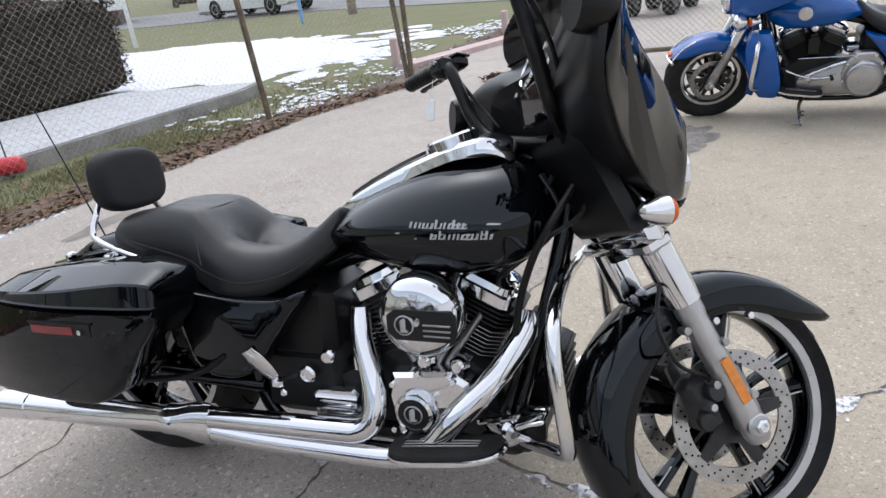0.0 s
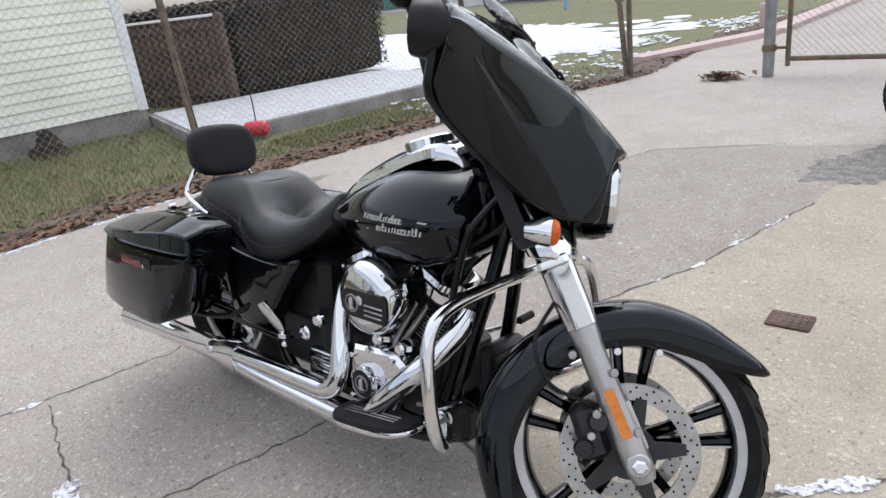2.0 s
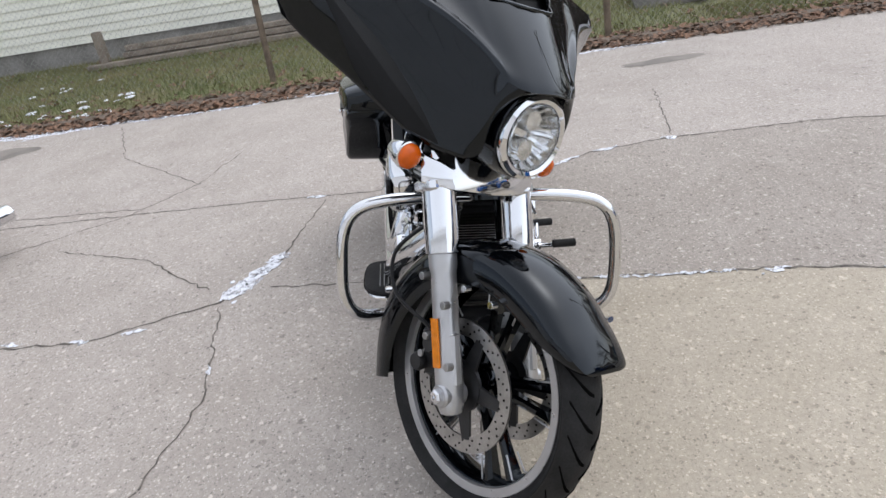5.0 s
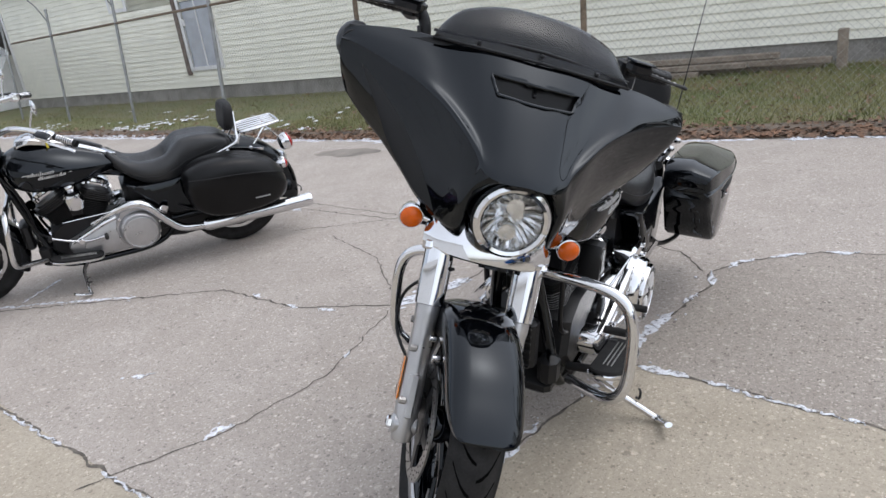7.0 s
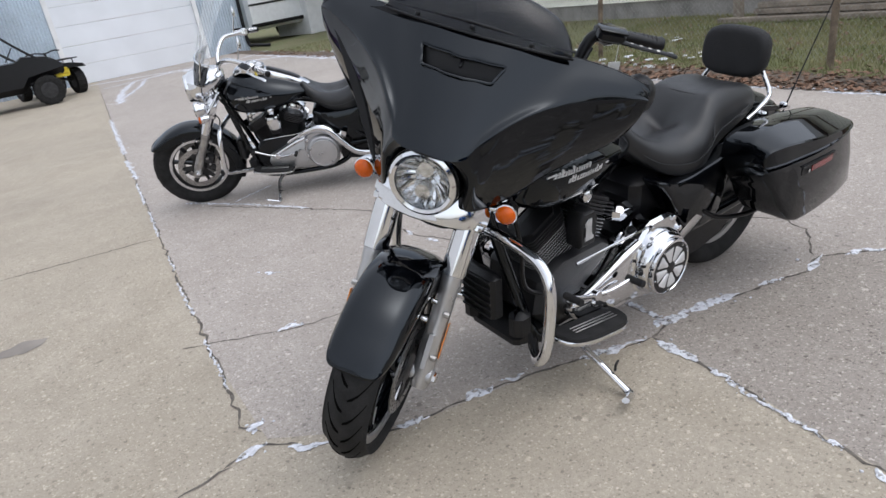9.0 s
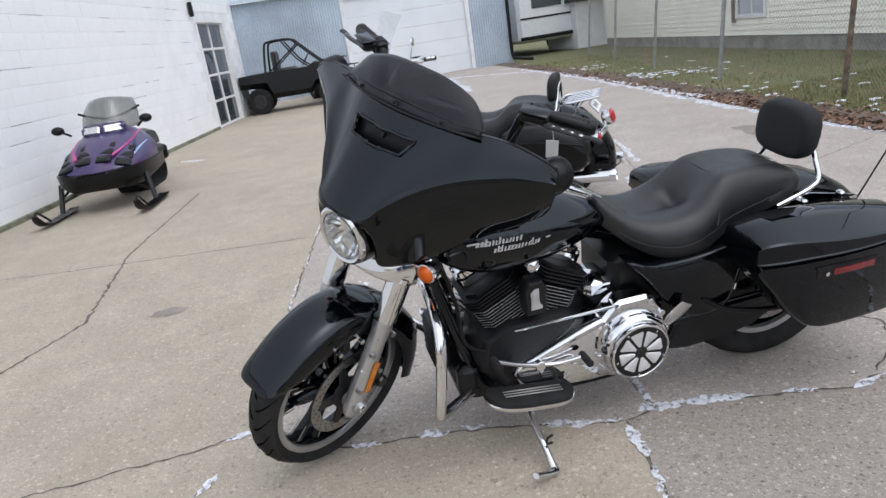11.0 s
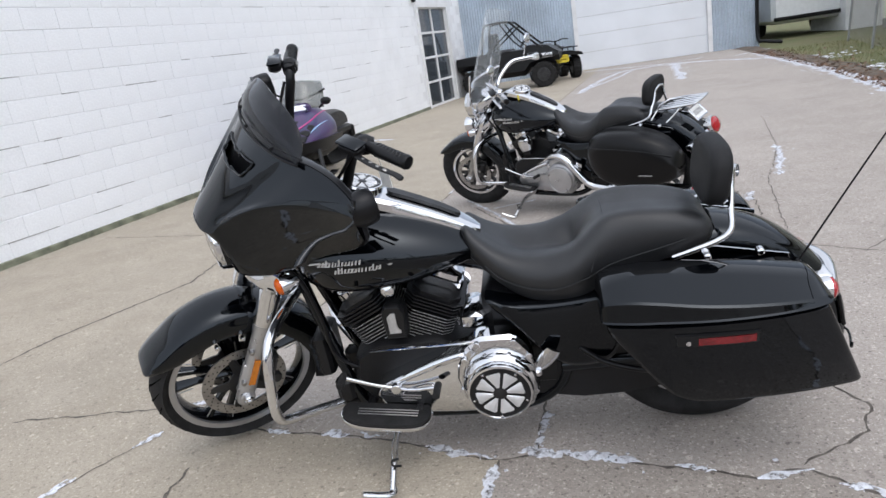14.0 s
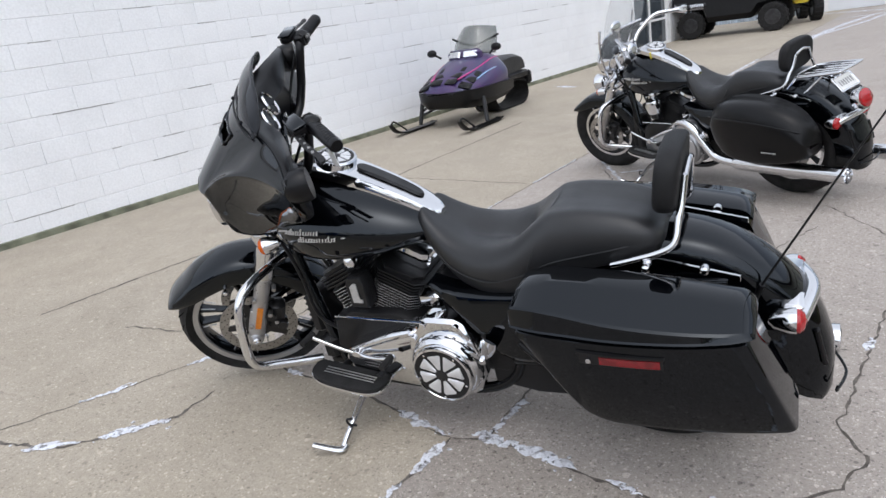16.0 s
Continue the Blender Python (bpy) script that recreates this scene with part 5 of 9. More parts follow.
def rear_end(parent, paint, bags=True):
    """Rear mudguard, side panels, swing arm, shocks, tail lamp bar and signals."""
    rings = []
    for a, cr_, w in ((28, 0.36, 0.10), (60, 0.372, 0.105), (90, 0.375, 0.107), (120, 0.385, 0.106), (150, 0.405, 0.10), (172, 0.425, 0.094), (190, 0.436, 0.088), (197, 0.438, 0.082)):
        d = V(math.cos(radians(a)), 0, math.sin(radians(a)))
        o = V(*REAR) + d * cr_
        rings.append([o + d * dz * 1.0 + V(0, y, 0) for y, dz in ((-w, -0.13), (-w, -0.05), (-w * 0.88, -0.015), (-w * 0.5, 0.0), (0, 0.004), (w * 0.5, 0.0), (w * 0.88, -0.015), (w, -0.05), (w, -0.13), (w * 0.95, -0.13), (w * 0.93, -0.05), (0, -0.006), (-w * 0.93, -0.05), (-w * 0.95, -0.13))])
    fen = part("rear_fender", loft(nb(), rings, along=5), paint, parent, "gloss rear fender", sharp=50)
    bm = nb()
    tube(bm, arc((REAR[0], REAR[2]), 0.444, 188, 190, 2, -0.085) + [(-0.472, 0, 0.24)] + arc((REAR[0], REAR[2]), 0.444, 190, 188, 2, 0.085), 0.004, 8, 4)
    part("fender_trim", bm, paint, fen)
    for s in (-1, 1):
        bm = nb()
        rings = []
        for y, g in ((0.13, 1.0), (0.185, 1.0), (0.2, 0.97), (0.205, 0.88)):
            o = V(0.40, 0.49)
            pts = [(0.62, 0.585), (0.54, 0.562), (0.42, 0.556), (0.29, 0.568), (0.22, 0.595), (0.215, 0.52), (0.235, 0.42), (0.27, 0.345), (0.37, 0.33), (0.44, 0.36), (0.50, 0.43), (0.56, 0.51)]
            rings.append([V(*(o + (V(*p) - o) * g)[[0]], s * y, (o + (V(*p) - o) * g)[1]) for p in pts])
        part("side_cover", loft(bm, rings, around=3), paint, parent, "gloss black side cover", sharp=60)
        bm = nb()
        rod(bm, (0.1, s * 0.14, 0.60), (-0.02, s * 0.145, 0.36), 0.02)
        lathe(bm, [(0.026, 0), (0.028, 0.01), (0.028, 0.1), (0.022, 0.11)], (0.1, s * 0.14, 0.6), (-0.45, 0, -0.9), 14)
        part("shock", bm, PLASTIC, parent)
        if bags:
            bm = nb()
            tube(bm, [(0.36, s * 0.2, 0.40), (0.30, s * 0.22, 0.36), (0.22, s * 0.24, 0.34), (0.12, s * 0.26, 0.335), (0.0, s * 0.26, 0.335)], 0.009, 10, 4)
            part("bag_guard", bm, PLASTIC, parent, "black bag rail")
    # black boxes and swing arm that fill the space under the seat
    bm = nb()
    rbox(bm, (0.47, 0, 0.47), (0.34, 0.25, 0.22), 0.03)
    part("battery_box", bm, PLASTIC, parent, "black battery box under the seat")
    bm = nb()
    rbox(bm, (0.2, 0, 0.45), (0.2, 0.2, 0.26), 0.03, turn_xyz(0, 12, 0))
    part("inner_fender", bm, PLASTIC, parent)
    # belt and pulley
    bm = nb()
    lathe(bm, [(0.1, -0.014), (0.108, -0.014), (0.108, 0.014), (0.1, 0.014), (0.04, 0.006), (0.04, -0.006)], (REAR[0], 0.1, REAR[2]), (0, 1, 0), 36)
    part("pulley", bm, DARKMETAL, parent)
    moved(0.022, 0, -0.008)
    # tail lamp bar
    bm = nb()
    rbox(bm, (-0.365, 0, 0.53), (0.05, 0.24, 0.022), 0.008)
    tube(bm, [(-0.38, -0.13, 0.508), (-0.40, -0.06, 0.52), (-0.41, 0, 0.522), (-0.40, 0.06, 0.52), (-0.38, 0.13, 0.508)], 0.019, 14, 4)
    tail = part("tail_lamp_bar", bm, CHROME, parent, "chrome tail lamp bar")
    for s in (-1, 1):
        bm = nb()
        lathe(bm, [(0.012, -0.06), (0.026, -0.045), (0.034, -0.01), (0.034, 0.004)], (-0.37, s * 0.132, 0.506), (-1, 0, 0), 24)
        body = part("rear_signal", bm, CHROME, tail, "chrome rear signal")
        part("lens", lathe(nb(), [(0.031, 0.0), (0.031, 0.012), (0.022, 0.022), (0.001, 0.026)], (-0.37, s * 0.132, 0.506), (-1, 0, 0), 24), RED, tail, "red signal lens")
    bm = nb()
    rbox(bm, (-0.43, 0, 0.40), (0.012, 0.19, 0.11), 0.004, turn_xyz(0, 12, 0))
    part("plate_holder", bm, PLASTIC, parent, "black plate holder")
    bm = nb()
    rod(bm, (-0.33, -0.2, 0.60), (-0.345, -0.2, 0.63), 0.008, seg=10)
    return fen


def kickstand(parent, lean):
    """Folding stand reaching the ground on the left; its foot lies in the ground plane once the bike leans."""
    L = radians(lean)

    def ground(x, y, z):  # world-level offsets to bike space
        return V(x, y * math.cos(L) - z * math.sin(L), z * math.cos(L) + y * math.sin(L))
    bm = nb()
    tube(bm, [(0.93, 0.13, 0.17), ground(0.968, 0.235, 0.115), ground(0.97, 0.33, 0.06), ground(0.968, 0.40, 0.016)], [0.013, 0.012, 0.011, 0.011], 12, 4)
    tube(bm, [ground(0.966, 0.392, 0.02), ground(0.97, 0.412, 0.013), ground(0.995, 0.43, 0.024), ground(1.045, 0.458, 0.05)], [0.013, 0.015, 0.014, 0.012], 12, 4, squash=0.7)
    st = part("kickstand", bm, CHROME, parent, "chrome kickstand, folded out")
    bm = nb()
    p = ground(0.945, 0.34, 0.062)
    tube(bm, [p + V(0.0, 0.0, 0.0), p + V(0.02, 0.012, 0.012), p + V(0.02, 0.014, 0.034), p + V(0.0, 0.006, 0.034)], 0.004, 8, 4)
    part("stand_spur", bm, WRINKLE, st)


def moved(dx=0.0, dy=0.0, dz=0.0):
    """Where the parts that follow sit in the bike."""
    SEAT_OF["m"] = Matrix.Translation((dx, dy, dz))


def touring_bike(name, m, label, style):
    """One motorcycle; m: pose of its rear tyre's contact on the ground, heading +x, before the lean."""
    lean, steer = style["lean"], style["steer"]
    root = thing(name, m @ Matrix.Rotation(radians(-lean), 4, "X"), label, "motorcycle", "parked motorcycles")
    st = steering(steer)
    paint = style["paint"]
    wheel(root, "front_wheel", HUB, *style.get("tyre", (0.302, 0.246)), 0.128, st, style["wheel"])
    wheel(root, "rear_wheel", REAR, 0.318, 0.216, 0.178, None, style["wheel"], discs=1)
    front_fender(root, st, paint)
    fork(root, st, low=style["fork"], reflector=style["fork"] is SATIN)
    lower_shroud(root, st)
    moved(0.018, 0, -0.004)
    tank(root, paint, badge=paint is not BLUE)
    filler_cap(root, (0.938, 0.0, 0.940), 0.066)
    moved(0.006, 0, 0.0)
    seat(root)
    moved(0.035, 0, 0.012)
    engine(root, black=style["black_engine"])
    moved(0.007, 0.012, 0.01)
    primary(root, style["black_engine"])
    pegs_and_pedals(root)
    moved(0.045, 0, 0.025)
    exhaust(root, dual=style["dual"])
    for s in (-1, 1):
        moved(0.015, s * 0.002, 0.008)
        footboard(root, s)
        SEAT_OF["m"] = Matrix.Translation((0.288 if s > 0 else 0.300, s * 0.012, -0.005 if s > 0 else -0.006)) @ Matrix.Diagonal((0.94 if s > 0 else 0.905, 1, 1, 1)) @ Matrix.Translation((-0.25, 0, 0))
        saddlebag(root, s, paint, soft=style["soft"])
    moved(0.014)
    engine_guard(root)
    moved()
    frame_parts(root)
    moved(0, 0, 0.015)
    rear_end(root, paint)
    moved()
    kickstand(root, lean)
    moved(0.02, 0, 0.004)
    if style["backrest"]:
        backrest(root, rack=style["rack"])
    moved()
    if style["fairing"]:
        batwing(root, st, paint)
        for s in (-1, 1):
            signal(root, st, (1.332, s * 0.208, 0.748), (1, 0, 0), s, stalk=(1.33, s * 0.13, 0.74))
    style["bars"](root, st)
    if style["extra"]:
        style["extra"](root, st)
    return root


def tall_bars(root, st):
    """Black high bars that come up behind the fairing."""
    bm = nb()
    for s in (-1, 1):
        tube(bm, [(1.2, s * 0.03, 0.93), (1.17, s * 0.10, 0.94), (1.11, s * 0.2, 0.97), (1.075, s * 0.245, 1.03), (1.05, s * 0.255, 1.1), (1.03, s * 0.268, 1.155), (1.022, s * 0.30, 1.176), (1.0, s * 0.36, 1.174), (0.965, s * 0.44, 1.165)], 0.0155, 14, 6)
    part("handlebar", bm, PLASTIC, root, "black high-rise handlebar", st)
    for s in (-1, 1):
        switchgear(root, st, s, (1.025, s * 0.278, 1.174), (0.957, s * 0.445, 1.165))
    bm = nb()
    for s in (-1, 1):
        tube(bm, [(1.04, s * 0.27, 1.14), (1.06, s * 0.24, 1.05), (1.11, s * 0.19, 0.96), (1.18, s * 0.1, 0.9)], 0.006, 8, 5)
        tube(bm, [(1.05, s * 0.28, 1.14), (1.1, s * 0.25, 1.06), (1.16, s * 0.17, 0.95)], 0.005, 8, 5)
    part("bar_cables", bm, PLASTIC, root, "black control cables", st)
    # paper tag on the left lever, yellow tag on the dash
    bm = nb()
    rbox(bm, (0.99, 0.348, 1.072), (0.003, 0.034, 0.055), 0.0008, turn_xyz(6, 0, 30))
    tag = part("paper_tag", bm, WHITETAG, root, "white paper tag", st)
    part("tag_string", tube(nb(), [(1.0, 0.34, 1.165), (0.996, 0.345, 1.13), (0.99, 0.348, 1.1)], 0.0012, 6, 3), WHITETAG, tag, m=st)
    bm = nb()
    rbox(bm, (1.035, 0.045, 0.925), (0.03, 0.014, 0.02), 0.003, turn_xyz(0, 30, 20))
    part("key_fob", bm, YELLOWTAG, root, "yellow key fob")


def whip(root, st):
    """Whip aerial on the right bag and a chrome shield on the tank side of the fork."""
    bm = nb()
    rod(bm, (-0.255, 0.098, 0.53), (-0.275, 0.108, 0.585), 0.008, seg=10)
    tube(bm, [(-0.275, 0.108, 0.585), (-0.42, 0.12, 0.86), (-0.605, 0.135, 1.20)], [0.0032, 0.0026, 0.0016], 8, 4)
    part("aerial", bm, PLASTIC, root, "black whip aerial")


MAIN = dict(lean=9.13, steer=36.1, paint=GLOSS, wheel="split", fork=SATIN, black_engine=True, dual=False, soft=False, backrest=True, rack=False, fairing=True, bars=tall_bars, extra=whip)
touring_bike("motorcycle", pose(0, -0.038, 0.0, 0, 0, 1.94), "gloss black touring motorcycle with batwing fairing, on its kickstand", MAIN)

# ---- other motorcycles in the yard ----
def road_front(root, st):
    """Chrome headlamp nacelle, passing lamps, clear screen and low bars of the second bike."""
    bm = nb()
    rings = []
    for x, r, z in ((1.43, 0.098, 0.86), (1.40, 0.112, 0.86), (1.33, 0.115, 0.868), (1.26, 0.10, 0.88), (1.20, 0.07, 0.90), (1.18, 0.03, 0.905)):
        rings.append([V(x, r * math.cos(t), z + r * math.sin(t)) for t in np.arange(20) * math.pi / 10])
    nac = part("headlamp_nacelle", loft(bm, rings, along=3), CHROME, root, "chrome headlamp nacelle", st)
    headlamp(nac, st, (1.445, 0, 0.86), 0.09)
    for s in (-1, 1):
        bm = nb()
        lathe(bm, [(0.02, -0.07), (0.045, -0.055), (0.058, -0.02), (0.06, 0.0), (0.055, 0.006)], (1.42, s * 0.17, 0.76), (1, 0, 0), 24)
        rod(bm, (1.39, s * 0.17, 0.76), (1.36, s * 0.1, 0.745), 0.014)
        lamp = part("passing_lamp", bm, CHROME, root, "chrome passing lamp", st)
        part("lens", lathe(nb(), [(0.054, 0.0), (0.04, 0.014), (0.001, 0.02)], (1.42, s * 0.17, 0.76), (1, 0, 0), 24), REFLECTOR, lamp, m=st)
        signal(root, st, (1.40, s * 0.20, 0.70), (1, 0, 0), s, stalk=(1.37, s * 0.16, 0.72))
    rows = []
    for y in (-0.25, -0.2, -0.12, 0, 0.12, 0.2, 0.25):
        b = 0.09 * (y / 0.25) ** 2
        rows.append([V(1.40 - b, y, 0.90 + 0.03 * abs(y) / 0.25), V(1.33 - b, y, 1.06), V(1.22 - b, y * 0.97, 1.29), V(1.10 - b, y * 0.82, 1.54 - 0.09 * (abs(y) / 0.25) ** 2)])
    ws = part("windshield", loft(nb(), rows, ring_closed=False, caps=False, around=4, along=3), CLEAR, root, "clear touring windshield", st)
    ws.modifiers.new("thickness", "SOLIDIFY").thickness = 0.004
    low = [[r[0] + V(0.004, 0, 0), r[0] * 0.45 + r[1] * 0.55 + V(0.004, 0, 0), r[1] + V(0.004, 0, 0)] for r in rows]
    smoke = part("smoked_band", loft(nb(), low, ring_closed=False, caps=False, around=3, along=3), SMOKE, ws, "smoked lower band", st)
    smoke.modifiers.new("thickness", "SOLIDIFY").thickness = 0.003
    bm = nb()
    tube(bm, [V(*(r[0] * 0.0 + r[1])) + V(0.006, 0, -0.005) for r in rows], 0.008, 8, 3)
    for s in (-1, 1):
        tube(bm, [(1.36, s * 0.12, 0.75), (1.35, s * 0.16, 0.88), (1.31, s * 0.2, 1.02), (1.27, s * 0.21, 1.14)], 0.008, 8, 4)
    part("screen_bracket", bm, CHROME, ws, "chrome screen brackets", st)
    bm = nb()
    for s in (-1, 1):
        tube(bm, [(1.2, s * 0.05, 0.96), (1.19, s * 0.12, 1.01), (1.13, s * 0.24, 1.07), (1.04, s * 0.32, 1.06), (0.97, s * 0.40, 1.035), (0.93, s * 0.45, 1.02)], 0.0145, 12, 5)
    part("handlebar", bm, CHROME, root, "chrome pull-back handlebar", st)
    for s in (-1, 1):
        switchgear(root, st, s, (1.0, s * 0.365, 1.048), (0.92, s * 0.46, 1.018), black=False)
        bm = nb()
        rod(bm, (1.05, s * 0.31, 1.07), (1.02, s * 0.34, 1.17), 0.005)
        ball(bm, (1.01, s * 0.37, 1.2), 0.012, 0.055, 0.038)
        part("mirror", bm, CHROME, root, "chrome mirror", st)
    # tail lamp and plate behind the rack
    ax = V(-1, 0, 0.25)
    lamp = part("tail_lamp", lathe(nb(), [(0.03, -0.06), (0.052, -0.045), (0.06, -0.01), (0.058, 0.006), (0.05, 0.008)], (-0.43, 0, 0.60), ax, 28), CHROME, root, "chrome tail lamp")
    part("lens", lathe(nb(), [(0.052, 0.0), (0.05, 0.016), (0.03, 0.03), (0.001, 0.034)], (-0.43, 0, 0.60), ax, 28), RED, lamp, "red tail lamp lens")
    tilt = turn_xyz(0, 40, 0)
    plate = part("rear_plate", rbox(nb(), (-0.335, 0, 0.69), (0.006, 0.15, 0.085), 0.002, tilt), WHITETAG, root, "white plate in a chrome frame")
    bm = nb()
    for c, size in (((0, 0, 0.043), (0.012, 0.16, 0.012)), ((0, 0, -0.043), (0.012, 0.16, 0.012)), ((0, 0.078, 0), (0.012, 0.012, 0.09)), ((0, -0.078, 0), (0.012, 0.012, 0.09))):
        rbox(bm, V(-0.335, 0, 0.69) + tilt @ V(*c), size, 0.003, tilt)
    part("plate_frame", bm, CHROME, plate)
    for k in range(6):
        part("plate_bar", rbox(nb(), V(-0.335, 0, 0.69) + tilt @ V(-0.004, -0.05 + 0.02 * k, 0), (0.003, 0.009, 0.035), 0.001, tilt), STEEL, plate)
    bm = nb()
    rbox(bm, (0.95, 0.06, 0.87), (0.012, 0.03, 0.09), 0.003)
    part("price_tag", bm, YELLOWTAG, root, "yellow tag")
    bm = nb()
    lathe(bm, [(0.03, -0.02), (0.05, 0.0), (0.055, 0.06), (0.04, 0.09), (0.001, 0.1)], (0.905, 0.155, 0.53), (0, 0.2, 1), 24)
    part("horn", bm, CHROME, root, "chrome horn cover")


def dresser_front(root, st):
    """Bars, lower fairings and chrome of the blue bike."""
    bm = nb()
    for s in (-1, 1):
        tube(bm, [(1.2, s * 0.05, 0.96), (1.16, s * 0.14, 1.05), (1.1, s * 0.26, 1.1), (1.0, s * 0.36, 1.08), (0.93, s * 0.44, 1.05)], 0.0145, 12, 5)
    part("handlebar", bm, CHROME, root, "chrome handlebar", st)
    for s in (-1, 1):
        switchgear(root, st, s, (1.0, s * 0.365, 1.085), (0.92, s * 0.45, 1.05), black=False)
        rings = []
        for z, x0, x1, w in ((0.22, 1.12, 1.22, 0.05), (0.3, 1.10, 1.27, 0.08), (0.45, 1.12, 1.31, 0.09), (0.58, 1.15, 1.31, 0.08), (0.66, 1.18, 1.29, 0.05)):
            y = s * 0.2
            rings.append([V(x0, y - w, z), V((x0 + x1) / 2, y - w * 1.1, z), V(x1, y - w * 0.7, z), V(x1 + 0.01, y, z), V(x1, y + w * 0.8, z), V((x0 + x1) / 2, y + w * 1.1, z), V(x0, y + w, z)])
        part("lower_fairing", loft(nb(), rings, around=2, along=3), BLUE, root, "blue lower leg fairing")
    bm = nb()
    tube(bm, arc((HUB[0], HUB[2]), 0.328, 36, 70, 5, -0.075), 0.006, 8, 4)
    tube(bm, arc((HUB[0], HUB[2]), 0.328, 36, 70, 5, 0.075), 0.006, 8, 4)
    tube(bm, [(HUB[0] + 0.27, -0.092, HUB[2] + 0.175), (HUB[0] + 0.292, 0, HUB[2] + 0.185), (HUB[0] + 0.27, 0.092, HUB[2] + 0.175)], 0.012, 8, 4)
    part("fender_trim", bm, CHROME, root, "chrome fender tip trim", st)
    bm = nb()
    rbox(bm, (HUB[0] + 0.27, 0, HUB[2] + 0.21), (0.04, 0.05, 0.03), 0.01)
    part("fender_lamp", bm, AMBER, root, "amber fender lamp", st)
    for s in (-1, 1):
        bm = nb()
        lathe(bm, [(0.02, -0.07), (0.045, -0.055), (0.058, -0.02), (0.06, 0.0), (0.055, 0.006)], (1.43, s * 0.19, 0.75), (1, 0, 0), 24)
        lamp = part("passing_lamp", bm, CHROME, root, "chrome passing lamp", st)
        part("lens", lathe(nb(), [(0.054, 0.0), (0.04, 0.014), (0.001, 0.02)], (1.43, s * 0.19, 0.75), (1, 0, 0), 24), REFLECTOR, lamp, m=st)
        part("tank_badge", lathe(nb(), [(0.04, 0), (0.042, 0.004), (0.036, 0.007), (0.001, 0.008)], (0.98, s * 0.212, 0.76), (0, s, 0), 24), SILVERTRIM, root, "round silver tank badge")


ROAD = dict(tyre=(0.316, 0.205), lean=9, steer=12, paint=GLOSS, wheel="cast", fork=STEEL, black_engine=False, dual=True, soft=True, backrest=True, rack=True, fairing=False, bars=road_front, extra=None)
touring_bike("motorcycle", pose(-0.262, -2.672, 0, 0, 0, -31.5) @ Matrix.Scale(0.98, 4), "black cruiser motorcycle with clear windshield and saddlebags, on its kickstand", ROAD)
DRESSER = dict(tyre=(0.316, 0.205), lean=9, steer=14, paint=BLUE, wheel="cast", fork=STEEL, black_engine=False, dual=False, soft=False, backrest=False, rack=False, fairing=True, bars=dresser_front, extra=None)
touring_bike("motorcycle", pose(2.98, 4.12, 0, 0, 0, 180), "bright blue touring motorcycle with chrome trim, on its kickstand", DRESSER)


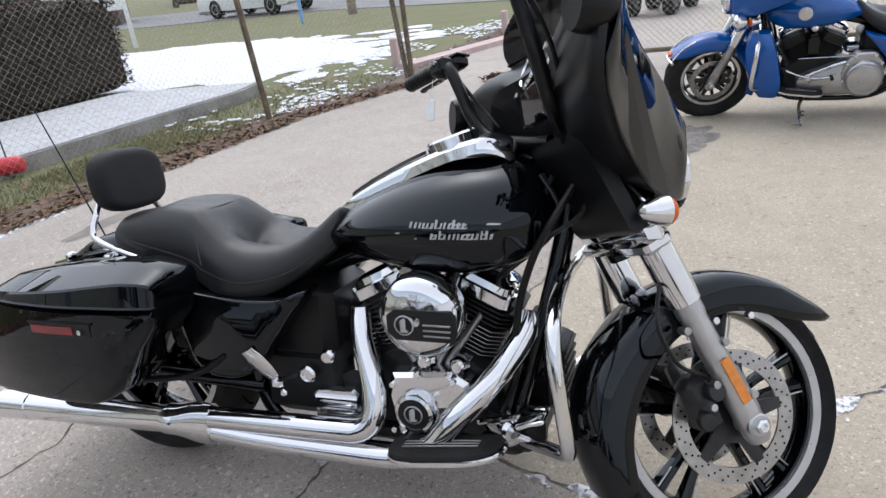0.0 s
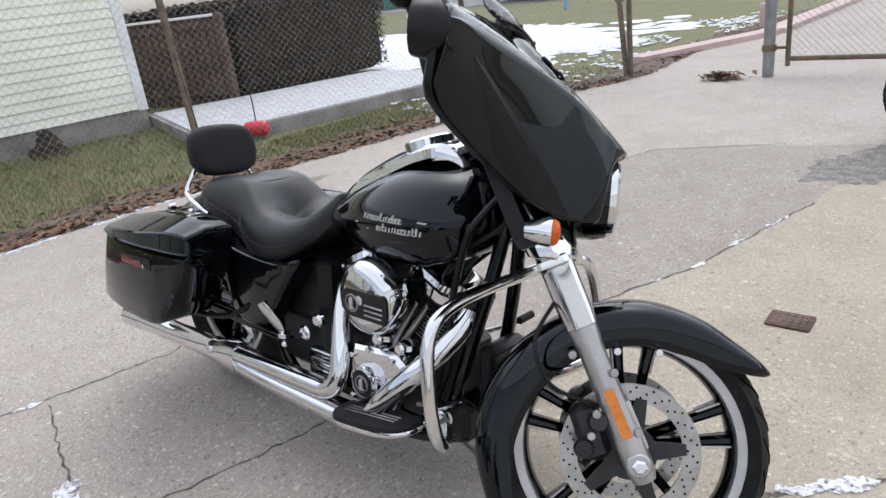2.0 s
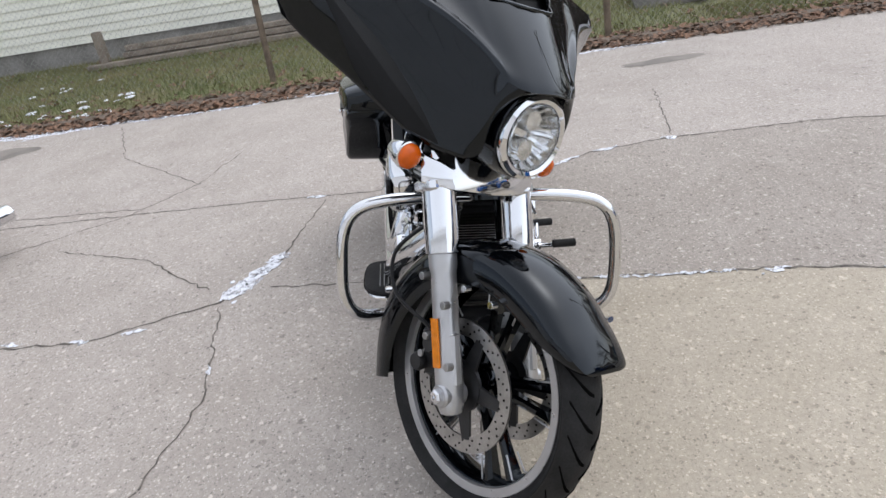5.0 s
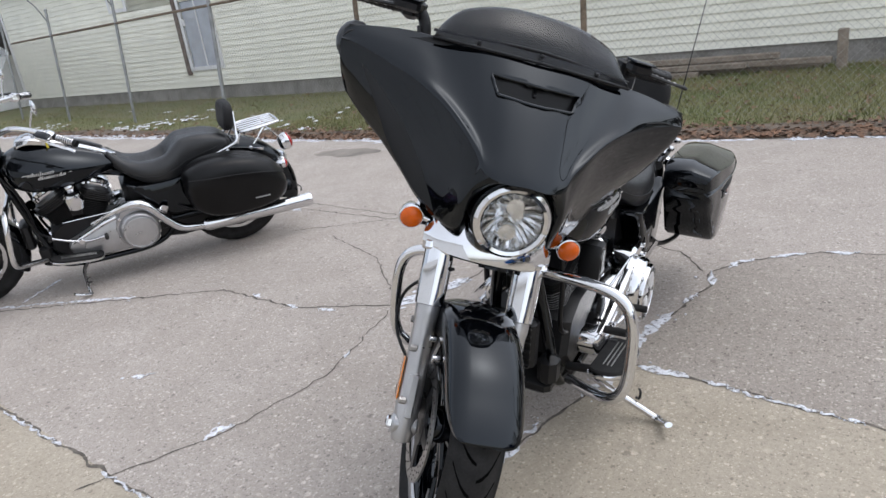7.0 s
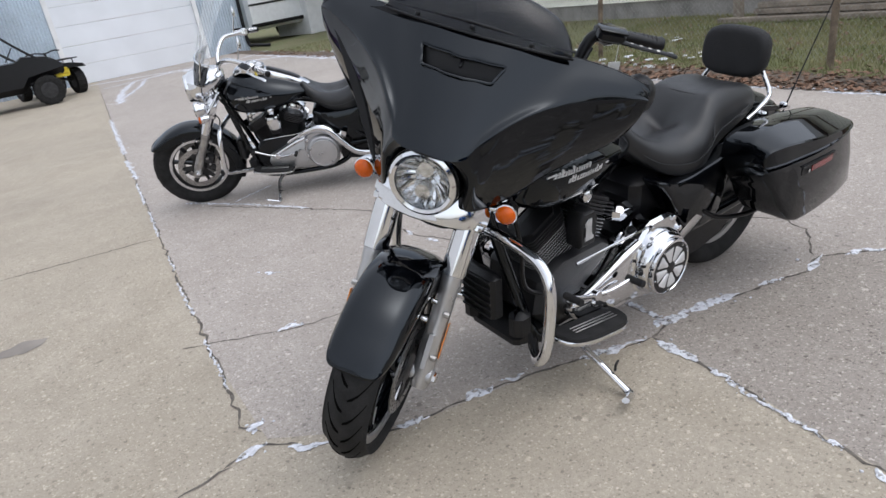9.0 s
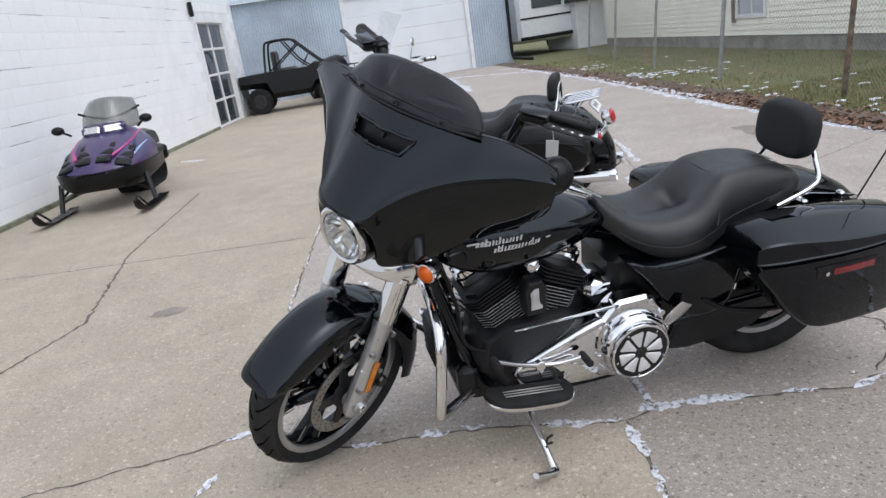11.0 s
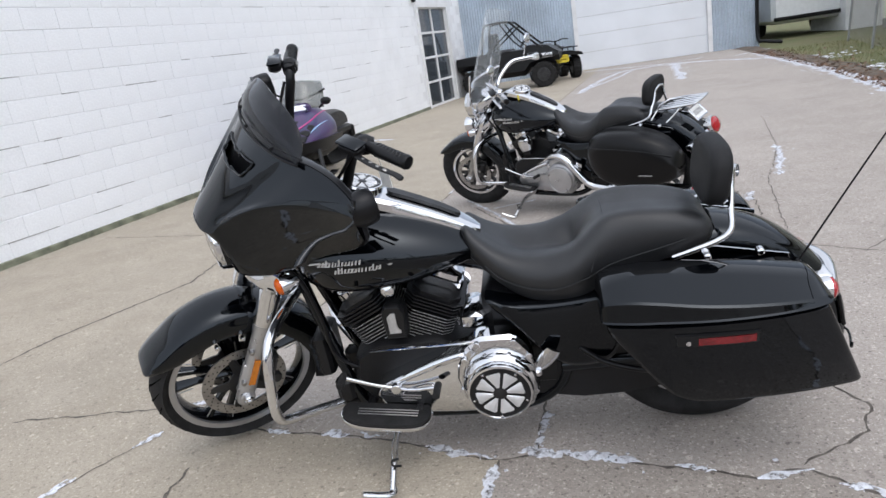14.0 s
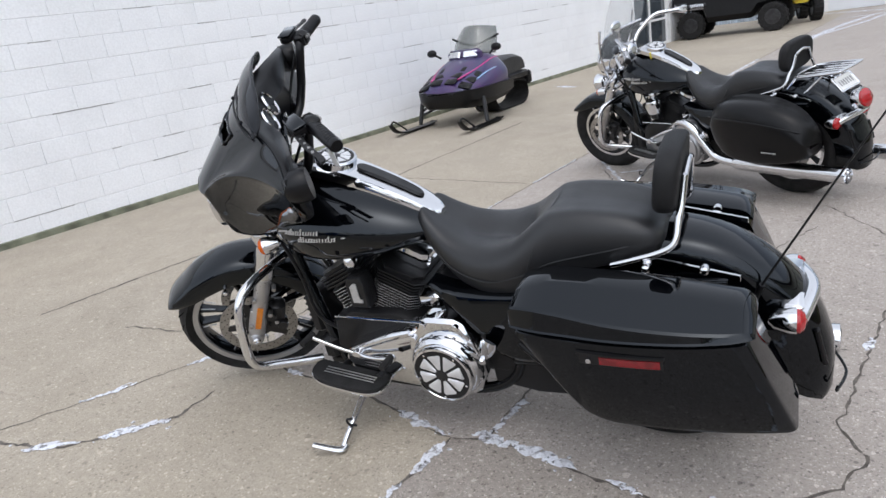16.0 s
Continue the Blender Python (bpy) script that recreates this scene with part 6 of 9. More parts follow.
# ---- setting ----
def stain_material(name, base, dark, pale, coarse=1.0):
    """Worn concrete: broad stains, mottling, pale aggregate and dark pits, fine relief."""
    m = bpy.data.materials.new(name)
    m.use_nodes = True
    n, link = m.node_tree.nodes, m.node_tree.links.new
    p = n["Principled BSDF"]
    p.inputs["Roughness"].default_value = 0.82
    p.inputs["Specular IOR Level"].default_value = 0.3
    tc = n.new("ShaderNodeTexCoord")

    def noise_(scale, detail=6.0, rough=0.6):
        t = n.new("ShaderNodeTexNoise")
        t.inputs["Scale"].default_value, t.inputs["Detail"].default_value, t.inputs["Roughness"].default_value = scale, detail, rough
        link(tc.outputs["Object"], t.inputs["Vector"])
        return t.outputs["Fac"]

    def rng(v, lo, hi, a=0.0, b=1.0):
        r = n.new("ShaderNodeMapRange")
        for key, x in (("From Min", lo), ("From Max", hi), ("To Min", a), ("To Max", b)):
            r.inputs[key].default_value = x
        link(v, r.inputs["Value"])
        return r.outputs["Result"]

    def mix(fac, a, b):
        x = n.new("ShaderNodeMix")
        x.data_type = "RGBA"
        link(fac, x.inputs["Factor"])
        for key, v in (("A", a), ("B", b)):
            if isinstance(v, tuple):
                x.inputs[key].default_value = (*v, 1)
            else:
                link(v, x.inputs[key])
        return x.outputs["Result"]
    c = mix(rng(noise_(0.5), 0.36, 0.66), base, dark)
    c = mix(rng(noise_(1.3, 8.0, 0.68), 0.5, 0.72, 0.0, 0.65), c, tuple(x * k for x, k in zip(dark, (0.80, 0.77, 0.73))))
    c = mix(rng(noise_(3.1), 0.45, 0.72, 0.0, 0.6), c, pale)
    c = mix(rng(noise_(6.5, 7.0, 0.7), 0.52, 0.75, 0.0, 0.5), c, tuple(x * k for x, k in zip(dark, (0.84, 0.81, 0.78))))
    c = mix(rng(noise_(17.0), 0.5, 0.72, 0.0, 0.55 * coarse), c, dark)
    c = mix(rng(noise_(75.0, 4.0, 0.7), 0.42, 0.66, 0.0, 0.6 * coarse), c, tuple(x * 0.72 for x in dark))
    c = mix(rng(noise_(48.0, 5.0, 0.7), 0.54, 0.7, 0.0, 0.5 * coarse), c, tuple(x * 1.12 for x in pale))
    warp = n.new("ShaderNodeVectorMath")
    warp.operation = "MULTIPLY_ADD"
    nz = n.new("ShaderNodeTexNoise")
    nz.inputs["Scale"].default_value = 130.0
    link(tc.outputs["Object"], nz.inputs["Vector"])
    link(nz.outputs["Color"], warp.inputs[0])
    warp.inputs[1].default_value = (0.012, 0.012, 0.012)
    link(tc.outputs["Object"], warp.inputs[2])
    for scale, share, amount in ((30.0, 0.962, 0.75), (52.0, 0.92, 0.75), (95.0, 0.84, 0.8), (180.0, 0.72, 0.8)):  # stones and pits
        v = n.new("ShaderNodeTexVoronoi")
        v.inputs["Scale"].default_value = scale
        link(warp.outputs[0], v.inputs["Vector"])
        sep = n.new("ShaderNodeSeparateColor")
        link(v.outputs["Color"], sep.inputs[0])
        near = rng(v.outputs["Distance"], 0.42, 0.30)
        for ch, colour, k in (("Red", tuple(min(0.75, x * 1.35) for x in pale), 1.0), ("Green", tuple(x * 0.3 for x in dark), 0.9), ("Blue", tuple(x * 0.7 for x in base), 0.9)):
            f = n.new("ShaderNodeMath")
            f.operation = "MULTIPLY"
            link(near, f.inputs[0])
            link(rng(sep.outputs[ch], share, share + 0.04, 0.0, amount * k * coarse), f.inputs[1])
            c = mix(f.outputs[0], c, colour)
    c = mix(rng(noise_(330.0, 2.0), 0.35, 0.7, 0.0, 0.45), c, tuple(x * 0.72 for x in dark))
    link(c, p.inputs["Base Color"])
    b = n.new("ShaderNodeBump")
    b.inputs["Strength"].default_value, b.inputs["Distance"].default_value = 0.35, 0.006
    link(noise_(120.0, 8.0, 0.7), b.inputs["Height"])
    link(b.outputs["Normal"], p.inputs["Normal"])
    return m


CONCRETE = stain_material("worn_concrete", (0.475, 0.423, 0.376), (0.378, 0.337, 0.30), (0.545, 0.495, 0.45), 1.0)
# worn concrete's colours darkened by about a sixth, for one slab
DARKER_CONCRETE = stain_material("darker_concrete", (0.40, 0.355, 0.312), (0.305, 0.268, 0.233), (0.475, 0.428, 0.38), 1.1)
TAN_CONCRETE = stain_material("tan_concrete", (0.47, 0.412, 0.325), (0.378, 0.332, 0.265), (0.535, 0.475, 0.39), 0.8)
CRACK = mat("crack_dirt", (0.16, 0.14, 0.12), 0.95, var=0.3, vscale=20, bump=0.3)
SNOW = mat("old_snow", (0.76, 0.78, 0.83), 0.75, color2=(0.60, 0.61, 0.65), vscale=16, fine=0.1, fscale=110, bump=0.5, bscale=45)


def ragged(m, scale, lo, hi):
    """Let a noise eat holes and ragged edges into a thin layer."""
    n, link = m.node_tree.nodes, m.node_tree.links.new
    tc, t, r = n.new("ShaderNodeTexCoord"), n.new("ShaderNodeTexNoise"), n.new("ShaderNodeMapRange")
    t.inputs["Scale"].default_value, t.inputs["Detail"].default_value, t.inputs["Roughness"].default_value = scale, 7.0, 0.65
    r.inputs["From Min"].default_value, r.inputs["From Max"].default_value = lo, hi
    link(tc.outputs["Object"], t.inputs["Vector"])
    link(t.outputs["Fac"], r.inputs["Value"])
    link(r.outputs["Result"], n["Principled BSDF"].inputs["Alpha"])
    return m


STREAK = ragged(mat("melting_snow", (0.77, 0.79, 0.84), 0.8, color2=(0.55, 0.55, 0.58), vscale=22, fine=0.12, fscale=130, bump=0.6, bscale=60), 42.0, 0.36, 0.50)
CRACK = ragged(CRACK, 30.0, 0.30, 0.46)
DIRT = mat("bare_earth", (0.16, 0.125, 0.095), 0.95, var=0.3, vscale=3, fine=0.3, fscale=60, bump=0.5, bscale=40)
LAWN = mat("winter_lawn", (0.13, 0.145, 0.06), 0.95, var=0.0, vscale=1.2, fine=0.3, fscale=70, bump=0.6, bscale=60, color2=(0.17, 0.15, 0.08))
GRASS = mat("grass_blades", (0.15, 0.175, 0.065), 0.8, vscale=1.5, fine=0.3, fscale=40, color2=(0.27, 0.24, 0.12))
LEAF = mat("dead_leaves", (0.23, 0.13, 0.08), 0.85, vscale=9, fine=0.5, fscale=50, color2=(0.13, 0.095, 0.07))
ASPHALT = mat("asphalt", (0.24, 0.24, 0.245), 0.9, var=0.12, vscale=1.0, fine=0.2, fscale=90, bump=0.3)
SIDING = mat("cream_vinyl_siding", (0.87, 0.855, 0.74), 0.5, var=0.05, vscale=1.5, fine=0.05, fscale=30, random_tint=0.03, bump=0.05, bscale=30)
FOUND = mat("grey_foundation", (0.30, 0.285, 0.265), 0.9, var=0.2, vscale=3, fine=0.2, fscale=50, bump=0.3)
WHITEBLOCK = mat("white_painted_block", (0.87, 0.88, 0.895), 0.6, var=0.03, vscale=2.0, fine=0.05, fscale=60, bump=0.2, bscale=50, random_tint=0.008)
MORTAR = mat("painted_mortar", (0.81, 0.815, 0.83), 0.75, var=0.08, vscale=3, bump=0.3)
TIN = mat("blue_grey_tin", (0.50, 0.57, 0.65), 0.45, metal=0.2, var=0.12, vscale=0.9, fine=0.08, fscale=20, rvar=0.1)
WHITEDOOR = mat("white_steel_door", (0.74, 0.76, 0.79), 0.5, var=0.04, vscale=1.2)
WHITEPAINT = mat("white_paint", (0.78, 0.78, 0.78), 0.5, var=0.06, vscale=4)
GALV = mat("galvanised_steel", (0.33, 0.34, 0.34), 0.5, metal=0.6, var=0.15, vscale=8, fine=0.1)
RUSTY = mat("rusty_steel", (0.20, 0.155, 0.11), 0.75, metal=0.3, var=0.25, vscale=10, fine=0.25, bump=0.2)
WIRE = mat("fence_wire", (0.42, 0.41, 0.38), 0.6, metal=0.5, var=0.15)
WOOD = mat("weathered_timber", (0.30, 0.25, 0.20), 0.85, var=0.2, vscale=5, fine=0.2, fscale=80, bump=0.3)
BROWNWOOD = mat("brown_boards", (0.10, 0.065, 0.05), 0.85, var=0.25, vscale=5, fine=0.2, bump=0.3)
HEDGE = mat("dark_hedge", (0.034, 0.026, 0.019), 0.9, vscale=4, fine=0.5, fscale=30, color2=(0.06, 0.043, 0.028))
NEEDLE = mat("conifer_needles", (0.035, 0.055, 0.03), 0.9, vscale=2, fine=0.4, fscale=20, color2=(0.02, 0.03, 0.018))
BARK = mat("bark", (0.11, 0.09, 0.075), 0.95, var=0.25, vscale=6, bump=0.5, bscale=25)
PINK = mat("pink_concrete", (0.55, 0.42, 0.40), 0.85, var=0.1, vscale=4, fine=0.1)
GLASS = mat("window_glass", (0.05, 0.06, 0.07), 0.05, spec=0.7, rvar=0.02)
ROOF = mat("brown_shingle", (0.17, 0.12, 0.09), 0.9, var=0.2, vscale=3, fine=0.2, fscale=20)
CAMO = mat("camo_plastic", (0.14, 0.15, 0.07), 0.6, vscale=7, color2=(0.06, 0.055, 0.035))
YELLOW = mat("yellow_plastic", (0.68, 0.55, 0.04), 0.4, var=0.1)
PURPLE = mat("purple_hood", (0.036, 0.038, 0.105), 0.28, coat=0.2, vscale=5, color2=(0.06, 0.022, 0.10))
MAGENTA = mat("magenta_stripe", (0.5, 0.03, 0.22), 0.3, coat=0.4, var=0.1)
LTBLUE = mat("light_blue_stripe", (0.3, 0.45, 0.7), 0.3, coat=0.4, var=0.1)
CARSILVER = mat("silver_blue_paint", (0.36, 0.45, 0.55), 0.25, metal=0.4, coat=0.8, var=0.05)
CARWHITE = mat("white_car_paint", (0.78, 0.79, 0.8), 0.25, coat=0.8, var=0.04)
REDPLASTIC = mat("red_plastic", (0.62, 0.03, 0.05), 0.4, var=0.1)
SIGNBLUE = mat("blue_marker", (0.2, 0.42, 0.75), 0.5, var=0.05)


def structure(name, bm, material, label, category, recalc=True):
    return tagged(part(name, bm, material, recalc=recalc), label, category, kind="structure")


def edge_x(y):
    """Where the concrete ends along the grass strip."""
    return float(np.interp(y, (-20, -16, -11, -4.6, -1, 1, 3, 4.5, 6.2, 8.6, 13, 17), (-4.6, -4.4, -4.05, -3.28, -2.92, -2.9, -2.62, -2.4, -1.75, -2.0, -1.75, -1.6)))


def fence_x(y):
    return float(np.interp(y, (-22, -16.7, -13.7, -10.6, -7.58, -4.53, -1.48, 1.57, 4.48, 6.2), (-7.8, -6.6, -5.95, -5.3, -4.75, -4.28, -3.8, -3.3, -2.76, -1.9)))


def house_x(y):
    return -6.77 - (2.66 - y) * 0.0838


# ground sheet to the horizon
bm = nb()
xs = [-400, -120, -60, -30, -16, -10, -7, -5, -3, 0, 6, 12, 30, 120, 400]
ys = [-400, -120, -60, -30, -20, -12, -6, 0, 6, 12, 20, 30, 60, 120, 400]
grid = [[bm.verts.new((x, y, -0.045)) for y in ys] for x in xs]
for i in range(len(xs) - 1):
    for j in range(len(ys) - 1):
        bm.faces.new((grid[i][j], grid[i + 1][j], grid[i + 1][j + 1], grid[i][j + 1]))
structure("ground", bm, LAWN, "brown-green winter grass ground", "ground")

# concrete yard, with a softly uneven edge
left = [(edge_x(y) + 0.05 * noise.noise((y * 0.9, 0, 3)), y) for y in np.arange(-19.6, 16.9, 0.35)]
joint = [(-0.9, -19.6), (-0.26, -15.4), (1.09, -6.28), (1.54, -3.02), (1.83, -0.91), (1.87, -0.3), (1.53, -0.01), (1.03, 0.09), (0.64, 0.23), (0.69, 0.56), (0.8, 1.08), (0.99, 1.61), (1.16, 2.65), (1.2, 3.9), (1.5, 16.9)]
tan_side = joint + [(14, 16.9), (14, -19.6)]


def yard_slab(outline, material, label):
    bm = nb()
    top = [bm.verts.new((x, y, 0)) for x, y in outline]
    low = [bm.verts.new((x, y, -0.09)) for x, y in outline]
    top_face = bm.faces.new(top)
    for i in range(len(top)):
        j = (i + 1) % len(top)
        bm.faces.new((top[i], low[i], low[j], top[j]))
    bmesh.ops.triangulate(bm, faces=[top_face])
    structure("pavement", bm, material, label, "pavement")


rim = [(0.64, 0.23), (0.52, 0.2), (0.32, 0.24), (0.17, 0.29), (0.03, 0.32), (-0.1, 0.37), (-0.25, 0.34), (-0.4, 0.47), (-0.57, 0.76), (-0.59, 1.18), (-0.5, 1.9), (-0.38, 2.3), (-0.12, 3.37), (0.3, 3.6), (1.2, 3.9)]
yard_slab(left + [joint[-1]] + rim[::-1] + joint[7::-1], CONCRETE, "worn cracked grey concrete yard with coarse stones")
yard_slab(rim + joint[-2:8:-1], DARKER_CONCRETE, "darker brown-grey concrete slab with coarse stones")
yard_slab(tan_side, TAN_CONCRETE, "worn tan concrete yard with fine grit")

# strip of bare earth between concrete and lawn
bm = nb()
rows = []
for y in np.arange(-19.5, 13.0, 0.4):
    a, b = edge_x(y) + 0.02, edge_x(y) - 0.62 - 0.2 * noise.noise((y * 0.7, 5, 0))
    rows.append([V(a, y, -0.012), V((a + b) / 2, y, 0.018 + 0.012 * noise.noise((y * 2, 1, 0))), V(b, y, -0.03)])
loft(bm, rows, ring_closed=False, caps=False)
structure("earth_strip", bm, DIRT, "bare earth strip beside the concrete", "ground", recalc=True)


def jitter(path, step, amp, seed):
    """A wandering line through the points of a path."""
    rng = random.Random(seed)
    out = []
    for (x0, y0), (x1, y1) in zip(path, path[1:]):
        n = max(1, int(math.dist((x0, y0), (x1, y1)) / step))
        for i in range(n):
            f = i / n
            g = 0 if i == 0 else amp
            out.append((x0 + (x1 - x0) * f + rng.uniform(-g, g), y0 + (y1 - y0) * f + rng.uniform(-g, g)))
    return out + [path[-1]]


def ribbon(bm, line, width, z, seed, rise=0.0):
    """A thin uneven band along a line; rise: height of its crown."""
    p = spline(line, 2)
    t = np.gradient(p, axis=0)
    t /= np.linalg.norm(t, axis=1)[:, None] + 1e-9
    nrm = np.stack([-t[:, 1], t[:, 0]], 1)
    far = np.concatenate([[0], np.cumsum(np.linalg.norm(np.diff(p, axis=0), axis=1))])
    rows = []
    k = 0.7 / max(width, 0.012)

    def wide(s_, side):
        a = noise.noise((s_ * k * 0.45, side * 7.3, seed * 0.37)) + 0.6 * noise.noise((s_ * k * 1.3, side * 3.1, seed * 0.61)) + 0.35 * noise.noise((s_ * k * 3.7, side * 5.7, seed * 0.83))
        return min(1.5, max(0.12, 0.72 + 0.95 * a))
    for q, d, s_ in zip(p, nrm, far):
        taper = min(1.0, 0.12 + min(s_, far[-1] - s_) / (2.2 * width + 0.004))
        w1, w2 = width * taper * wide(s_, 1), width * taper * wide(s_, -1)
        rows.append([V(*(q + d * w1), z), V(*(q + d * (w1 - w2) * 0.3), z + rise), V(*(q - d * w2), z)])
    loft(bm, rows, ring_closed=False, caps=False)


CRACK_BM = nb()


def crack(w, *path):
    k = len(CRACK_BM.verts)
    ribbon(CRACK_BM, jitter(path, 0.035, 0.009, k), w * 1.05, 0.0015, k)


crack(0.006, (2.03, -0.26), (1.89, -0.28), (1.74, -0.13), (1.53, -0.01), (1.27, 0.03), (1.03, 0.09), (0.85, 0.16), (0.64, 0.23))
crack(0.006, (0.64, 0.23), (0.67, 0.41), (0.69, 0.56), (0.76, 0.8), (0.8, 1.08), (0.88, 1.33), (0.99, 1.61), (1.04, 1.95), (1.16, 2.65))
crack(0.006, (0.64, 0.23), (0.52, 0.2), (0.32, 0.24), (0.17, 0.29), (0.03, 0.32), (-0.1, 0.37), (-0.25, 0.34), (-0.4, 0.47), (-0.57, 0.76), (-0.59, 1.18), (-0.5, 1.9), (-0.38, 2.3), (-0.12, 3.37), (0.65, 3.75))
crack(0.005, (0.52, 0.2), (0.51, 0.03), (0.5, -0.15), (0.36, -0.76))
crack(0.005, (-0.24, 0.32), (-0.47, 0.16), (-0.53, 0.0), (-0.46, -0.14), (-0.57, -0.67), (-0.66, -1.2), (-0.74, -1.74), (-0.9, -2.9))
crack(0.004, (-0.41, -2.35), (-0.74, -1.74), (-1.09, -1.45), (-1.6, -1.3))
crack(0.004, (-0.38, -1.98), (-0.11, -1.44), (0.31, -1.02))
crack(0.006, (1.1, -3.3), (0.49, -2.03), (0.57, -1.44), (0.43, -0.95), (0.06, -0.74), (-0.5, -0.62))
crack(0.004, (0.45, -0.94), (0.88, -0.87), (1.07, -0.85), (1.47, -0.95), (1.9, -1.2))
crack(0.007, (1.87, -0.35), (1.91, -0.42), (1.83, -0.91), (1.69, -2.0), (1.54, -3.02), (1.09, -6.28), (-0.26, -15.4))
crack(0.009, (1.75, 0.2), (1.75, 0.4), (1.84, 0.49), (2.05, 0.69), (2.4, 0.75), (3.1, 0.4))
crack(0.004, (-1.5, 1.39), (-0.62, 1.21))
crack(0.0105, (3.6, -0.21), (3.37, -1.17), (2.95, -2.02), (3.02, -3.52), (2.75, -5.81))
crack(0.007, (4.83, -3.76), (3.6, -3.4), (2.23, -3.09), (1.6, -2.95))
crack(0.006, (2.83, -0.2), (2.01, -0.25))
crack(0.004, (2.46, 0.69), (2.31, 0.46), (2.0, -0.05))
crack(0.004, (-1.86, -6.25), (-1.49, -4.33), (-1.1, -3.19), (-0.81, -1.69))
crack(0.004, (-2.9, -2.6), (-1.9, -2.2), (-1.09, -1.45))
tagged(part("pavement_cracks", CRACK_BM, CRACK), "dark cracks in the concrete", "cracks", kind="stuff")

def patch(bm, cx, cy, rx, ry, z, rise, seed, turn=0.0, n=26):
    """A flat blob with a ragged outline."""
    rng = random.Random(seed)
    ct, st_ = math.cos(turn), math.sin(turn)
    rings = []
    rad = [rng.uniform(0.65, 1.15) for _ in range(n)]
    for g, h in ((1.0, 0.0), (0.82, 0.7), (0.4, 1.0), (0.02, 1.0)):
        ring = []
        for i in range(n):
            a = 2 * math.pi * i / n
            r = (rad[i] + rad[i - 1]) / 2
            x, y = g * r * rx * math.cos(a), g * r * ry * math.sin(a)
            ring.append(V(cx + x * ct - y * st_, cy + x * st_ + y * ct, z + rise * h))
        rings.append(ring)
    loft(bm, rings, caps=False)


SNOW_BM = nb()


def streak(w, *path):
    """Ragged snow along a crack, with crumbs beside it."""
    k = len(SNOW_BM.verts)
    rng = random.Random(k)
    line = jitter(path, 0.014 if w < 0.06 else 0.03, min(0.007 + w * 0.12, 0.016), k)
    ribbon(SNOW_BM, line, w * 0.95, 0.003, k, 0.003)
    for x, y in line:
        if rng.random() < 0.3:
            r = rng.uniform(0.1, 0.36) * w
            patch(SNOW_BM, x + rng.gauss(0, 1.1) * w, y + rng.gauss(0, 1.1) * w, r, r * rng.uniform(0.5, 1.2), 0.002, 0.003, rng.randrange(9999), rng.uniform(0, 3), 9)


streak(0.03, (1.99, -0.26), (1.88, -0.28))
streak(0.022, (1.84, -0.2), (1.73, -0.12))
streak(0.02, (1.55, -0.02), (1.44, 0.01))
streak(0.022, (1.31, 0.03), (1.2, 0.035))
streak(0.018, (1.15, 0.04), (1.08, 0.06))
streak(0.02, (0.9, 0.14), (0.75, 0.195), (0.66, 0.225))
streak(0.03, (0.65, 0.26), (0.665, 0.36), (0.675, 0.44))
streak(0.01, (0.68, 0.48), (0.74, 0.72), (0.78, 0.95))
streak(0.03, (0.8, 1.04), (0.82, 1.12))
streak(0.012, (0.9, 1.38), (0.93, 1.44))
streak(0.022, (0.98, 1.58), (1.0, 1.7))
streak(0.016, (1.03, 1.9), (1.05, 2.02))
streak(0.012, (1.08, 2.2), (1.12, 2.4))
streak(0.026, (0.58, 0.2), (0.5, 0.2), (0.36, 0.235), (0.2, 0.28))
streak(0.01, (0.11, 0.3), (0.0, 0.335))
streak(0.018, (0.52, 0.18), (0.5, 0.06), (0.48, -0.05))
streak(0.06, (-0.1, 0.375), (-0.17, 0.36), (-0.26, 0.34))
streak(0.018, (-0.3, 0.41), (-0.37, 0.43), (-0.43, 0.5))
streak(0.014, (-0.46, 0.56), (-0.54, 0.7))
streak(0.03, (-0.57, 0.78), (-0.58, 0.9))
streak(0.035, (-0.6, 1.14), (-0.58, 1.22))
streak(0.055, (0.42, -0.95), (0.33, -0.86), (0.2, -0.8), (0.06, -0.74))
streak(0.025, (-0.55, -0.62), (-0.57, -0.72))
streak(0.02, (0.55, -1.2), (0.56, -1.3))
streak(0.02, (0.57, -1.42), (0.56, -1.5))
streak(0.018, (0.52, -1.72), (0.5, -1.8))
streak(0.03, (-0.82, -2.62), (-0.9, -2.88))
streak(0.03, (1.27, -1.6), (1.33, -1.68))
streak(0.03, (1.44, -0.95), (1.54, -0.99))
streak(0.012, (0.86, -0.88), (0.92, -0.86))
streak(0.03, (1.84, -0.42), (1.9, -0.36))
streak(0.006, (1.86, -0.7), (1.8, -1.2))
streak(0.007, (1.76, -1.5), (1.7, -2.0))
streak(0.006, (1.66, -2.2), (1.62, -2.5))
streak(0.008, (1.56, -2.95), (1.45, -3.7))
streak(0.01, (1.42, -3.95), (1.3, -4.8))
streak(0.022, (1.25, -5.0), (1.12, -6.1))
streak(0.028, (1.05, -6.5), (0.55, -10))
streak(0.034, (1.76, 0.42), (1.84, 0.5), (1.95, 0.6))
streak(0.03, (2.0, 0.64), (2.2, 0.75))
streak(0.02, (2.3, 0.44), (2.18, 0.24))
streak(0.018, (2.06, 0.05), (2.0, -0.05))
streak(0.018, (1.2, -3.6), (0.9, -3.0), (0.7, -2.5))
streak(0.012, (0.95, -3.2), (0.62, -3.35))
streak(0.03, (-1.2, -3.3), (-1.45, -4.1), (-1.5, -4.5))
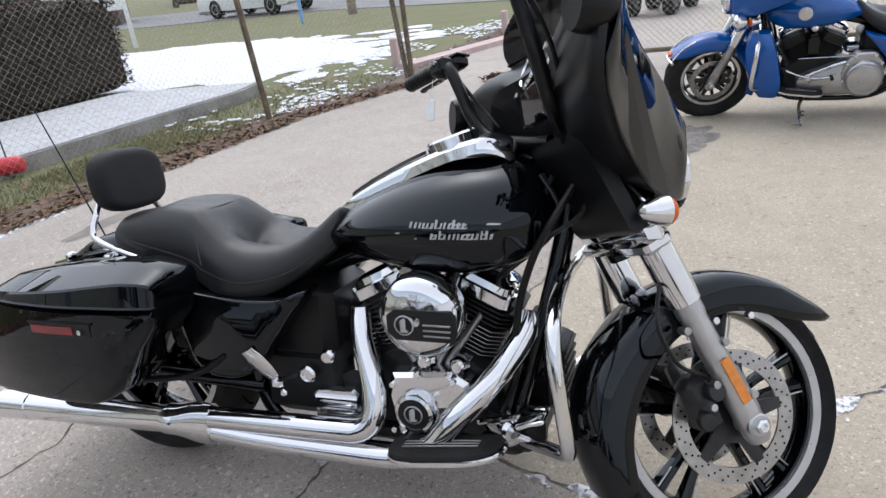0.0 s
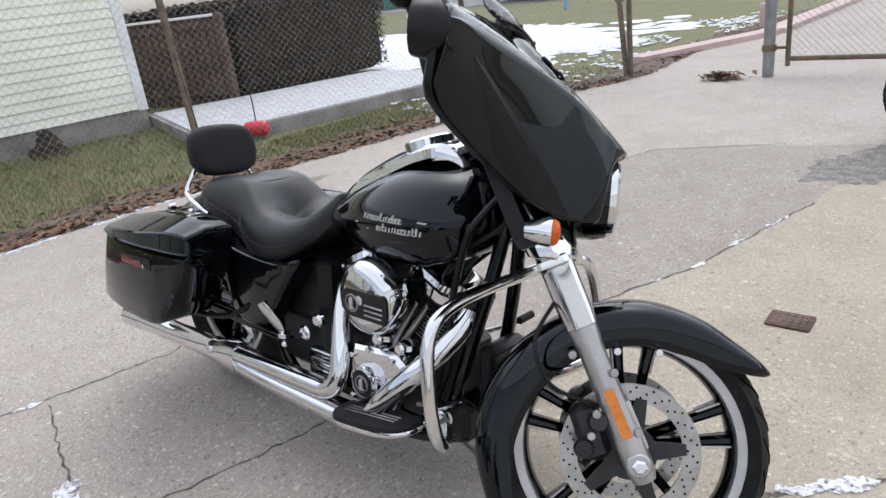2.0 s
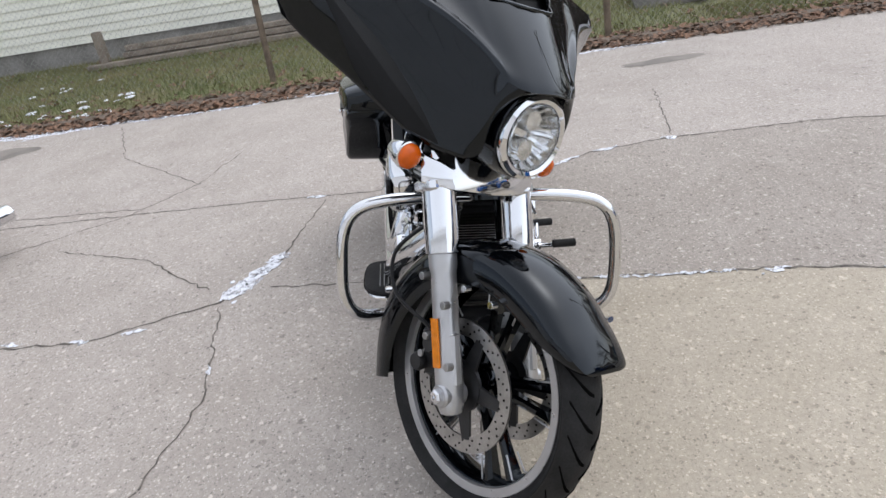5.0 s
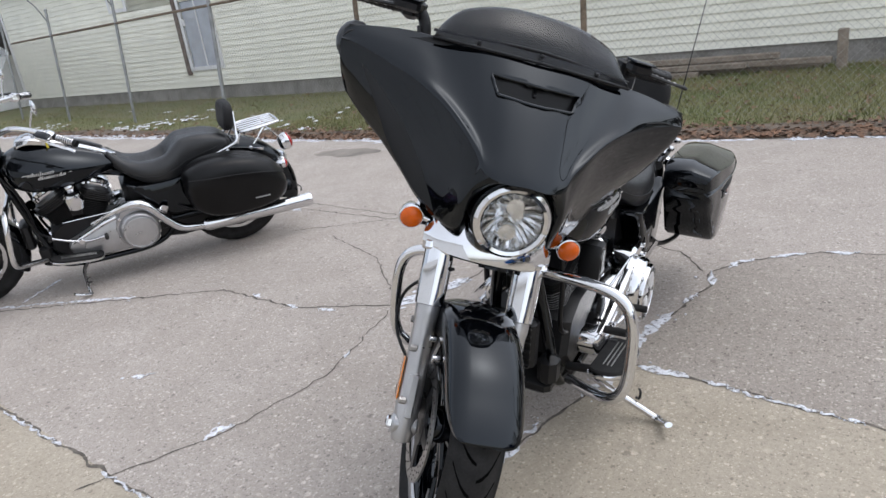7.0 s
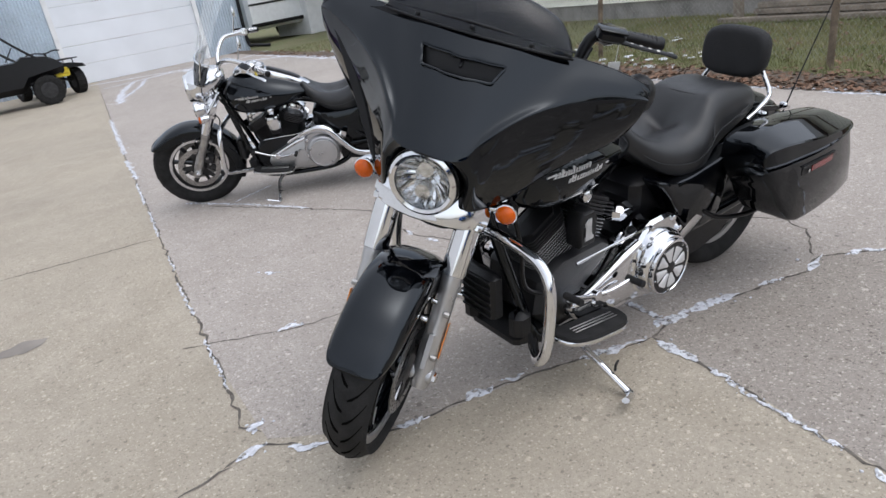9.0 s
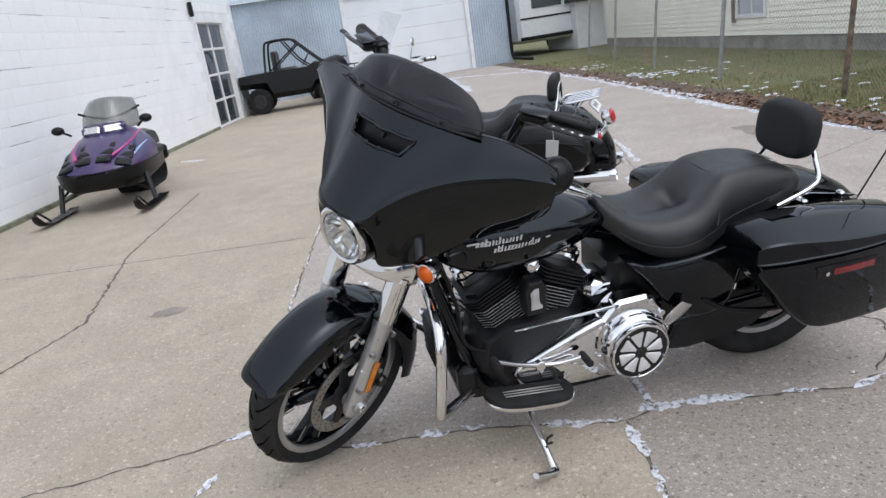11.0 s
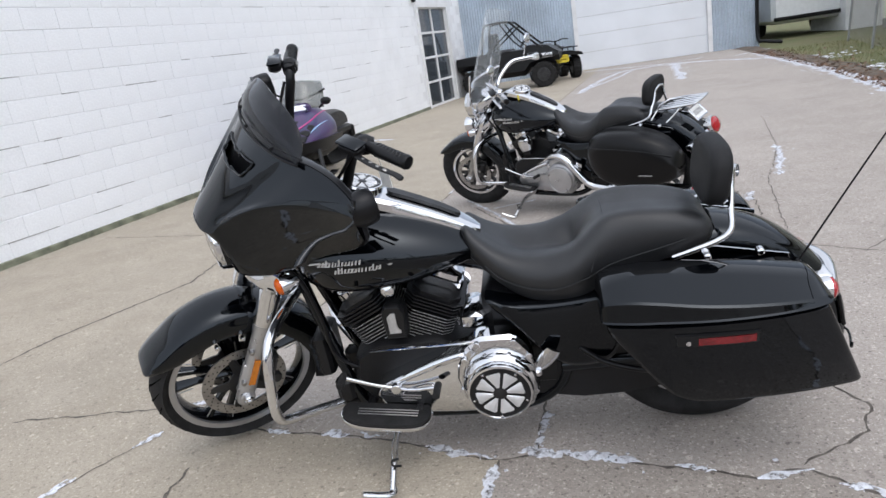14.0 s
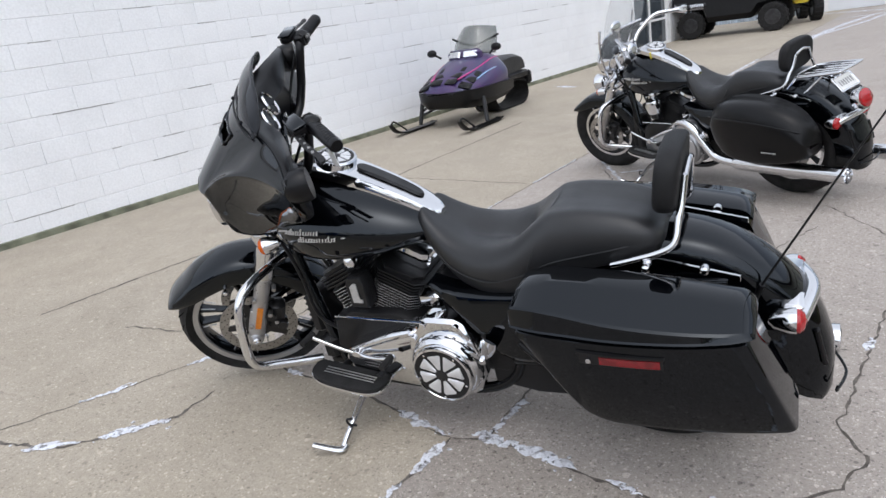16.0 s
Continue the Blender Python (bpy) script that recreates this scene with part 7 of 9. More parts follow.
streak(0.1, (-0.2, -18.8), (-2.4, -17.2), (-3.6, -15.6), (-4.3, -14.0), (-4.05, -10.8), (-3.7, -7.5), (-3.45, -5.6))
streak(0.13, (-2.6, -17.0), (-2.2, -14.0), (-2.0, -12.2))
streak(0.08, (0.0, -12.1), (-0.45, -14.2), (-1.2, -16.6))
streak(0.05, (-0.15, -12.8), (-0.9, -14.6), (-1.6, -16.9))
streak(0.07, (-1.2, -16.6), (-2.1, -16.9), (-2.9, -16.4))
streak(0.07, (-3.9, -16.5), (-5.0, -17.4))
streak(0.06, (-0.5, -16.4), (-3.4, -17.6))
streak(0.03, (-2.92, -0.4), (-2.95, -1.6))
streak(0.04, (-3.0, -2.2), (-3.22, -4.2))
streak(0.05, (-3.35, -4.9), (-3.6, -6.6))
streak(0.05, (3.0, -8.6), (3.4, -8.9))
edge_rng = random.Random(21)
y_ = -16.5
while y_ < 1.4:  # thin snow left along the edge of the concrete
    ln = edge_rng.uniform(0.3, 1.3)
    streak(edge_rng.uniform(0.03, 0.05) * (2.6 if y_ < -4 else 1.0), *[(edge_x(y) + 0.07 + edge_rng.uniform(-0.03, 0.03), y) for y in np.linspace(y_, y_ + ln, 4)])
    y_ += ln + (edge_rng.uniform(0.05, 0.5) if y_ > -4 else edge_rng.uniform(-0.2, 0.1))
tagged(part("snow_streaks", SNOW_BM, STREAK), "old snow lying in the cracks", "snow", kind="stuff")


# wet dark spot, tyre stains, drain cover, leaf clump
WET = mat("wet_stain", (0.15, 0.14, 0.13), 0.75, vscale=14, color2=(0.26, 0.24, 0.22), fine=0.35, fscale=60, bump=0.4, spec=0.25)
DAMP = mat("damp_stain", (0.27, 0.24, 0.21), 0.75, var=0.2, vscale=4)
bm = nb()
patch(bm, 1.22, 3.4, 0.27, 0.5, 0.002, 0.0005, 5, -0.2, 60)
tagged(part("wet_spot", bm, WET), "dark wet broken patch in the concrete", "stain", kind="stuff")
bm = nb()
patch(bm, -2.6, -3.55, 0.18, 0.42, 0.002, 0.0004, 6)
patch(bm, -2.15, 1.7, 0.1, 0.34, 0.002, 0.0004, 7)
patch(bm, 2.45, -1.9, 0.12, 0.08, 0.002, 0.0004, 8)
tagged(part("damp_spots", bm, DAMP), "brown damp stains on the concrete", "stain", kind="stuff")
drain = thing("drain_cover", pose(1.49, 1.32, 0, 0, 0, 5), "small rusty drain cover set in the concrete", "drain cover")
bm = nb()
rbox(bm, (0, 0, 0.004), (0.15, 0.115, 0.014), 0.003)
part("plate", bm, mat("rust_brown_iron", (0.13, 0.075, 0.06), 0.8, var=0.3, vscale=30, bump=0.3), drain)
bm = nb()
for i in range(5):
    for j in range(4):
        rbox(bm, (-0.048 + i * 0.024, -0.036 + j * 0.024, 0.0115), (0.012, 0.012, 0.003), 0.001)
part("grip_studs", bm, RUSTY, drain)


def litter(name, label, material, count, place, size, seed, flat=True, kind="stuff"):
    """Many small bent leaves or blades in one object."""
    rng = random.Random(seed)
    verts, faces = [], []
    for _ in range(count):
        x, y, z = place(rng)
        s = rng.uniform(*size)
        a = rng.uniform(0, 6.28)
        if flat:
            u = V(math.cos(a), math.sin(a), rng.uniform(-0.5, 0.5)) * s
            v = V(-math.sin(a), math.cos(a), rng.uniform(-0.5, 0.5)) * s * 0.7
            k = len(verts)
            c = V(x, y, z + s * 0.35)
            verts += [c - u, c - v * 0.9 + V(0, 0, s * 0.3), c + u, c + v * 0.9 + V(0, 0, s * 0.2)]
            faces.append((k, k + 1, k + 2, k + 3))
        else:
            k = len(verts)
            w = V(math.cos(a), math.sin(a), 0) * s * 0.09
            tip = V(rng.uniform(-0.5, 0.5), rng.uniform(-0.5, 0.5), 1) * s
            b = V(x, y, z)
            verts += [b - w, b + w, b + tip * 0.6 + w * 0.6, b + tip]
            faces += [(k, k + 1, k + 2), (k, k + 2, k + 3)]
    me = bpy.data.meshes.new(name)
    me.from_pydata([tuple(v) for v in verts], [], faces)
    me.materials.append(material)
    if not kind:
        return new(name, me)
    return tagged(new(name, me), label, name.split("_")[-1], kind=kind)


def strip_place(r):
    y = r.uniform(-17, 12) if r.random() < 0.4 else r.uniform(-6, 6)
    return edge_x(y) - abs(r.gauss(0.22, 0.2)) + 0.06, y, 0.0


def lawn_place(r):
    y = r.uniform(-17, 7) if r.random() < 0.35 else r.uniform(-6, 4.5)
    x = r.uniform(house_x(y) + 0.1 if y < 2.6 else -4.0, edge_x(y) - 0.35)
    return x, y, -0.04


litter("leaf_litter", "brown dead leaves along the concrete edge", LEAF, 9500, strip_place, (0.014, 0.036), 3)
litter("lawn_leaves", "scattered dead leaves on the lawn", LEAF, 900, lawn_place, (0.02, 0.05), 4)
litter("lawn_grass", "short winter grass", GRASS, 52000, lawn_place, (0.025, 0.07), 5, flat=False)
litter("leaf_clump", "small clump of dead leaves and snow", LEAF, 160, lambda r: (r.gauss(-0.78, 0.09), r.gauss(6.05, 0.05), abs(r.gauss(0, 0.03))), (0.02, 0.05), 6)

# snow on the lawn, in ragged patches
bm = nb()
rng = random.Random(9)
for k in range(1500):
    y = rng.uniform(4.2, 13)
    x = edge_x(min(y, 12)) - 0.15 - abs(rng.gauss(0, 1.1))
    if noise.noise((x * 0.9, y * 0.9, 2.0)) + rng.uniform(-0.25, 0.25) > 0.0:
        patch(bm, x, y, rng.uniform(0.012, 0.07), rng.uniform(0.012, 0.07), -0.02, rng.uniform(0.006, 0.014), 1000 + k, rng.uniform(0, 3), 9)
for k in range(900):
    y = rng.uniform(-15, -3) if k % 3 else rng.gauss(-9.5, 1.2)
    x = edge_x(y) - abs(rng.gauss(0.1, 0.9))
    if noise.noise((x * 0.8, y * 0.8, 9.0)) + rng.uniform(-0.2, 0.2) > 0.12:
        patch(bm, x, y, rng.uniform(0.012, 0.06), rng.uniform(0.015, 0.08), -0.02, rng.uniform(0.006, 0.014), 400 + k, rng.uniform(0, 3), 9)
for k in range(130):
    patch(bm, rng.uniform(-12, -3.6), rng.uniform(7.2, 13.2), rng.uniform(0.1, 0.45), rng.uniform(0.1, 0.4), -0.035, rng.uniform(0.012, 0.024), 800 + k)
patch(bm, -6.3, 8.9, 2.3, 2.0, -0.04, 0.036, 702, 0.4, 60)
patch(bm, -9.3, 11.6, 4.6, 1.9, -0.04, 0.042, 703, -0.1, 60)
patch(bm, -7.6, 9.3, 4.3, 2.9, -0.04, 0.03, 700, 0.2, 60)
patch(bm, -10.5, 11.0, 3.6, 2.4, -0.04, 0.048, 701, -0.1)
tagged(part("lawn_snow", bm, SNOW), "thin patchy snow on the lawn", "snow", kind="stuff")

# snow-covered path slab by the hedge
bm = nb()
slab(bm, [(-7.0, 2.75), (-4.5, 2.15), (-3.95, 5.6), (-4.05, 6.25), (-6.2, 6.0), (-6.6, 4.0)], -0.06, 0.10, 2)
structure("path_slab", bm, FOUND, "raised concrete path slab", "pavement")
bm = nb()
slab(bm, [(-6.95, 2.8), (-4.53, 2.2), (-4.0, 5.6), (-4.1, 6.2), (-6.2, 5.95), (-6.6, 4.0)], 0.1, 0.118, 2, 0.01)
tagged(part("path_snow", bm, mat("dusting_of_snow", (0.50, 0.51, 0.54), 0.8, color2=(0.40, 0.40, 0.41), vscale=7, fine=0.15, fscale=80, bump=0.3, bscale=50)), "thin snow on the path slab", "snow", kind="stuff")

# ---- cream house behind the fence ----
house = tagged(thing("house", Matrix.Identity(4), "cream clapboard house on a grey foundation", "house"))
y0, y1, ZF, ZT = 2.66, -20.0, 0.23, 3.3
ex = V(house_x(y1) - house_x(y0), y1 - y0)
ex = ex / np.linalg.norm(ex)
en = V(-ex[1], ex[0]) * -1
if en[0] < 0:
    en = -en
LEN = math.dist((house_x(y0), y0), (house_x(y1), y1))


def hp(d, out, z):
    """Along the wall, out of it, up."""
    return V(house_x(y0) + ex[0] * d + en[0] * out, y0 + ex[1] * d + en[1] * out, z)


bm = nb()
for d0, d1 in ((0, LEN),):
    loft(bm, [[hp(d, o, z) for o, z in ((-0.25, -0.2), (-0.02, -0.2), (-0.02, ZF), (-0.25, ZF))] for d in (d0, d1)])
loft(bm, [[hp(0.0, o, z) for z in (-0.2, ZF)] + [hp(0.23, o, z) for z in (ZF, -0.2)] for o in (-0.25, -7)])
part("foundation", bm, FOUND, house, "grey concrete foundation")
bm = nb()
loft(bm, [[hp(d, o, z) for o, z in ((-0.3, ZF), (-0.03, ZF), (-0.03, ZT), (-0.3, ZT))] for d in (0.02, LEN)])
loft(bm, [[hp(0.02, o, z) for z in (ZF, ZT)] + [hp(0.3, o, z) for z in (ZT, ZF)] for o in (-0.3, -7)])
part("wall", bm, SIDING, house, "cream siding wall")
WIN = [(LEN * (2.66 + 10.88) / 22.66, LEN * (2.66 + 11.86) / 22.66, 0.66, 2.55), (LEN * (2.66 + 13.88) / 22.66, LEN * (2.66 + 14.45) / 22.66, 2.12, 2.68)]
EXPO = 0.112
k = 0
while ZF + k * EXPO < ZT - 0.02:
    z = ZF + k * EXPO
    spans = [(0.03, LEN)]
    for a, b, lo, hi in WIN:
        if lo - EXPO < z < hi:
            spans = [s for p, q in spans for s in ((p, a), (b, q))]
    bm = nb()
    for a, b in spans:
        loft(bm, [[hp(d, o, zz) for o, zz in ((-0.028, z), (0.014, z), (0.012, z + 0.006), (-0.004, z + EXPO + 0.004), (-0.028, z + EXPO + 0.004))] for d in (a, b)])
    part("clapboard", bm, SIDING, house)
    bm = nb()
    loft(bm, [[hp(d, o, zz) for o, zz in ((0.03 - dd, z), (0.03 - dd, z + EXPO))] + [hp(d2, o, zz) for o, zz in ((0.03 - dd, z + EXPO), (0.03 - dd, z))] for d, d2, dd in ((0.005, 0.03, 0.03), (0.005, 0.03, 7))])
    part("end_clapboard", bm, SIDING, house)
    k += 1
bm = nb()
loft(bm, [[hp(d, o, z) for d, o in ((-0.02, -0.1), (-0.02, 0.02), (0.1, 0.02), (0.1, -0.1))] for z in (ZF - 0.02, ZT)])
loft(bm, [[hp(d, o, z) for d, o in ((LEN - 0.1, -0.1), (LEN - 0.1, 0.02), (LEN + 0.02, 0.02), (LEN + 0.02, -0.1))] for z in (ZF - 0.02, ZT)])
part("corner_trim", bm, WHITEPAINT, house, "cream corner trim")
bm = nb()
loft(bm, [[hp(d, o, z) for o, z in ((0.45, ZT - 0.05), (0.45, ZT + 0.12), (-3.5, ZT + 1.7), (-7.4, ZT + 0.12), (-7.4, ZT - 0.05))] for d in (-0.4, LEN + 0.4)])
part("roof", bm, ROOF, house, "brown shingle roof")
bm = nb()
loft(bm, [[hp(d, o, z) for o, z in ((0.46, ZT - 0.06), (0.5, ZT - 0.06), (0.5, ZT + 0.13), (0.46, ZT + 0.13))] for d in (-0.4, LEN + 0.4)])
part("gutter", bm, WHITEPAINT, house, "white gutter board")
for a, b, lo, hi in WIN:
    bm = nb()
    for p, q, r, s in ((a - 0.09, a, lo - 0.08, hi + 0.08), (b, b + 0.09, lo - 0.08, hi + 0.08), (a, b, lo - 0.08, lo), (a, b, hi, hi + 0.08)):
        loft(bm, [[hp(d, o, z) for o, z in ((-0.05, r), (0.035, r), (0.035, s), (-0.05, s))] for d in (p, q)])
    win = part("window", bm, WHITEPAINT, house, "white framed window")
    bm = nb()
    loft(bm, [[hp(d, o, z) for o, z in ((-0.03, lo), (-0.015, lo), (-0.015, hi), (-0.03, hi))] for d in (a, b)])
    part("pane", bm, mat("curtained_pane", (0.42, 0.45, 0.5), 0.12, coat=0.4, var=0.1, vscale=3), win)
    bm = nb()
    m_ = (a + b) / 2
    loft(bm, [[hp(d, o, z) for o, z in ((-0.03, lo), (0.0, lo), (0.0, hi), (-0.03, hi))] for d in (m_ - 0.018, m_ + 0.018)])
    part("sash_bar", bm, WHITEPAINT, win)
bm = nb()
loft(bm, [[hp(d, o, z) for o, z in ((0.0, 0.5), (0.05, 0.5), (0.05, 2.7), (0.0, 2.7))] for d in (WIN[0][1] + 0.1, WIN[0][1] + 0.22)])
part("shutter", bm, mat("brown_shutter", (0.16, 0.12, 0.1), 0.7, var=0.15), house, "narrow brown shutter")
bm = nb()
for d in (9.2, 14.6):
    rbox(bm, hp(d, 0.0, 1.6), (0.05, 0.16, 0.16), 0.02)
part("wall_vent", bm, WHITEPAINT, house)

# timber and posts lying along the house
for k, (d, o, z, ln, w) in enumerate(((4.2, 0.5, 0.13, 4.2, 0.09), (4.8, 0.62, 0.13, 3.6, 0.09), (4.6, 0.56, 0.21, 3.9, 0.09), (5.3, 0.72, 0.05, 3.5, 0.1), (4.4, 0.45, 0.05, 4.4, 0.1))):
    bm = nb()
    c = hp(d, o, z)
    rbox(bm, (0, 0, 0), (ln, w, 0.07), 0.008)
    t = part("timber", bm, WOOD)
    t.matrix_world = Matrix.Translation(c - V(0, 0, 0.05)) @ Matrix.Rotation(math.atan2(ex[1], ex[0]) + 0.02 * k, 4, "Z")
    tagged(t, "weathered timber lying beside the house", "timber", "timbers beside the house")
for d, o in ((2.0, 0.5), (6.9, 0.6)):
    bm = nb()
    rbox(bm, (0, 0, 0.2), (0.11, 0.11, 0.5), 0.01)
    t = part("timber_post", bm, WOOD)
    t.matrix_world = Matrix.Translation(hp(d, o, -0.04))
    tagged(t, "short weathered timber post", "post", "timber posts")
bm = nb()
for k in range(5):
    patch(bm, *hp(1.3, 0.35, 0)[:2], 0.3 - 0.05 * k, 0.22 - 0.035 * k, -0.04 + 0.06 * k, 0.07, 50 + k, 0.4)
tagged(part("brush_pile", bm, HEDGE), "dark brush pile beside the house", "brush pile", kind="stuff")

# ---- chain-link fence ----
POSTS = [6.2, 4.48, 1.57, -1.48, -4.53, -7.58, -10.6, -13.7, -16.7]
LEANX = -0.085
fence = thing("chain_link_fence", Matrix.Identity(4), "leaning galvanised chain-link fence with round posts", "fence")


def fence_pt(y, z):
    return V(fence_x(y) + LEANX * z * min(1.0, (6.2 - y) / 1.5 + 0.15), y + 0.015 * z, z)


for y in POSTS:
    h = 1.74 if y > -6 else 2.2
    bm = nb()
    tube(bm, [fence_pt(y, -0.05), fence_pt(y, h * 0.5), fence_pt(y, h)], 0.03 if y > -9 else 0.026, 12, 2)
    ball(bm, fence_pt(y, h), 0.034, seg=10, rows=6)
    post = part("post", bm, RUSTY if y > -6 else GALV, fence, "round fence post")
    if y < -6:
        bm = nb()
        tube(bm, [fence_pt(y, h - 0.25), fence_pt(y, h - 0.05) + V(0.18, 0, 0.12), fence_pt(y, h) + V(0.32, 0, 0.22)], 0.012, 8, 3)
        part("barb_arm", bm, GALV, post)
bm = nb()
tube(bm, [fence_pt(y, 1.7) for y in np.arange(6.2, -17, -0.8)], 0.021, 10, 2)
part("top_rail", bm, RUSTY, fence, "long top rail")
for ya, yb in zip(POSTS, POSTS[1:]):
    L_ = ya - yb
    verts, faces = [], []
    pitch, H = 0.062, 1.66

    def wire(pa, pb, r=0.0011):
        k = len(verts)
        a, b = frame_of(pb - pa)
        for p in (pa, pb):
            verts.extend([p + a * r, p + (b * 0.87 - a * 0.5) * r, p - (b * 0.87 + a * 0.5) * r])
        faces.extend([(k, k + 1, k + 4, k + 3), (k + 1, k + 2, k + 5, k + 4), (k + 2, k, k + 3, k + 5)])
    n = int((L_ + H) / pitch)
    for i in range(n + 1):
        u = i * pitch
        for sgn in (1, -1):
            u0, z0, u1, z1 = (u, 0.03, u - H, 0.03 + H)
            if u1 < 0:
                z1, u1 = z1 + u1, 0.0
            if u0 > L_:
                z0, u0 = z0 + (u0 - L_), L_
            if z1 <= z0:
                continue
            f = (lambda q: ya - q) if sgn > 0 else (lambda q: yb + q)
            steps = 3
            for s_ in range(steps):
                a = (u0 + (u1 - u0) * s_ / steps, z0 + (z1 - z0) * s_ / steps)
                b = (u0 + (u1 - u0) * (s_ + 1) / steps, z0 + (z1 - z0) * (s_ + 1) / steps)
                wire(fence_pt(f(a[0]), a[1]), fence_pt(f(b[0]), b[1]))
    me = bpy.data.meshes.new("mesh_panel")
    me.from_pydata([tuple(v) for v in verts], [], faces)
    me.materials.append(WIRE)
    ob = tagged(new("mesh_panel", me), "diamond wire mesh", kind="stuff")
    ob.parent = fence

# gate standing across the drive
gate = thing("gate_post", pose(-0.39, 6.23, 0), "grey square gate post with hinges", "post")
bm = nb()
rod(bm, (0, 0, -0.05), (0, 0, 1.95), 0.055, seg=16)
part("post", bm, GALV, gate)
bm = nb()
for z in (0.28, 1.2):
    lathe(bm, [(0.066, -0.03), (0.07, 0), (0.066, 0.03)], (0, 0, z), (0, 0, 1), 16)
    rod(bm, (0.05, 0, z), (0.17, 0.02, z), 0.014)
part("hinge", bm, RUSTY, gate)
leaf = thing("gate", pose(-0.22, 6.26, 0), "rusty pipe gate with chain-link mesh", "gate")
for name, p, q in (("stile", (0, 0, 0.1), (0, 0, 1.3)), ("stile", (3.4, 0.25, 0.1), (3.4, 0.25, 1.3)), ("rail", (0, 0, 0.17), (3.4, 0.25, 0.17)), ("rail", (0, 0, 1.22), (3.4, 0.25, 1.22))):
    part(name, rod(nb(), p, q, 0.024, seg=12), RUSTY, leaf, "rusty gate tube")
verts, faces = [], []
for i in range(int(4.4 / 0.062)):
    u = i * 0.062
    for sgn in (1, -1):
        u0, z0, u1, z1 = u, 0.19, u - 1.02, 1.21
        if u1 < 0:
            z1, u1 = z1 + u1, 0
        if u0 > 3.4:
            z0, u0 = z0 + u0 - 3.4, 3.4
        if z1 <= z0:
            continue
        g = (lambda q: q) if sgn > 0 else (lambda q: 3.4 - q)
        pa, pb = V(g(u0), g(u0) * 0.0735, z0), V(g(u1), g(u1) * 0.0735, z1)
        k = len(verts)
        for p in (pa, pb):
            verts += [p + V(0.0017, 0, 0.0017), p + V(-0.0017, 0.0017, 0), p + V(0, -0.0017, -0.0017)]
        faces += [(k, k + 1, k + 4, k + 3), (k + 1, k + 2, k + 5, k + 4), (k + 2, k, k + 3, k + 5)]
me = bpy.data.meshes.new("gate_mesh")
me.from_pydata([tuple(v) for v in verts], [], faces)
me.materials.append(WIRE)
tagged(new("gate_mesh", me), kind="stuff").parent = leaf
bm = nb()
rod(bm, (-1.95, 6.2, -0.05), (-2.1, 6.2, 1.75), 0.03, seg=12)
tagged(part("end_post", bm, RUSTY), "rusty round fence end post", "post")

# ---- hedge, board fence, canister ----
hedge = thing("hedge", pose(-7.6, 5.6, 0, 0, 0, 4), "clipped dark leafless hedge", "hedge")
bm = nb()
rbox(bm, (-0.9, 0, 0.68), (3.0, 3.0, 1.3), 0.12)
part("core", bm, HEDGE, hedge)
rr = random.Random(21)


def hedge_place(r):
    f = r.random()
    if f < 0.45:
        return -2.4 + 3.0 * r.random(), -1.5 + r.gauss(0, 0.03), 0.05 + 1.3 * r.random()
    if f < 0.8:
        return 0.6 + r.gauss(0, 0.03), r.uniform(-1.5, 1.5), 0.05 + 1.3 * r.random()
    return -2.4 + 3.0 * r.random(), r.uniform(-1.5, 1.5), 1.33 + r.gauss(0, 0.03)


tw = litter("hedge_twigs", "fine dark twigs", HEDGE, 16000, hedge_place, (0.015, 0.05), 22, kind="")
tw.parent = hedge
boards = thing("board_fence", pose(-6.7, 3.9, 0, 0, 0, 195), "dark brown lattice board fence with a pale cap", "fence")
for k in range(14):
    bm = nb()
    rbox(bm, (0.07 + k * 0.14, 0, 0.6), (0.105, 0.02, 1.2), 0.004)
    part("board", bm, BROWNWOOD, boards)
for z in (0.2, 1.1):
    bm = nb()
    rbox(bm, (1.0, 0.03, z), (2.0, 0.04, 0.09), 0.006)
    part("rail", bm, BROWNWOOD, boards)
bm = nb()
rbox(bm, (1.0, 0, 1.22), (2.05, 0.09, 0.035), 0.006)
part("cap", bm, WHITEPAINT, boards, "pale cap board")
bm = nb()
rbox(bm, (0, 0, 0.62), (0.1, 0.1, 1.26), 0.01)
part("corner_post", bm, BROWNWOOD, boards)
can = thing("red_canister", pose(-4.35, 2.75, 0.02, 0, 0, 30), "small red plastic canister on the grass", "canister")
bm = nb()
lathe(bm, [(0.02, -0.13), (0.07, -0.12), (0.08, -0.05), (0.08, 0.08), (0.06, 0.12), (0.02, 0.13)], (0, 0, 0.05), (1, 0, 0), 18)
part("body", bm, REDPLASTIC, can)
part("wand", tube(nb(), [(0, 0, 0.1), (-0.05, 0.1, 0.35), (-0.12, 0.2, 0.6)], 0.007, 8, 3), PLASTIC, can, "dark wand")

# ---- white block building ----
bl = thing("block_building", Matrix.Identity(4), "white painted concrete block building", "building")
WA, WB = V(6.55, 3.6), V(2.66, -16.35)
wx = (WB - WA) / np.linalg.norm(WB - WA)
wn_ = V(wx[1], -wx[0])
if wn_[0] > 0:
    wn_ = -wn_
WLEN, WH = float(np.linalg.norm(WB - WA)), 2.9


def wp(d, out, z):
    return V(*(WA + wx * d + wn_ * out), z)


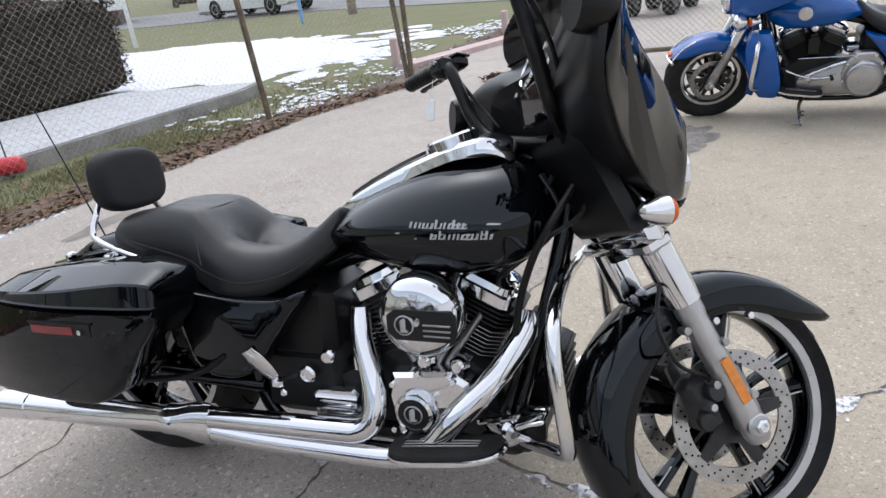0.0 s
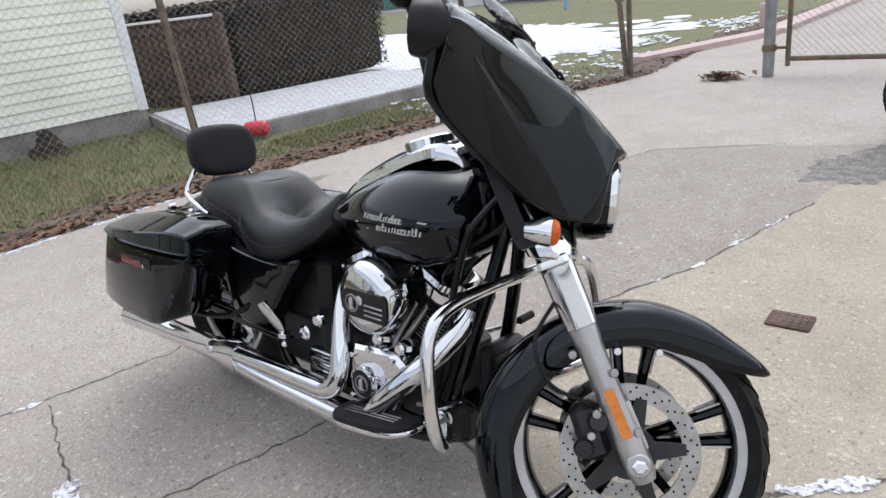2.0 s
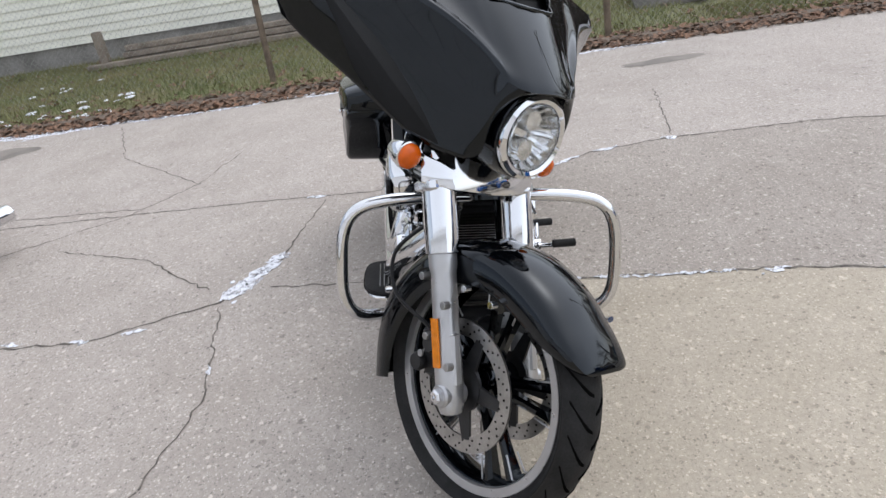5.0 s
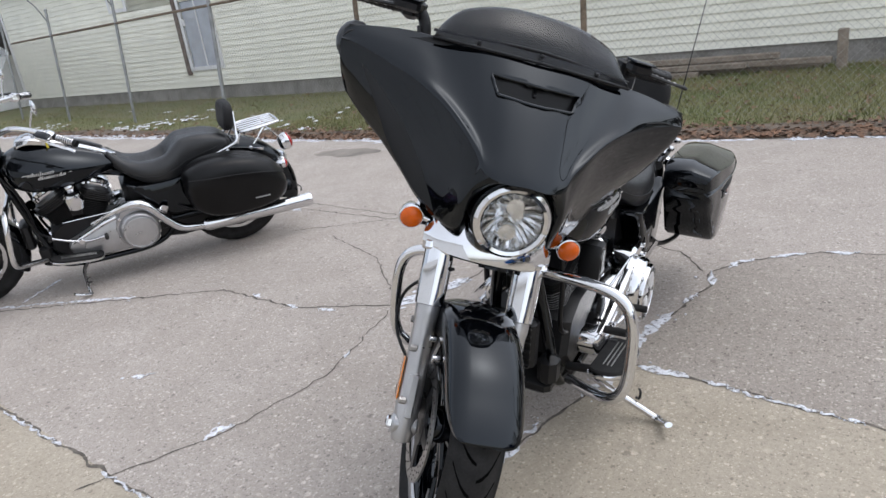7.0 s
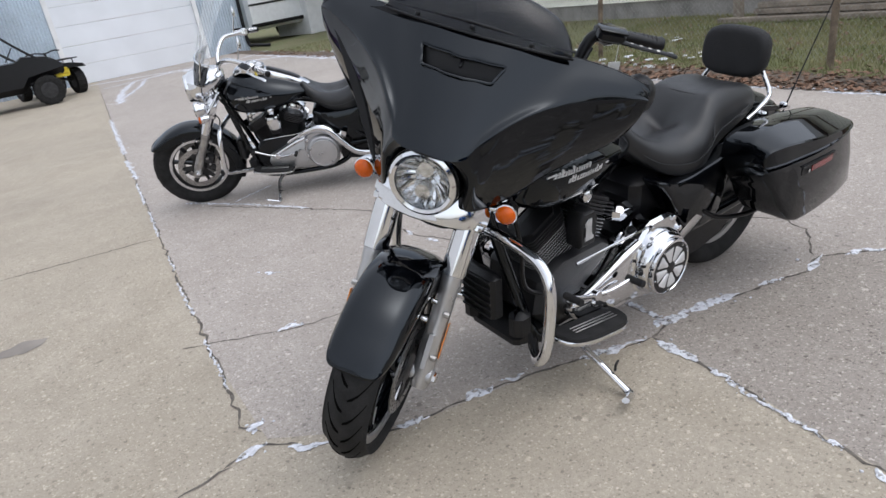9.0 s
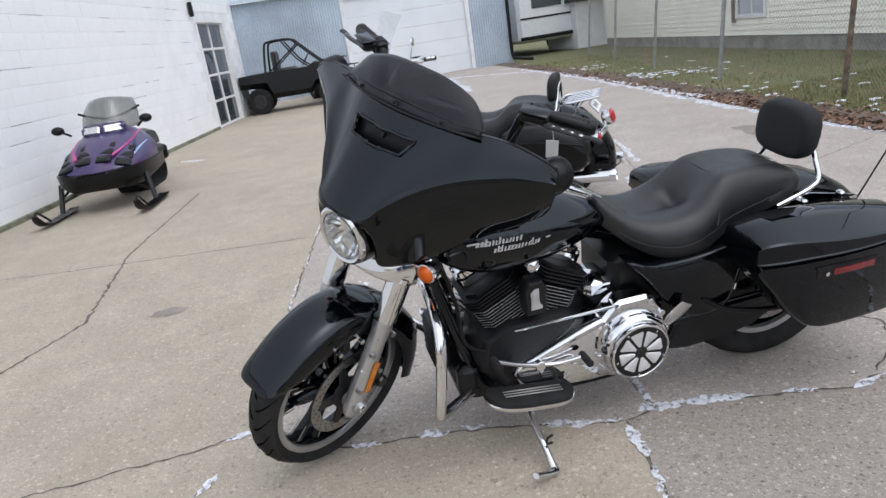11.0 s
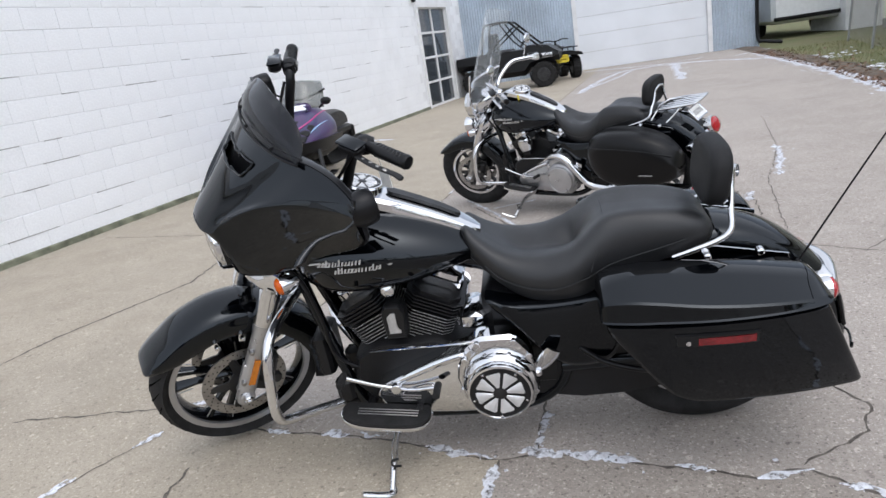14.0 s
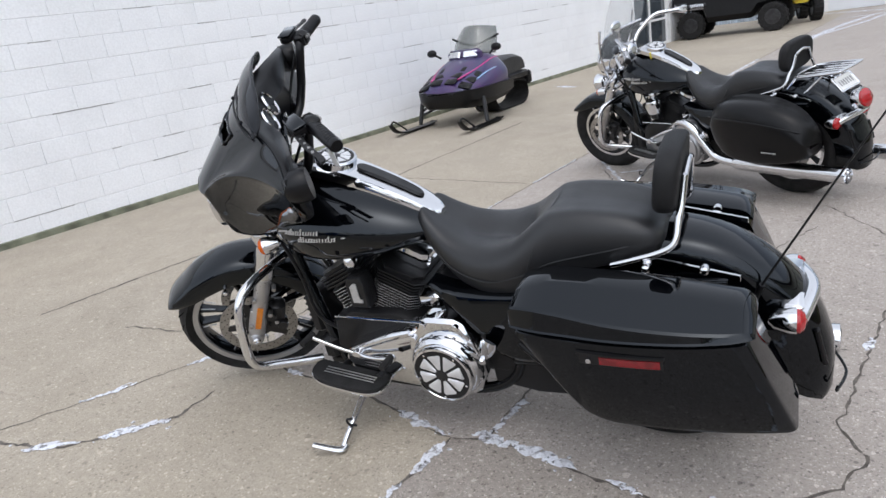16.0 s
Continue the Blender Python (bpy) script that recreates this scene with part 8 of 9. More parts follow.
D0 = float(np.dot(V(3.24, -13.4) - WA, wx))
D1 = float(np.dot(V(2.85, -15.4) - WA, wx))
DH = 2.28
bm = nb()
for a, b, lo, hi in ((0, D0, -0.1, WH), (D0, D1, DH, WH), (D1, WLEN, -0.1, WH)):
    loft(bm, [[wp(d, o, z) for o, z in ((-0.25, lo), (-0.006, lo), (-0.006, hi), (-0.25, hi))] for d in (a, b)])
loft(bm, [[wp(d, o, z) for d, o in ((WLEN - 0.25, -0.25), (WLEN, -0.25), (WLEN, -8), (WLEN - 0.25, -8))] for z in (-0.1, WH)])
part("wall", bm, MORTAR, bl, "white painted wall")
bm = nb()
loft(bm, [[wp(d, o, z) for o, z in ((0.06, WH), (0.06, WH + 0.12), (-8.2, WH + 0.3), (-8.2, WH))] for d in (-0.1, WLEN + 0.1)])
part("roof", bm, WHITEPAINT, bl, "flat roof edge")
bm = nb()
loft(bm, [[wp(d, o, z) for o, z in ((-0.006, -0.05), (0.03, -0.05), (0.022, 0.05), (-0.006, 0.06))] for d in (0, D0)])
part("footing", bm, mat("mossy_footing", (0.23, 0.24, 0.17), 0.95, var=0.3, vscale=6, bump=0.4), bl, "grimy footing strip")
BW, BH = 0.4, 0.2
bm = nb()
rng = random.Random(77)
for k in range(95):  # ragged open joints between the courses
    d, row = rng.uniform(0.2, D0 - 0.5), rng.randrange(1, 14)
    z, ln = row * BH, rng.uniform(0.08, 0.55)
    pts = np.linspace(d, min(d + ln, D0 - 0.05), max(3, int(ln / 0.06)))
    loft(bm, [[wp(x, o, z + g * rng.uniform(0.25, 1.0) * 0.005) for o, g in ((0.0, -1), (0.0032, -1), (0.0032, 1), (0.0, 1))] for x in pts])
tagged(part("open_jointing", bm, mat("open_joint", (0.46, 0.45, 0.45), 0.95, var=0.2, vscale=10), bl), kind="stuff")


def block_mesh(w):
    b = nb()
    h, t = BH / 2 - 0.002, 0.0006
    a = w / 2 - 0.0006
    rings = [[V(x, o, z) for x, z in ((-a - g, -h - g), (a + g, -h - g), (a + g, h + g), (-a - g, h + g))] for o, g in ((-0.02, 0), (t - 0.003, 0), (t, -0.004))]
    loft(b, rings)
    bmesh.ops.recalc_face_normals(b, faces=b.faces)
    me = bpy.data.meshes.new("block")
    b.to_mesh(me)
    b.free()
    me.materials.append(WHITEBLOCK)
    return me


turn_w = Matrix.Rotation(math.atan2(wx[1], wx[0]), 4, "Z")
if (turn_w @ Vector((0, 1, 0))).xy.dot(Vector(wn_)) < 0:
    turn_w = Matrix.Rotation(math.atan2(wx[1], wx[0]) + math.pi, 4, "Z")
near_mesh = block_mesh(BW)
verts, faces = [], []
rng = random.Random(31)
for row in range(14):
    z = 0.1 + row * BH
    off = 0.2 * (row % 2)
    k = 0
    while True:
        d = off + 0.2 + k * BW
        k += 1
        if d + 0.2 > WLEN:
            break
        if d + 0.2 > D0 - 0.05 and d - 0.2 < D1 + 0.05 and z < DH + 0.1:
            continue
        m4 = Matrix.Translation(wp(d, rng.uniform(-0.0015, 0.001), z)) @ turn_w
        if 7.2 < d < 14.6:
            ob = new("block", near_mesh)
            ob.matrix_world = m4
            ob.parent = bl
        else:
            i0 = len(verts)
            verts += [m4 @ v.co for v in near_mesh.vertices]
            faces += [tuple(i0 + q for q in p.vertices) for p in near_mesh.polygons]
me = bpy.data.meshes.new("blocks")
me.from_pydata([tuple(v) for v in verts], [], faces)
me.materials.append(WHITEBLOCK)
tagged(new("blockwork", me), "white painted blocks", kind="stuff").parent = bl
dw = part("door_frame", loft(loft(loft(nb(), [[wp(d, o, z) for o, z in ((-0.12, 0.0), (0.02, 0.0), (0.02, DH), (-0.12, DH))] for d in (D0 - 0.01, D0 + 0.1)]), [[wp(d, o, z) for o, z in ((-0.12, 0.0), (0.02, 0.0), (0.02, DH), (-0.12, DH))] for d in (D1 - 0.1, D1 + 0.01)]),
                                  [[wp(d, o, z) for o, z in ((-0.12, DH - 0.1), (0.02, DH - 0.1), (0.02, DH), (-0.12, DH))] for d in (D0 + 0.1, D1 - 0.1)]), WHITEPAINT, bl, "white frame of the glazed door")
nd, nz = 2, 4
for i in range(nd):
    for j in range(nz):
        a = D0 + 0.1 + (D1 - D0 - 0.2) * i / nd
        b = D0 + 0.1 + (D1 - D0 - 0.2) * (i + 1) / nd
        lo, hi = 0.02 + (DH - 0.12) * j / nz, 0.02 + (DH - 0.12) * (j + 1) / nz
        bm = nb()
        loft(bm, [[wp(d, o, z) for o, z in ((-0.09, lo), (-0.07, lo), (-0.07, hi), (-0.09, hi))] for d in (a, b)])
        part("pane", bm, GLASS, dw)
bm = nb()
for i in range(nd + 1):
    d = D0 + 0.1 + (D1 - D0 - 0.2) * i / nd
    loft(bm, [[wp(d + e, o, z) for e, o in ((-0.025, -0.1), (-0.025, -0.04), (0.025, -0.04), (0.025, -0.1))] for z in (0.0, DH - 0.1)])
for j in range(nz + 1):
    z = 0.02 + (DH - 0.12) * j / nz
    loft(bm, [[wp(d, o, z + e) for o, e in ((-0.1, -0.025), (-0.045, -0.025), (-0.045, 0.025), (-0.1, 0.025))] for d in (D0 + 0.1, D1 - 0.1)])
part("glazing_bars", bm, WHITEPAINT, dw, "white glazing bars")
bm = nb()
rbox(bm, wp(D0 - 0.16, 0.05, 2.42), (0.08, 0.1, 0.28), 0.01)
part("wall_lamp", bm, PLASTIC, bl, "small dark wall lamp")

# ---- tin garage ----
gar = thing("tin_garage", Matrix.Identity(4), "blue-grey ribbed tin garage with a white overhead door", "garage")
GY, GX0, GX1, GH = -19.5, 6.0, -5.3, 2.82
GD0, GD1, GDH = -0.3, -3.95, 2.5


def ribbed(bm, x0, x1, z0, z1):
    n = max(2, int(abs(x1 - x0) / 0.0762))
    rows = []
    for i in range(n * 4 + 1):
        x = x0 + (x1 - x0) * i / (n * 4)
        y = GY + (0.0, 0.0, 0.022, 0.022)[i % 4]
        rows.append([V(x, y, z0), V(x, y, z1)])
    loft(bm, rows, ring_closed=False, caps=False)


for x0, x1, z0, z1 in ((GX0, GD0 + 0.1, -0.1, GH), (GD1 - 0.1, GX1, -0.1, GH), (GD0 + 0.1, GD1 - 0.1, GDH + 0.1, GH)):
    bm = nb()
    ribbed(bm, x0, x1, z0, z1)
    part("tin_sheet", bm, TIN, gar, "ribbed tin sheet", recalc=False)
bm = nb()
rbox(bm, ((GX0 + GD0) / 2, GY - 0.2, 1.4), (GX0 - GD0, 0.3, 2.6), 0.01)
rbox(bm, ((GX1 + GD1) / 2, GY - 0.2, 1.5), (GD1 - GX1, 0.3, 2.6), 0.01)
rbox(bm, (GX1 + 0.1, GY - 4.2, 1.5), (0.2, 8.0, 2.6), 0.01)
rbox(bm, ((GD0 + GD1) / 2, GY - 0.2, 2.66), (3.6, 0.3, 0.28), 0.01)
part("side_wall", bm, TIN, gar, "tin side wall")
bm = nb()
loft(bm, [[V(x, y, z) for y, z in ((GY + 0.25, GH), (GY + 0.25, GH + 0.09), (GY - 8.5, GH + 1.2), (GY - 8.5, GH + 1.1))] for x in (GX0, GX1 - 0.25)])
part("roof", bm, TIN, gar, "tin roof")
bm = nb()
for a, b, c, d in ((GD0 + 0.1, GD0 - 0.02, -0.05, GDH + 0.1), (GD1 + 0.02, GD1 - 0.1, -0.05, GDH + 0.1), (GD0, GD1, GDH, GDH + 0.1)):
    rbox(bm, ((a + b) / 2, GY + 0.02, (c + d) / 2), (abs(a - b), 0.06, d - c), 0.005)
part("door_trim", bm, WHITEPAINT, gar, "pale door trim")
for i in range(5):
    bm = nb()
    z0, z1 = GDH * i / 5, GDH * (i + 1) / 5
    rbox(bm, ((GD0 + GD1) / 2, GY - 0.05, (z0 + z1) / 2), (GD0 - GD1, 0.04, z1 - z0 - 0.006), 0.004)
    part("door_section", bm, WHITEDOOR, gar, "white door section")
bm = nb()
tube(bm, [(GX1 + 0.05, GY + 0.07, GH), (GX1 + 0.05, GY + 0.07, 1.5), (GX1 + 0.05, GY + 0.07, 0.25), (GX1 - 0.1, GY + 0.2, 0.1), (GX1 - 0.5, GY + 0.4, 0.03)], 0.05, 10, 4)
part("downpipe", bm, PLASTIC, gar, "dark downpipe")

# ---- camper and shed behind ----
rv = thing("camper", pose(-7.2, -24.6, 0, 0, 0, 4), "white camper trailer with dark windows", "camper")
bm = nb()
rbox(bm, (0, 0, 1.5), (2.4, 6.0, 2.2), 0.12)
part("body", bm, CARWHITE, rv)
for x, z, w, h in ((0.1, 1.75, 1.1, 0.5), (-0.85, 1.8, 0.35, 0.5)):
    bm = nb()
    rbox(bm, (x, 3.01, z), (w, 0.04, h), 0.03)
    part("window", bm, GLASS, rv, "dark window")
bm = nb()
rbox(bm, (0, 3.01, 1.2), (2.2, 0.03, 0.06), 0.01)
rbox(bm, (0, 3.02, 0.55), (2.3, 0.1, 0.12), 0.02)
part("trim", bm, PLASTIC, rv)
for x in (-0.9, 0.9):
    bm = nb()
    lathe(bm, [(0.2, -0.1), (0.33, -0.1), (0.35, 0), (0.33, 0.1), (0.2, 0.1)], (x, 1.0, 0.34), (1, 0, 0), 24)
    part("wheel", bm, RUBBER, rv)
shed = thing("shed", pose(-9.3, -22.6, 0, 0, 0, 5), "weathered white lean-to shed with a dark roof", "shed")
bm = nb()
rbox(bm, (0, 0, 0.75), (2.4, 2.4, 1.6), 0.02)
part("wall", bm, WHITEPAINT, shed)
bm = nb()
slab(bm, [(-1.4, 1.5), (1.4, 1.5), (1.4, 2.1), (-1.4, 2.45)], -1.4, 1.4, 1, 0.02)
part("roof", bm, mat("dark_shed_roof", (0.06, 0.055, 0.055), 0.8, var=0.2), shed, "dark roof")
bh = thing("brick_house", pose(-16, -48, 0), "distant brown brick house", "house")
bm = nb()
rbox(bm, (0, 0, 2.0), (18, 8, 4.2), 0.05)
part("wall", bm, mat("brown_brick", (0.22, 0.11, 0.08), 0.9, var=0.2, fine=0.2), bh)
bm = nb()
slab(bm, [(-4.6, 4.0), (4.6, 4.0), (0, 6.6)], -9.5, 9.5, 0, 0.02)
part("roof", bm, ROOF, bh)

# ---- snowmobile by the block wall ----
sm = thing("snowmobile", pose(3.62, -6.45, 0, 0, 0, 85) @ Matrix.Scale(0.95, 4), "purple and magenta snowmobile parked beside the white wall", "snowmobile")
rings = []
for x, w, lo, hi in ((0.92, 0.16, 0.40, 0.46), (0.86, 0.30, 0.34, 0.55), (0.72, 0.42, 0.30, 0.64), (0.45, 0.48, 0.28, 0.76), (0.15, 0.48, 0.28, 0.86), (-0.1, 0.44, 0.30, 0.86), (-0.25, 0.36, 0.32, 0.74)):
    mid_ = lo + (hi - lo) * 0.42
    rings.append([V(x, y, z) for y, z in ((-w * 0.75, lo), (-w, mid_), (-w * 0.9, mid_ + (hi - mid_) * 0.45), (-w * 0.5, hi - 0.03), (0, hi), (w * 0.5, hi - 0.03), (w * 0.9, mid_ + (hi - mid_) * 0.45), (w, mid_), (w * 0.75, lo))])
part("hood", loft(nb(), rings, around=2, along=3), PURPLE, sm, "purple and blue hood")
rings = []
for x, w, lo, hi in ((0.95, 0.14, 0.36, 0.44), (0.88, 0.33, 0.27, 0.47), (0.7, 0.46, 0.23, 0.47), (0.3, 0.5, 0.22, 0.47), (-0.2, 0.46, 0.24, 0.46)):
    rings.append([V(x, y, z) for y, z in ((-w * 0.7, lo), (-w, lo + 0.1), (-w * 1.02, hi), (w * 1.02, hi), (w, lo + 0.1), (w * 0.7, lo))])
part("belly_pan", loft(nb(), rings, along=3), PLASTIC, sm, "black belly pan")
for i in range(3):
    for s in (-1, 1):
        for j in range(2):
            bm = nb()
            rbox(bm, (0.80 - 0.13 * i, s * (0.11 + 0.2 * j), 0.585 + 0.055 * i - 0.06 * j), (0.115, 0.165, 0.034), 0.012, turn_xyz(s * -14 * j, 24, 0))
            part("hood_vent", bm, PLASTIC, sm, "black hood vent")
for s in (-1, 1):
    bm = nb()
    tube(bm, [(0.78, s * 0.2, 0.605), (0.45, s * 0.3, 0.69), (0.15, s * 0.33, 0.765), (-0.1, s * 0.3, 0.775)], 0.02, 8, 4, squash=0.5)
    part("stripe", bm, MAGENTA, sm, "magenta stripe")
    bm = nb()
    tube(bm, [(0.7, s * 0.36, 0.545), (0.45, s * 0.41, 0.625), (0.15, s * 0.42, 0.665), (-0.1, s * 0.39, 0.66)], 0.018, 8, 4, squash=0.5)
    part("stripe", bm, LTBLUE, sm, "light blue stripe")
    bm = nb()
    rbox(bm, (0.26, s * 0.12, 0.86), (0.06, 0.2, 0.11), 0.03, turn_xyz(0, -25, s * 12))
    part("headlamp", bm, REFLECTOR, sm, "clear headlamp")
bm = nb()
rbox(bm, (0.2, 0, 0.85), (0.14, 0.5, 0.15), 0.05)
part("lamp_pod", bm, PURPLE, sm)
rows = []
for y in (-0.34, -0.26, -0.13, 0, 0.13, 0.26, 0.34):
    b = 0.22 * (y / 0.34) ** 2
    rows.append([V(0.19 - b, y, 0.88 - 0.05 * abs(y) / 0.34), V(0.07 - b, y * 0.95, 1.04), V(-0.03 - b, y * 0.78, 1.21 - 0.05 * (y / 0.34) ** 2)])
w_ = part("windshield", loft(nb(), rows, ring_closed=False, caps=False, around=3, along=3), mat("grey_tinted_screen", (0.12, 0.13, 0.12), 0.08, alpha=0.6, coat=0.4, var=0.1), sm, "grey tinted windshield")
w_.modifiers.new("thickness", "SOLIDIFY").thickness = 0.005
bm = nb()
tube(bm, [(-0.12, -0.36, 1.06), (-0.08, -0.2, 1.0), (-0.05, 0, 0.96), (-0.08, 0.2, 1.0), (-0.12, 0.36, 1.06)], 0.014, 10, 4)
part("handlebar", bm, PLASTIC, sm)
for s in (-1, 1):
    bm = nb()
    rod(bm, (0.2, s * 0.38, 0.84), (0.24, s * 0.46, 0.9), 0.014)
    ball(bm, (0.24, s * 0.5, 0.92), 0.04, 0.075, 0.05)
    part("mirror", bm, PLASTIC, sm, "black mirror")
    bm = nb()
    rows = []
    for x, z, w in ((1.38, 0.16, 0.03), (1.30, 0.07, 0.055), (1.15, 0.022, 0.065), (0.8, 0.012, 0.068), (0.45, 0.015, 0.066), (0.38, 0.03, 0.05)):
        rows.append([V(x, s * 0.52 + y, z + h) for y, h in ((-w, 0.02), (-w * 0.6, 0), (w * 0.6, 0), (w, 0.02), (w * 0.6, 0.014), (-w * 0.6, 0.014))])
    loft(bm, rows, along=3)
    tube(bm, [(1.38, s * 0.52, 0.16), (1.30, s * 0.52, 0.2), (1.16, s * 0.52, 0.12), (1.05, s * 0.52, 0.05)], 0.012, 8, 4)
    ski = part("ski", bm, PLASTIC, sm, "black ski")
    bm = nb()
    rod(bm, (0.72, s * 0.52, 0.05), (0.66, s * 0.47, 0.36), 0.028)
    rod(bm, (0.70, s * 0.5, 0.16), (0.55, s * 0.2, 0.28), 0.016)
    rod(bm, (0.70, s * 0.5, 0.2), (0.4, s * 0.3, 0.4), 0.014)
    part("ski_leg", bm, DARKMETAL, ski)
bm = nb()
rings = [[V(x, y, z) for y, z in ((-0.2, lo), (-0.2, hi - 0.04), (-0.12, hi), (0.12, hi), (0.2, hi - 0.04), (0.2, lo))] for x, lo, hi in ((-0.2, 0.5, 0.72), (-0.45, 0.48, 0.72), (-0.75, 0.48, 0.74), (-1.02, 0.5, 0.70), (-1.1, 0.5, 0.6))]
part("saddle", loft(bm, rings, along=2), VINYL, sm, "black saddle")
bm = nb()
rbox(bm, (-0.55, 0, 0.42), (1.25, 0.46, 0.12), 0.03)
rbox(bm, (-1.17, 0, 0.36), (0.1, 0.5, 0.2), 0.03)
part("tunnel", bm, PLASTIC, sm)
path = [(-0.1, 0.35), (-0.22, 0.08), (-0.4, 0.02), (-0.95, 0.02), (-1.15, 0.12), (-1.12, 0.3), (-0.9, 0.36), (-0.4, 0.38)]
bm = nb()
loft(bm, [[V(x, y, z) for y, z in ((-0.19, z - 0.015), (0.19, z - 0.015), (0.19, z + 0.015), (-0.19, z + 0.015))] for x, z in spline(path, 4, True)], loop=True)
part("track", bm, RUBBER, sm, "black rubber track")


def small_wheel(parent, c, r, w, axis=(0, 1, 0), rim=GALV):
    bm = nb()
    lathe(bm, [(r * 0.55, -w * 0.4), (r * 0.8, -w * 0.5), (r * 0.95, -w * 0.45), (r, -w * 0.2), (r, w * 0.2), (r * 0.95, w * 0.45), (r * 0.8, w * 0.5), (r * 0.55, w * 0.4)], c, axis, 28)
    for i in range(18):
        a = 2 * math.pi * i / 18
        u, v = frame_of(V(*axis))
        d = math.cos(a) * u + math.sin(a) * v
        rbox(bm, V(*c) + d * r, (0.03, w * 0.8, 0.03) if abs(axis[1]) > 0.5 else (w * 0.8, 0.03, 0.03), 0.008)
    wh = part("wheel", bm, RUBBER, parent, "knobbly black tyre")
    bm = nb()
    for s in (-1, 1):
        lathe(bm, [(r * 0.54, s * w * 0.41), (r * 0.5, s * w * 0.43), (r * 0.42, s * w * 0.3), (r * 0.15, s * w * 0.35), (0.001, s * w * 0.36)], c, axis, 20)
    part("rim", bm, rim, wh)
    return wh


# ---- utility vehicle and quads ----
ut = thing("utility_vehicle", pose(1.5, -15.9, 0, 0, 0, 176), "black side-by-side utility vehicle with a roll cage", "utility vehicle")
for x in (-0.85, 0.85):
    for y in (-0.55, 0.55):
        small_wheel(ut, (x, y, 0.3), 0.3, 0.24, rim=DARKMETAL)
bm = nb()
rings = [[V(x, y, z) for y, z in ((-0.5, lo), (-0.6, lo + 0.12), (-0.58, hi), (0.58, hi), (0.6, lo + 0.12), (0.5, lo))] for x, lo, hi in ((-1.25, 0.62, 0.92), (-0.6, 0.6, 0.94), (-0.5, 0.32, 0.95), (0.4, 0.32, 0.93), (0.55, 0.5, 1.02), (1.0, 0.56, 0.96), (1.25, 0.6, 0.78))]
part("body", loft(bm, rings), PLASTIC, ut, "black body")
bm = nb()
for y in (-0.56, 0.56):
    tube(bm, [(0.95, y, 0.84), (0.6, y, 1.15), (0.25, y * 0.9, 1.5), (0.08, y * 0.8, 1.62), (-0.4, y * 0.8, 1.62), (-0.52, y * 0.86, 1.48), (-0.6, y, 0.88)], 0.026, 10, 4)
    rod(bm, (0.25, y * 0.9, 1.5), (-0.55, y, 0.9), 0.018)
    tube(bm, [(0.55, y, 0.86), (0.2, y * 0.95, 1.15), (-0.1, y * 0.85, 1.6)], 0.018, 8, 3)
for x in (0.1, -0.45):
    rod(bm, (x, -0.45, 1.62), (x, 0.45, 1.62), 0.022)
part("roll_cage", bm, PLASTIC, ut, "black roll cage")
for y in (-0.28, 0.28):
    bm = nb()
    rbox(bm, (-0.1, y, 0.92), (0.42, 0.44, 0.12), 0.04)
    rbox(bm, (-0.35, y, 1.15), (0.12, 0.42, 0.5), 0.04)
    part("seat", bm, VINYL, ut)
bm = nb()
lathe(bm, [(0.17, -0.012), (0.185, 0), (0.17, 0.012), (0.155, 0)], (0.35, 0.28, 1.1), (-0.8, 0, 0.6), 20, closed=True)
part("steering_wheel", bm, PLASTIC, ut)
bm = nb()
rbox(bm, (1.2, 0, 0.66), (0.06, 0.7, 0.2), 0.02)
part("grille", bm, DARKMETAL, ut)


